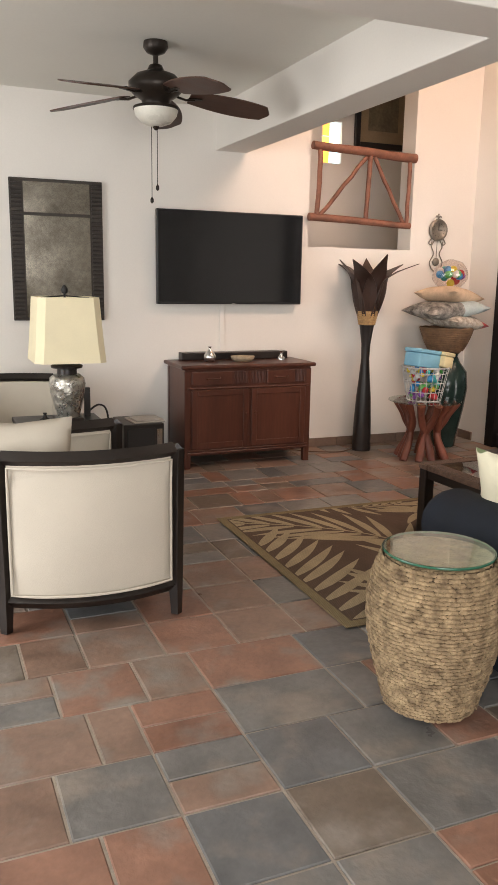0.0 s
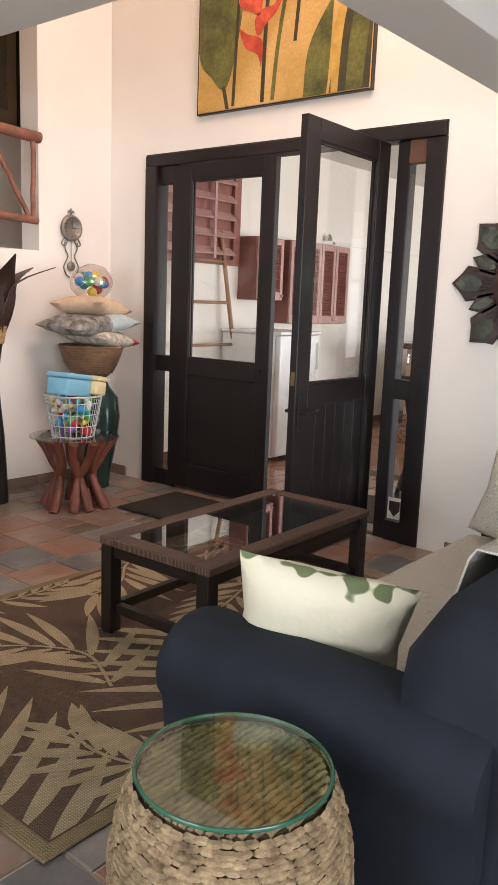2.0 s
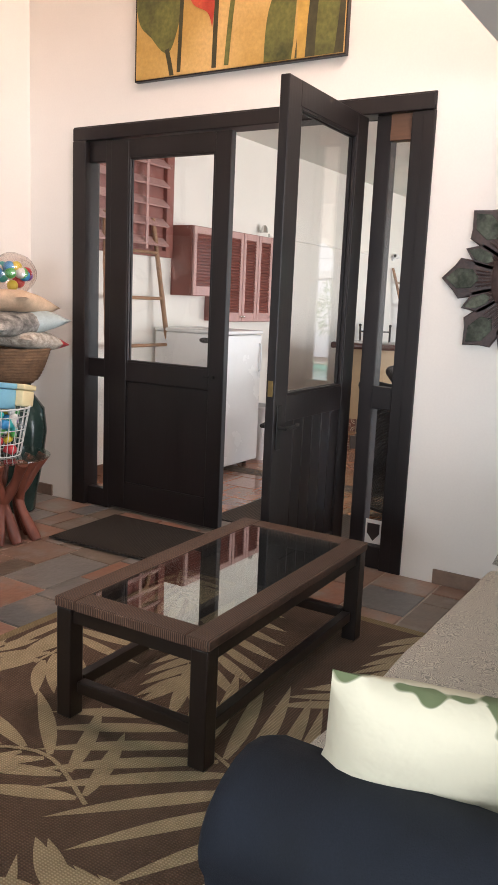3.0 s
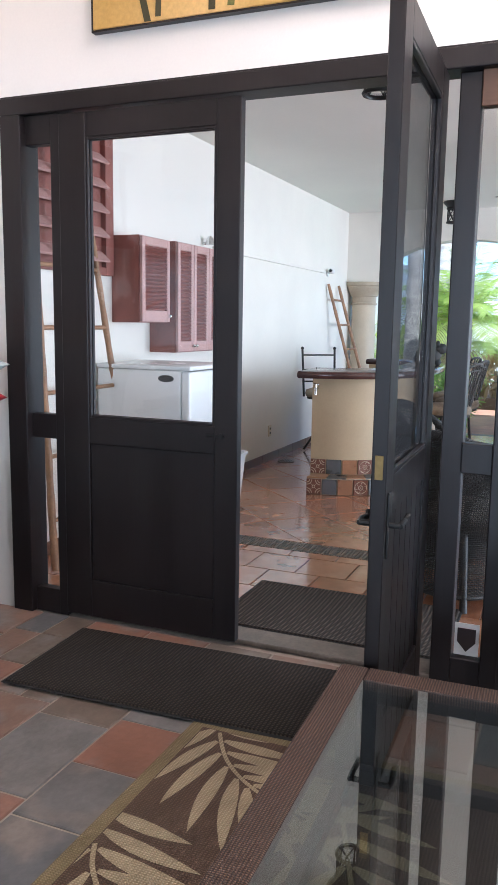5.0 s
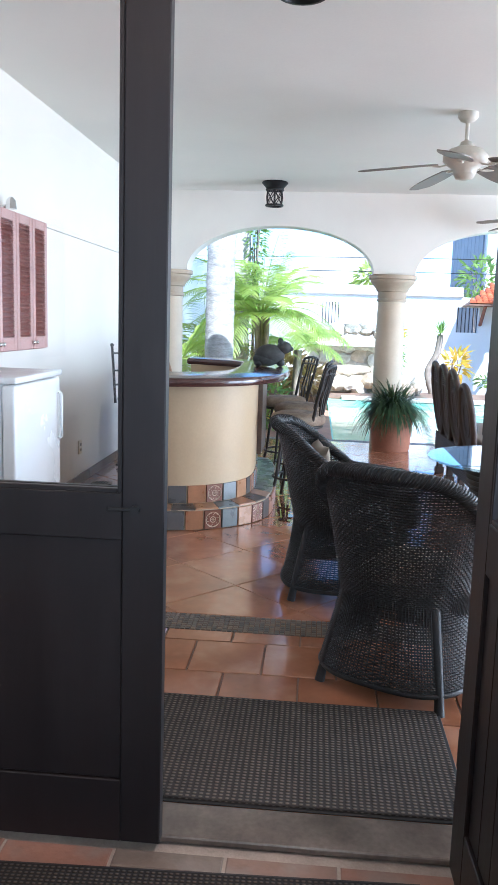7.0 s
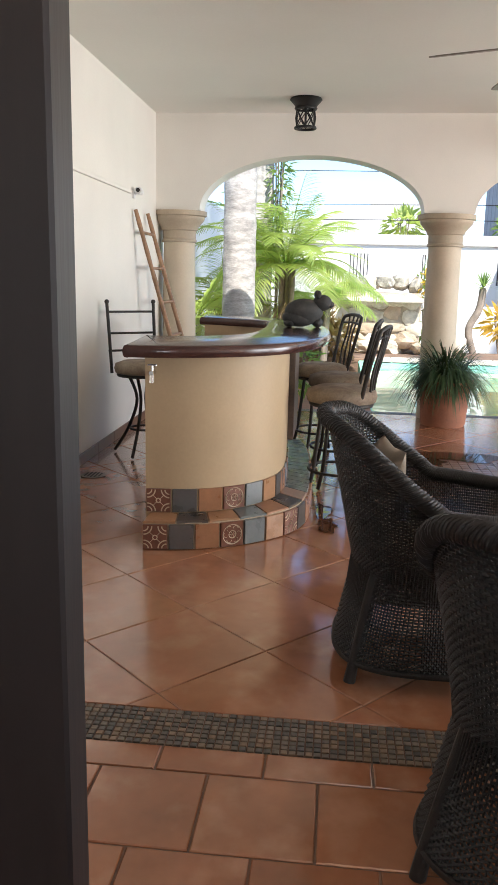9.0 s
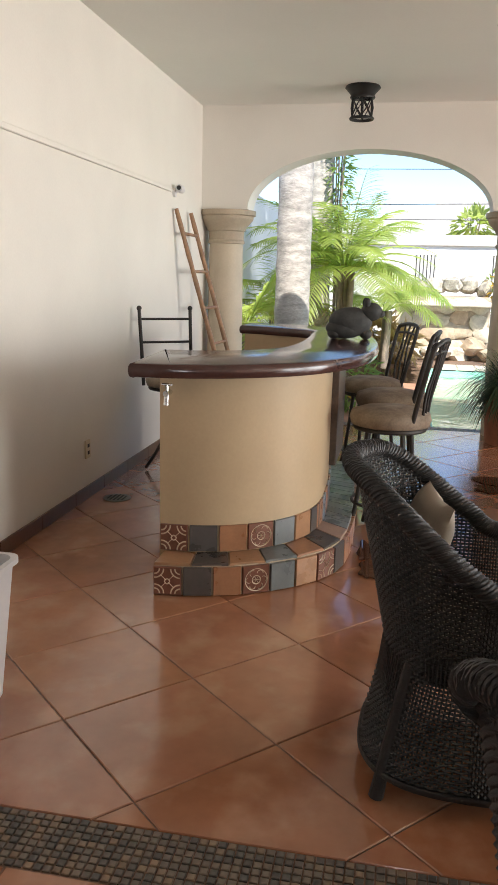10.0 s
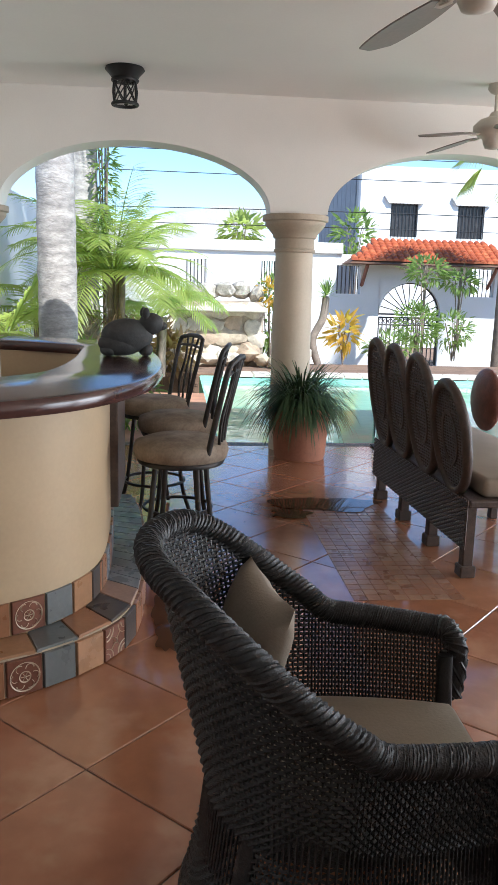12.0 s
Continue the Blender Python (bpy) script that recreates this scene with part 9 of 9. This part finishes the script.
bush(13.75, 5.30, -0.02, 0.28, 0.75, 420, M_BUSH, "leafy green shrub with orange blooms by the paving", 1, 0.10)
bush(13.85, 5.33, -0.02, 0.16, 0.4, 60, M_CROTON, "orange flower heads among the leaves", 21, 0.07)
bush(14.6, 5.75, -0.02, 0.35, 0.7, 420, M_BUSH, "leafy green garden shrub", 3, 0.10)
bush(19.4, 5.75, -0.02, 0.55, 0.8, 500, M_BUSH, "leafy green shrub behind the pool", 4, 0.11)
bush(19.0, 5.25, -0.02, 0.32, 0.75, 260, M_BROMEL, "brownish rosette plants by the rocks", 6, 0.22)
bush(18.9, 4.85, -0.02, 0.30, 0.55, 200, M_BROMEL, "brownish rosette plants by the rocks", 7, 0.20)
bush(20.6, 3.1, -0.02, 0.28, 1.5, 420, M_BUSH, "tall shrub beside the stone fountain", 12, 0.12)
bush(20.3, 3.1, -0.02, 0.20, 0.5, 100, M_CROTON, "orange croton leaves beside the fountain", 13, 0.14, tall=1.0)
bush(20.6, 1.7, -0.02, 0.26, 0.62, 120, M_CROTON, "orange and yellow croton shrub", 14, 0.19, tall=0.25)
bush(20.9, 0.75, -0.02, 0.42, 0.55, 240, M_BUSH, "low green shrub at the garden wall", 15, 0.12)
bush(21.4, 0.05, -0.02, 0.45, 0.85, 480, M_BUSH, "green shrub growing before the gate", 16, 0.11, tall=0.25)
bush(21.6, -0.75, -0.02, 0.40, 0.75, 320, M_BUSH, "green shrub growing before the gate", 17, 0.11, tall=0.2)
bush(22.0, -0.25, -0.05, 0.45, 0.5, 240, M_BUSH, "spreading green tree crown before the tiled roof", 22, 0.14, "small_tree", tall=1.55)
bush(22.0, -0.95, -0.05, 0.40, 0.4, 200, M_BUSH, "spreading green tree crown before the tiled roof", 23, 0.14, "small_tree", tall=1.4)
bush(21.4, -2.75, -0.02, 0.5, 1.6, 380, M_BUSH, "tall green shrub at the garden wall", 24, 0.16, tall=0.3)
bush(30.0, 2.9, GZ, 0.6, 0.8, 160, M_PALMLEAF, "yellowish palm top beyond the wall", 25, 0.32, tall=3.0)
bush(29.0, -0.3, GZ, 0.6, 1.3, 200, M_BUSH, "dark tree crown beyond the wall", 26, 0.25, tall=2.6)
bush(17.15, 5.78, -0.02, 0.16, 2.4, 420, M_BUSH, "green vine climbing the far palm trunk", 27, 0.11, "climbing_vine", tall=1.6)
b = B()
# spiky palm on a bent stem, and a fan-palm top hanging into view
t = thing("yucca", "spiky yucca on a bent bare stem", "plant", (20.4, 2.2, -0.02))
add_tube(b, smooth_line([(0, 0, 0), (0, 0.12, 0.45), (0, -0.05, 0.85), (0, -0.10, 1.25)], 6), [0.07] * 18 + [0.045], 10)
part("stem", b, M_BARK, t, "", 60)
b = B()
rr = random.Random(31)
for k in range(90):
    a, el = rr.uniform(0, 6.28), rr.uniform(-0.2, 1.4)
    blade_leaf(b, (0, -0.10, 1.27), (math.cos(a) * math.cos(el), math.sin(a) * math.cos(el), math.sin(el)), rr.uniform(0.3, 0.42), 0.03, 0.25, 3)
part("crown", b, M_BUSH, t, "stiff pointed leaves")
t = thing("fan_palm", "drooping fan palm crown against the sky", "palm", (21.5, -1.7, GZ))
b = B()
add_tube(b, [(0, 0, 0), (0, 0, 4.6)], [0.16, 0.13], 12)
part("trunk", b, M_BARK, t, "", 60)
b = B()
for k in range(22):
    a, el = rr.uniform(0, 6.28), rr.uniform(-1.0, 0.9)
    d = Vector((math.cos(a) * math.cos(el), math.sin(a) * math.cos(el), math.sin(el)))
    c = Vector((0, 0, 4.6)) + d * 0.75
    for j in range(26):
        f = (j / 25 - 0.5) * 2.4
        s = d.cross(Vector((0, 0, 1))).normalized()
        ld = (d * math.cos(f) + s * math.sin(f)).normalized()
        blade_leaf(b, c, ld, 0.85, 0.045, 0.9, 4)
part("crown", b, M_PALMLEAF, t, "fan-shaped hanging leaves")


# ---- floor pieces, last ----
def prism_mesh(name, poly, top, depth, inset, material):
    """A flat piece with a softened top edge, its origin at the middle of its plan."""
    n = len(poly)
    cx, cy = sum(p[0] for p in poly) / n, sum(p[1] for p in poly) / n
    vs = []
    for z, k in ((-depth, 0.0), (top - inset, 0.0), (top, inset)):
        for p in poly:
            d = Vector((p[0] - cx, p[1] - cy))
            f = max(0, 1 - k * 1.4 / max(d.length, 1e-4))
            vs.append((d.x * f, d.y * f, z))
    fs = [tuple(range(2 * n, 3 * n))]
    for r in (0, n):
        for i in range(n):
            fs.append((r + i, r + (i + 1) % n, r + n + (i + 1) % n, r + n + i))
    me = bpy.data.meshes.new(name)
    me.from_pydata(vs, [], fs)
    me.materials.append(material)
    return me, (cx, cy)


def lay(name, me, parent, at):
    ob = bpy.data.objects.new(name, me)
    ob.location = at
    scene.collection.objects.link(ob)
    ob.parent = parent
    return ob


# living room: rows of 0.3 m with stones of mixed lengths
rl = random.Random(42)
shapes, near, far = {}, [], []
y = LIV_Y0 - 0.29
rows_y = []
while y < TVY:
    rows_y.append(y)
    y += 0.298
for ry_ in rows_y:
    x = LIV_X0 - rl.choice((0, 0.075, 0.15))
    while x < DX0:
        w = rl.choice((0.149, 0.298, 0.298, 0.298, 0.447, 0.298, 0.223))
        split = w > 0.16 and rl.random() < 0.26
        for y0, h in (((ry_, 0.149), (ry_ + 0.149, 0.149)) if split else ((ry_, 0.298),)):
            x0, x1 = max(x, LIV_X0), min(x + w, DX0)
            ya, yb = max(y0, LIV_Y0), min(y0 + h, TVY)
            if x1 - x0 > 0.03 and yb - ya > 0.03:
                cx, cy = (x0 + x1) / 2, (ya + yb) / 2
                item = (round(x1 - x0, 3), round(yb - ya, 3), cx, cy)
                (near if (0.55 < cx < 4.4 and 1.4 < cy < 6.2 and not (2.75 < cx and cy < 3.3)) else far).append(item)
        x += w
near.sort(key=lambda q: (q[2] - 1.9) ** 2 + (q[3] - 3.4) ** 2)
far += near[300:]
for k, (w, h, cx, cy) in enumerate(near[:300]):
    key = (w, h)
    if key not in shapes:
        g = 0.0045
        shapes[key] = prism_mesh("floor_stone", [(-w / 2 + g, -h / 2 + g), (w / 2 - g, -h / 2 + g), (w / 2 - g, h / 2 - g), (-w / 2 + g, h / 2 - g)], 0.0, 0.008, 0.004, M_SLATE)[0]
    ob = lay("floor_stone", shapes[key], FLOOR_LIV, (cx, cy, rl.uniform(-0.0012, 0.0012)))
    ob.rotation_euler = (rl.uniform(-0.004, 0.004), rl.uniform(-0.004, 0.004), rl.uniform(-0.006, 0.006))
vs, fs = [], []
for w, h, cx, cy in far:
    g = 0.0045
    z = rl.uniform(-0.001, 0.001)
    i = len(vs)
    for dz, ins in ((-0.008, 0.0), (-0.003, 0.0), (0.0, 0.004)):
        for sx, sy in ((-1, -1), (1, -1), (1, 1), (-1, 1)):
            vs.append((cx + sx * (w / 2 - g - ins), cy + sy * (h / 2 - g - ins), z + dz))
    fs.append((i + 8, i + 9, i + 10, i + 11))
    for r in (0, 4):
        for k in range(4):
            fs.append((i + r + k, i + r + (k + 1) % 4, i + r + 4 + (k + 1) % 4, i + r + 4 + k))
me = bpy.data.meshes.new("floor_stones_far")
me.from_pydata(vs, [], fs)
me.materials.append(M_SLATE_REST)
tagged(lay("floor_stones", me, FLOOR_LIV, (0, 0, 0)), kind="stuff")

# patio: diagonal tiles beyond the mosaic strip, straight ones before it
DG = 0.672
full = None
MOX0, MOX1 = 6.905, 7.095
TURN = Matrix.Rotation(radians(1.8), 2)
TX, TY = 8.205, 5.079           # a crossing of joints
for i in range(-30, 40):
    for j in range(-40, 40):
        c = TURN @ Vector((DG / 2 + (i + j) * DG / 2, (i - j) * DG / 2)) + Vector((TX, TY))
        if not (6.3 < c.x < 13.3 and -3.6 < c.y < 7.2):
            continue
        g = DG / 2 - 0.003
        whole = [tuple(TURN @ Vector(v) + c) for v in ((-g, 0), (0, -g), (g, 0), (0, g))]
        poly = clip_polygon(whole, MOX1 + 0.004, 12.86, -3.0, TVY)
        if len(poly) < 3:
            continue
        if MOX1 + 0.004 < c.x - g and c.x + g < 12.86 and -3.0 < c.y - g and c.y + g < TVY:
            if full is None:
                full = prism_mesh("floor_tile", [(p[0] - c.x, p[1] - c.y) for p in whole], 0.0, 0.008, 0.003, M_TERRA)[0]
            lay("floor_tile", full, FLOOR_PATIO, (c.x, c.y, 0))
        else:
            me, mid = prism_mesh("floor_tile_cut", poly, 0.0, 0.008, 0.003, M_TERRA)
            lay("floor_tile", me, FLOOR_PATIO, (mid[0], mid[1], 0))
ssq = {}
x = DX1 + 0.02
row = 0
while x < MOX0 - 0.01:
    x1 = min(x + 0.302, MOX0 - 0.003)
    yy = -3.0 + (0.15 if row % 2 else 0.0)
    yy = 4.698 - 0.302 * 26 + (0.151 if row % 2 else 0)
    while yy < TVY:
        y1 = min(yy + 0.302, TVY)
        if y1 - yy > 0.02:
            key = (round(x1 - x, 4), round(y1 - yy, 4))
            if key not in ssq:
                w, h = key
                ssq[key] = prism_mesh("floor_tile_small", [(-w / 2 + 0.003, -h / 2 + 0.003), (w / 2 - 0.003, -h / 2 + 0.003), (w / 2 - 0.003, h / 2 - 0.003), (-w / 2 + 0.003, h / 2 - 0.003)], 0.0, 0.008, 0.003, M_TERRA)[0]
            lay("floor_tile", ssq[key], FLOOR_PATIO, ((x + x1) / 2, (yy + y1) / 2, 0))
        yy += 0.302
    x = x1 + 0.0 if x1 < MOX0 - 0.01 else MOX0
    row += 1

# mosaic: small stone cubes in the strip, in the walkway grid and along the pool
M_MOSAIC = pieces_surface("mosaic_stone", [(0.15, 0.125, 0.10), (0.20, 0.16, 0.12), (0.11, 0.10, 0.085), (0.24, 0.17, 0.11)], 0.4, 0.3, 10, 60, vary=0.3, island=True)
M_MOSAIC2 = pieces_surface("mosaic_terracotta", [(0.34, 0.17, 0.10), (0.30, 0.14, 0.08), (0.36, 0.20, 0.12)], 0.3, 0.3, 10, 60, vary=0.3, island=True)


def mosaic(name, x0, x1, y0, y1, step, material, label, top=0.001):
    vs, fs = [], []
    nx, ny = max(1, round((x1 - x0) / step)), max(1, round((y1 - y0) / step))
    sx, sy = (x1 - x0) / nx, (y1 - y0) / ny
    for i in range(nx):
        for j in range(ny):
            cx, cy, z = x0 + (i + 0.5) * sx, y0 + (j + 0.5) * sy, top + random.uniform(-0.0006, 0.0006)
            k = len(vs)
            for dz, g in ((-0.006, 0.0022), (-0.0015, 0.0022), (0.0, 0.004)):
                for ax, ay in ((-1, -1), (1, -1), (1, 1), (-1, 1)):
                    vs.append((cx + ax * (sx / 2 - g), cy + ay * (sy / 2 - g), z + dz))
            fs.append((k + 8, k + 9, k + 10, k + 11))
            for r in (0, 4):
                for q in range(4):
                    fs.append((k + r + q, k + r + (q + 1) % 4, k + r + 4 + (q + 1) % 4, k + r + 4 + q))
    me = bpy.data.meshes.new(name)
    me.from_pydata(vs, [], fs)
    me.materials.append(material)
    return tagged(lay(name, me, FLOOR_PATIO, (0, 0, 0)), label, kind="stuff")


mosaic("mosaic_strip", MOX0, MOX1, -1.5, TVY, 0.024, M_MOSAIC, "brown stone mosaic strip")
mosaic("mosaic_walk", 9.4, 10.98, 3.50, 4.02, 0.062, M_MOSAIC2, "terracotta mosaic field", 0.003)
mosaic("mosaic_pool_edge", 12.865, 13.02, -1.5, 6.4, 0.030, M_MOSAIC, "grey mosaic pool edge")
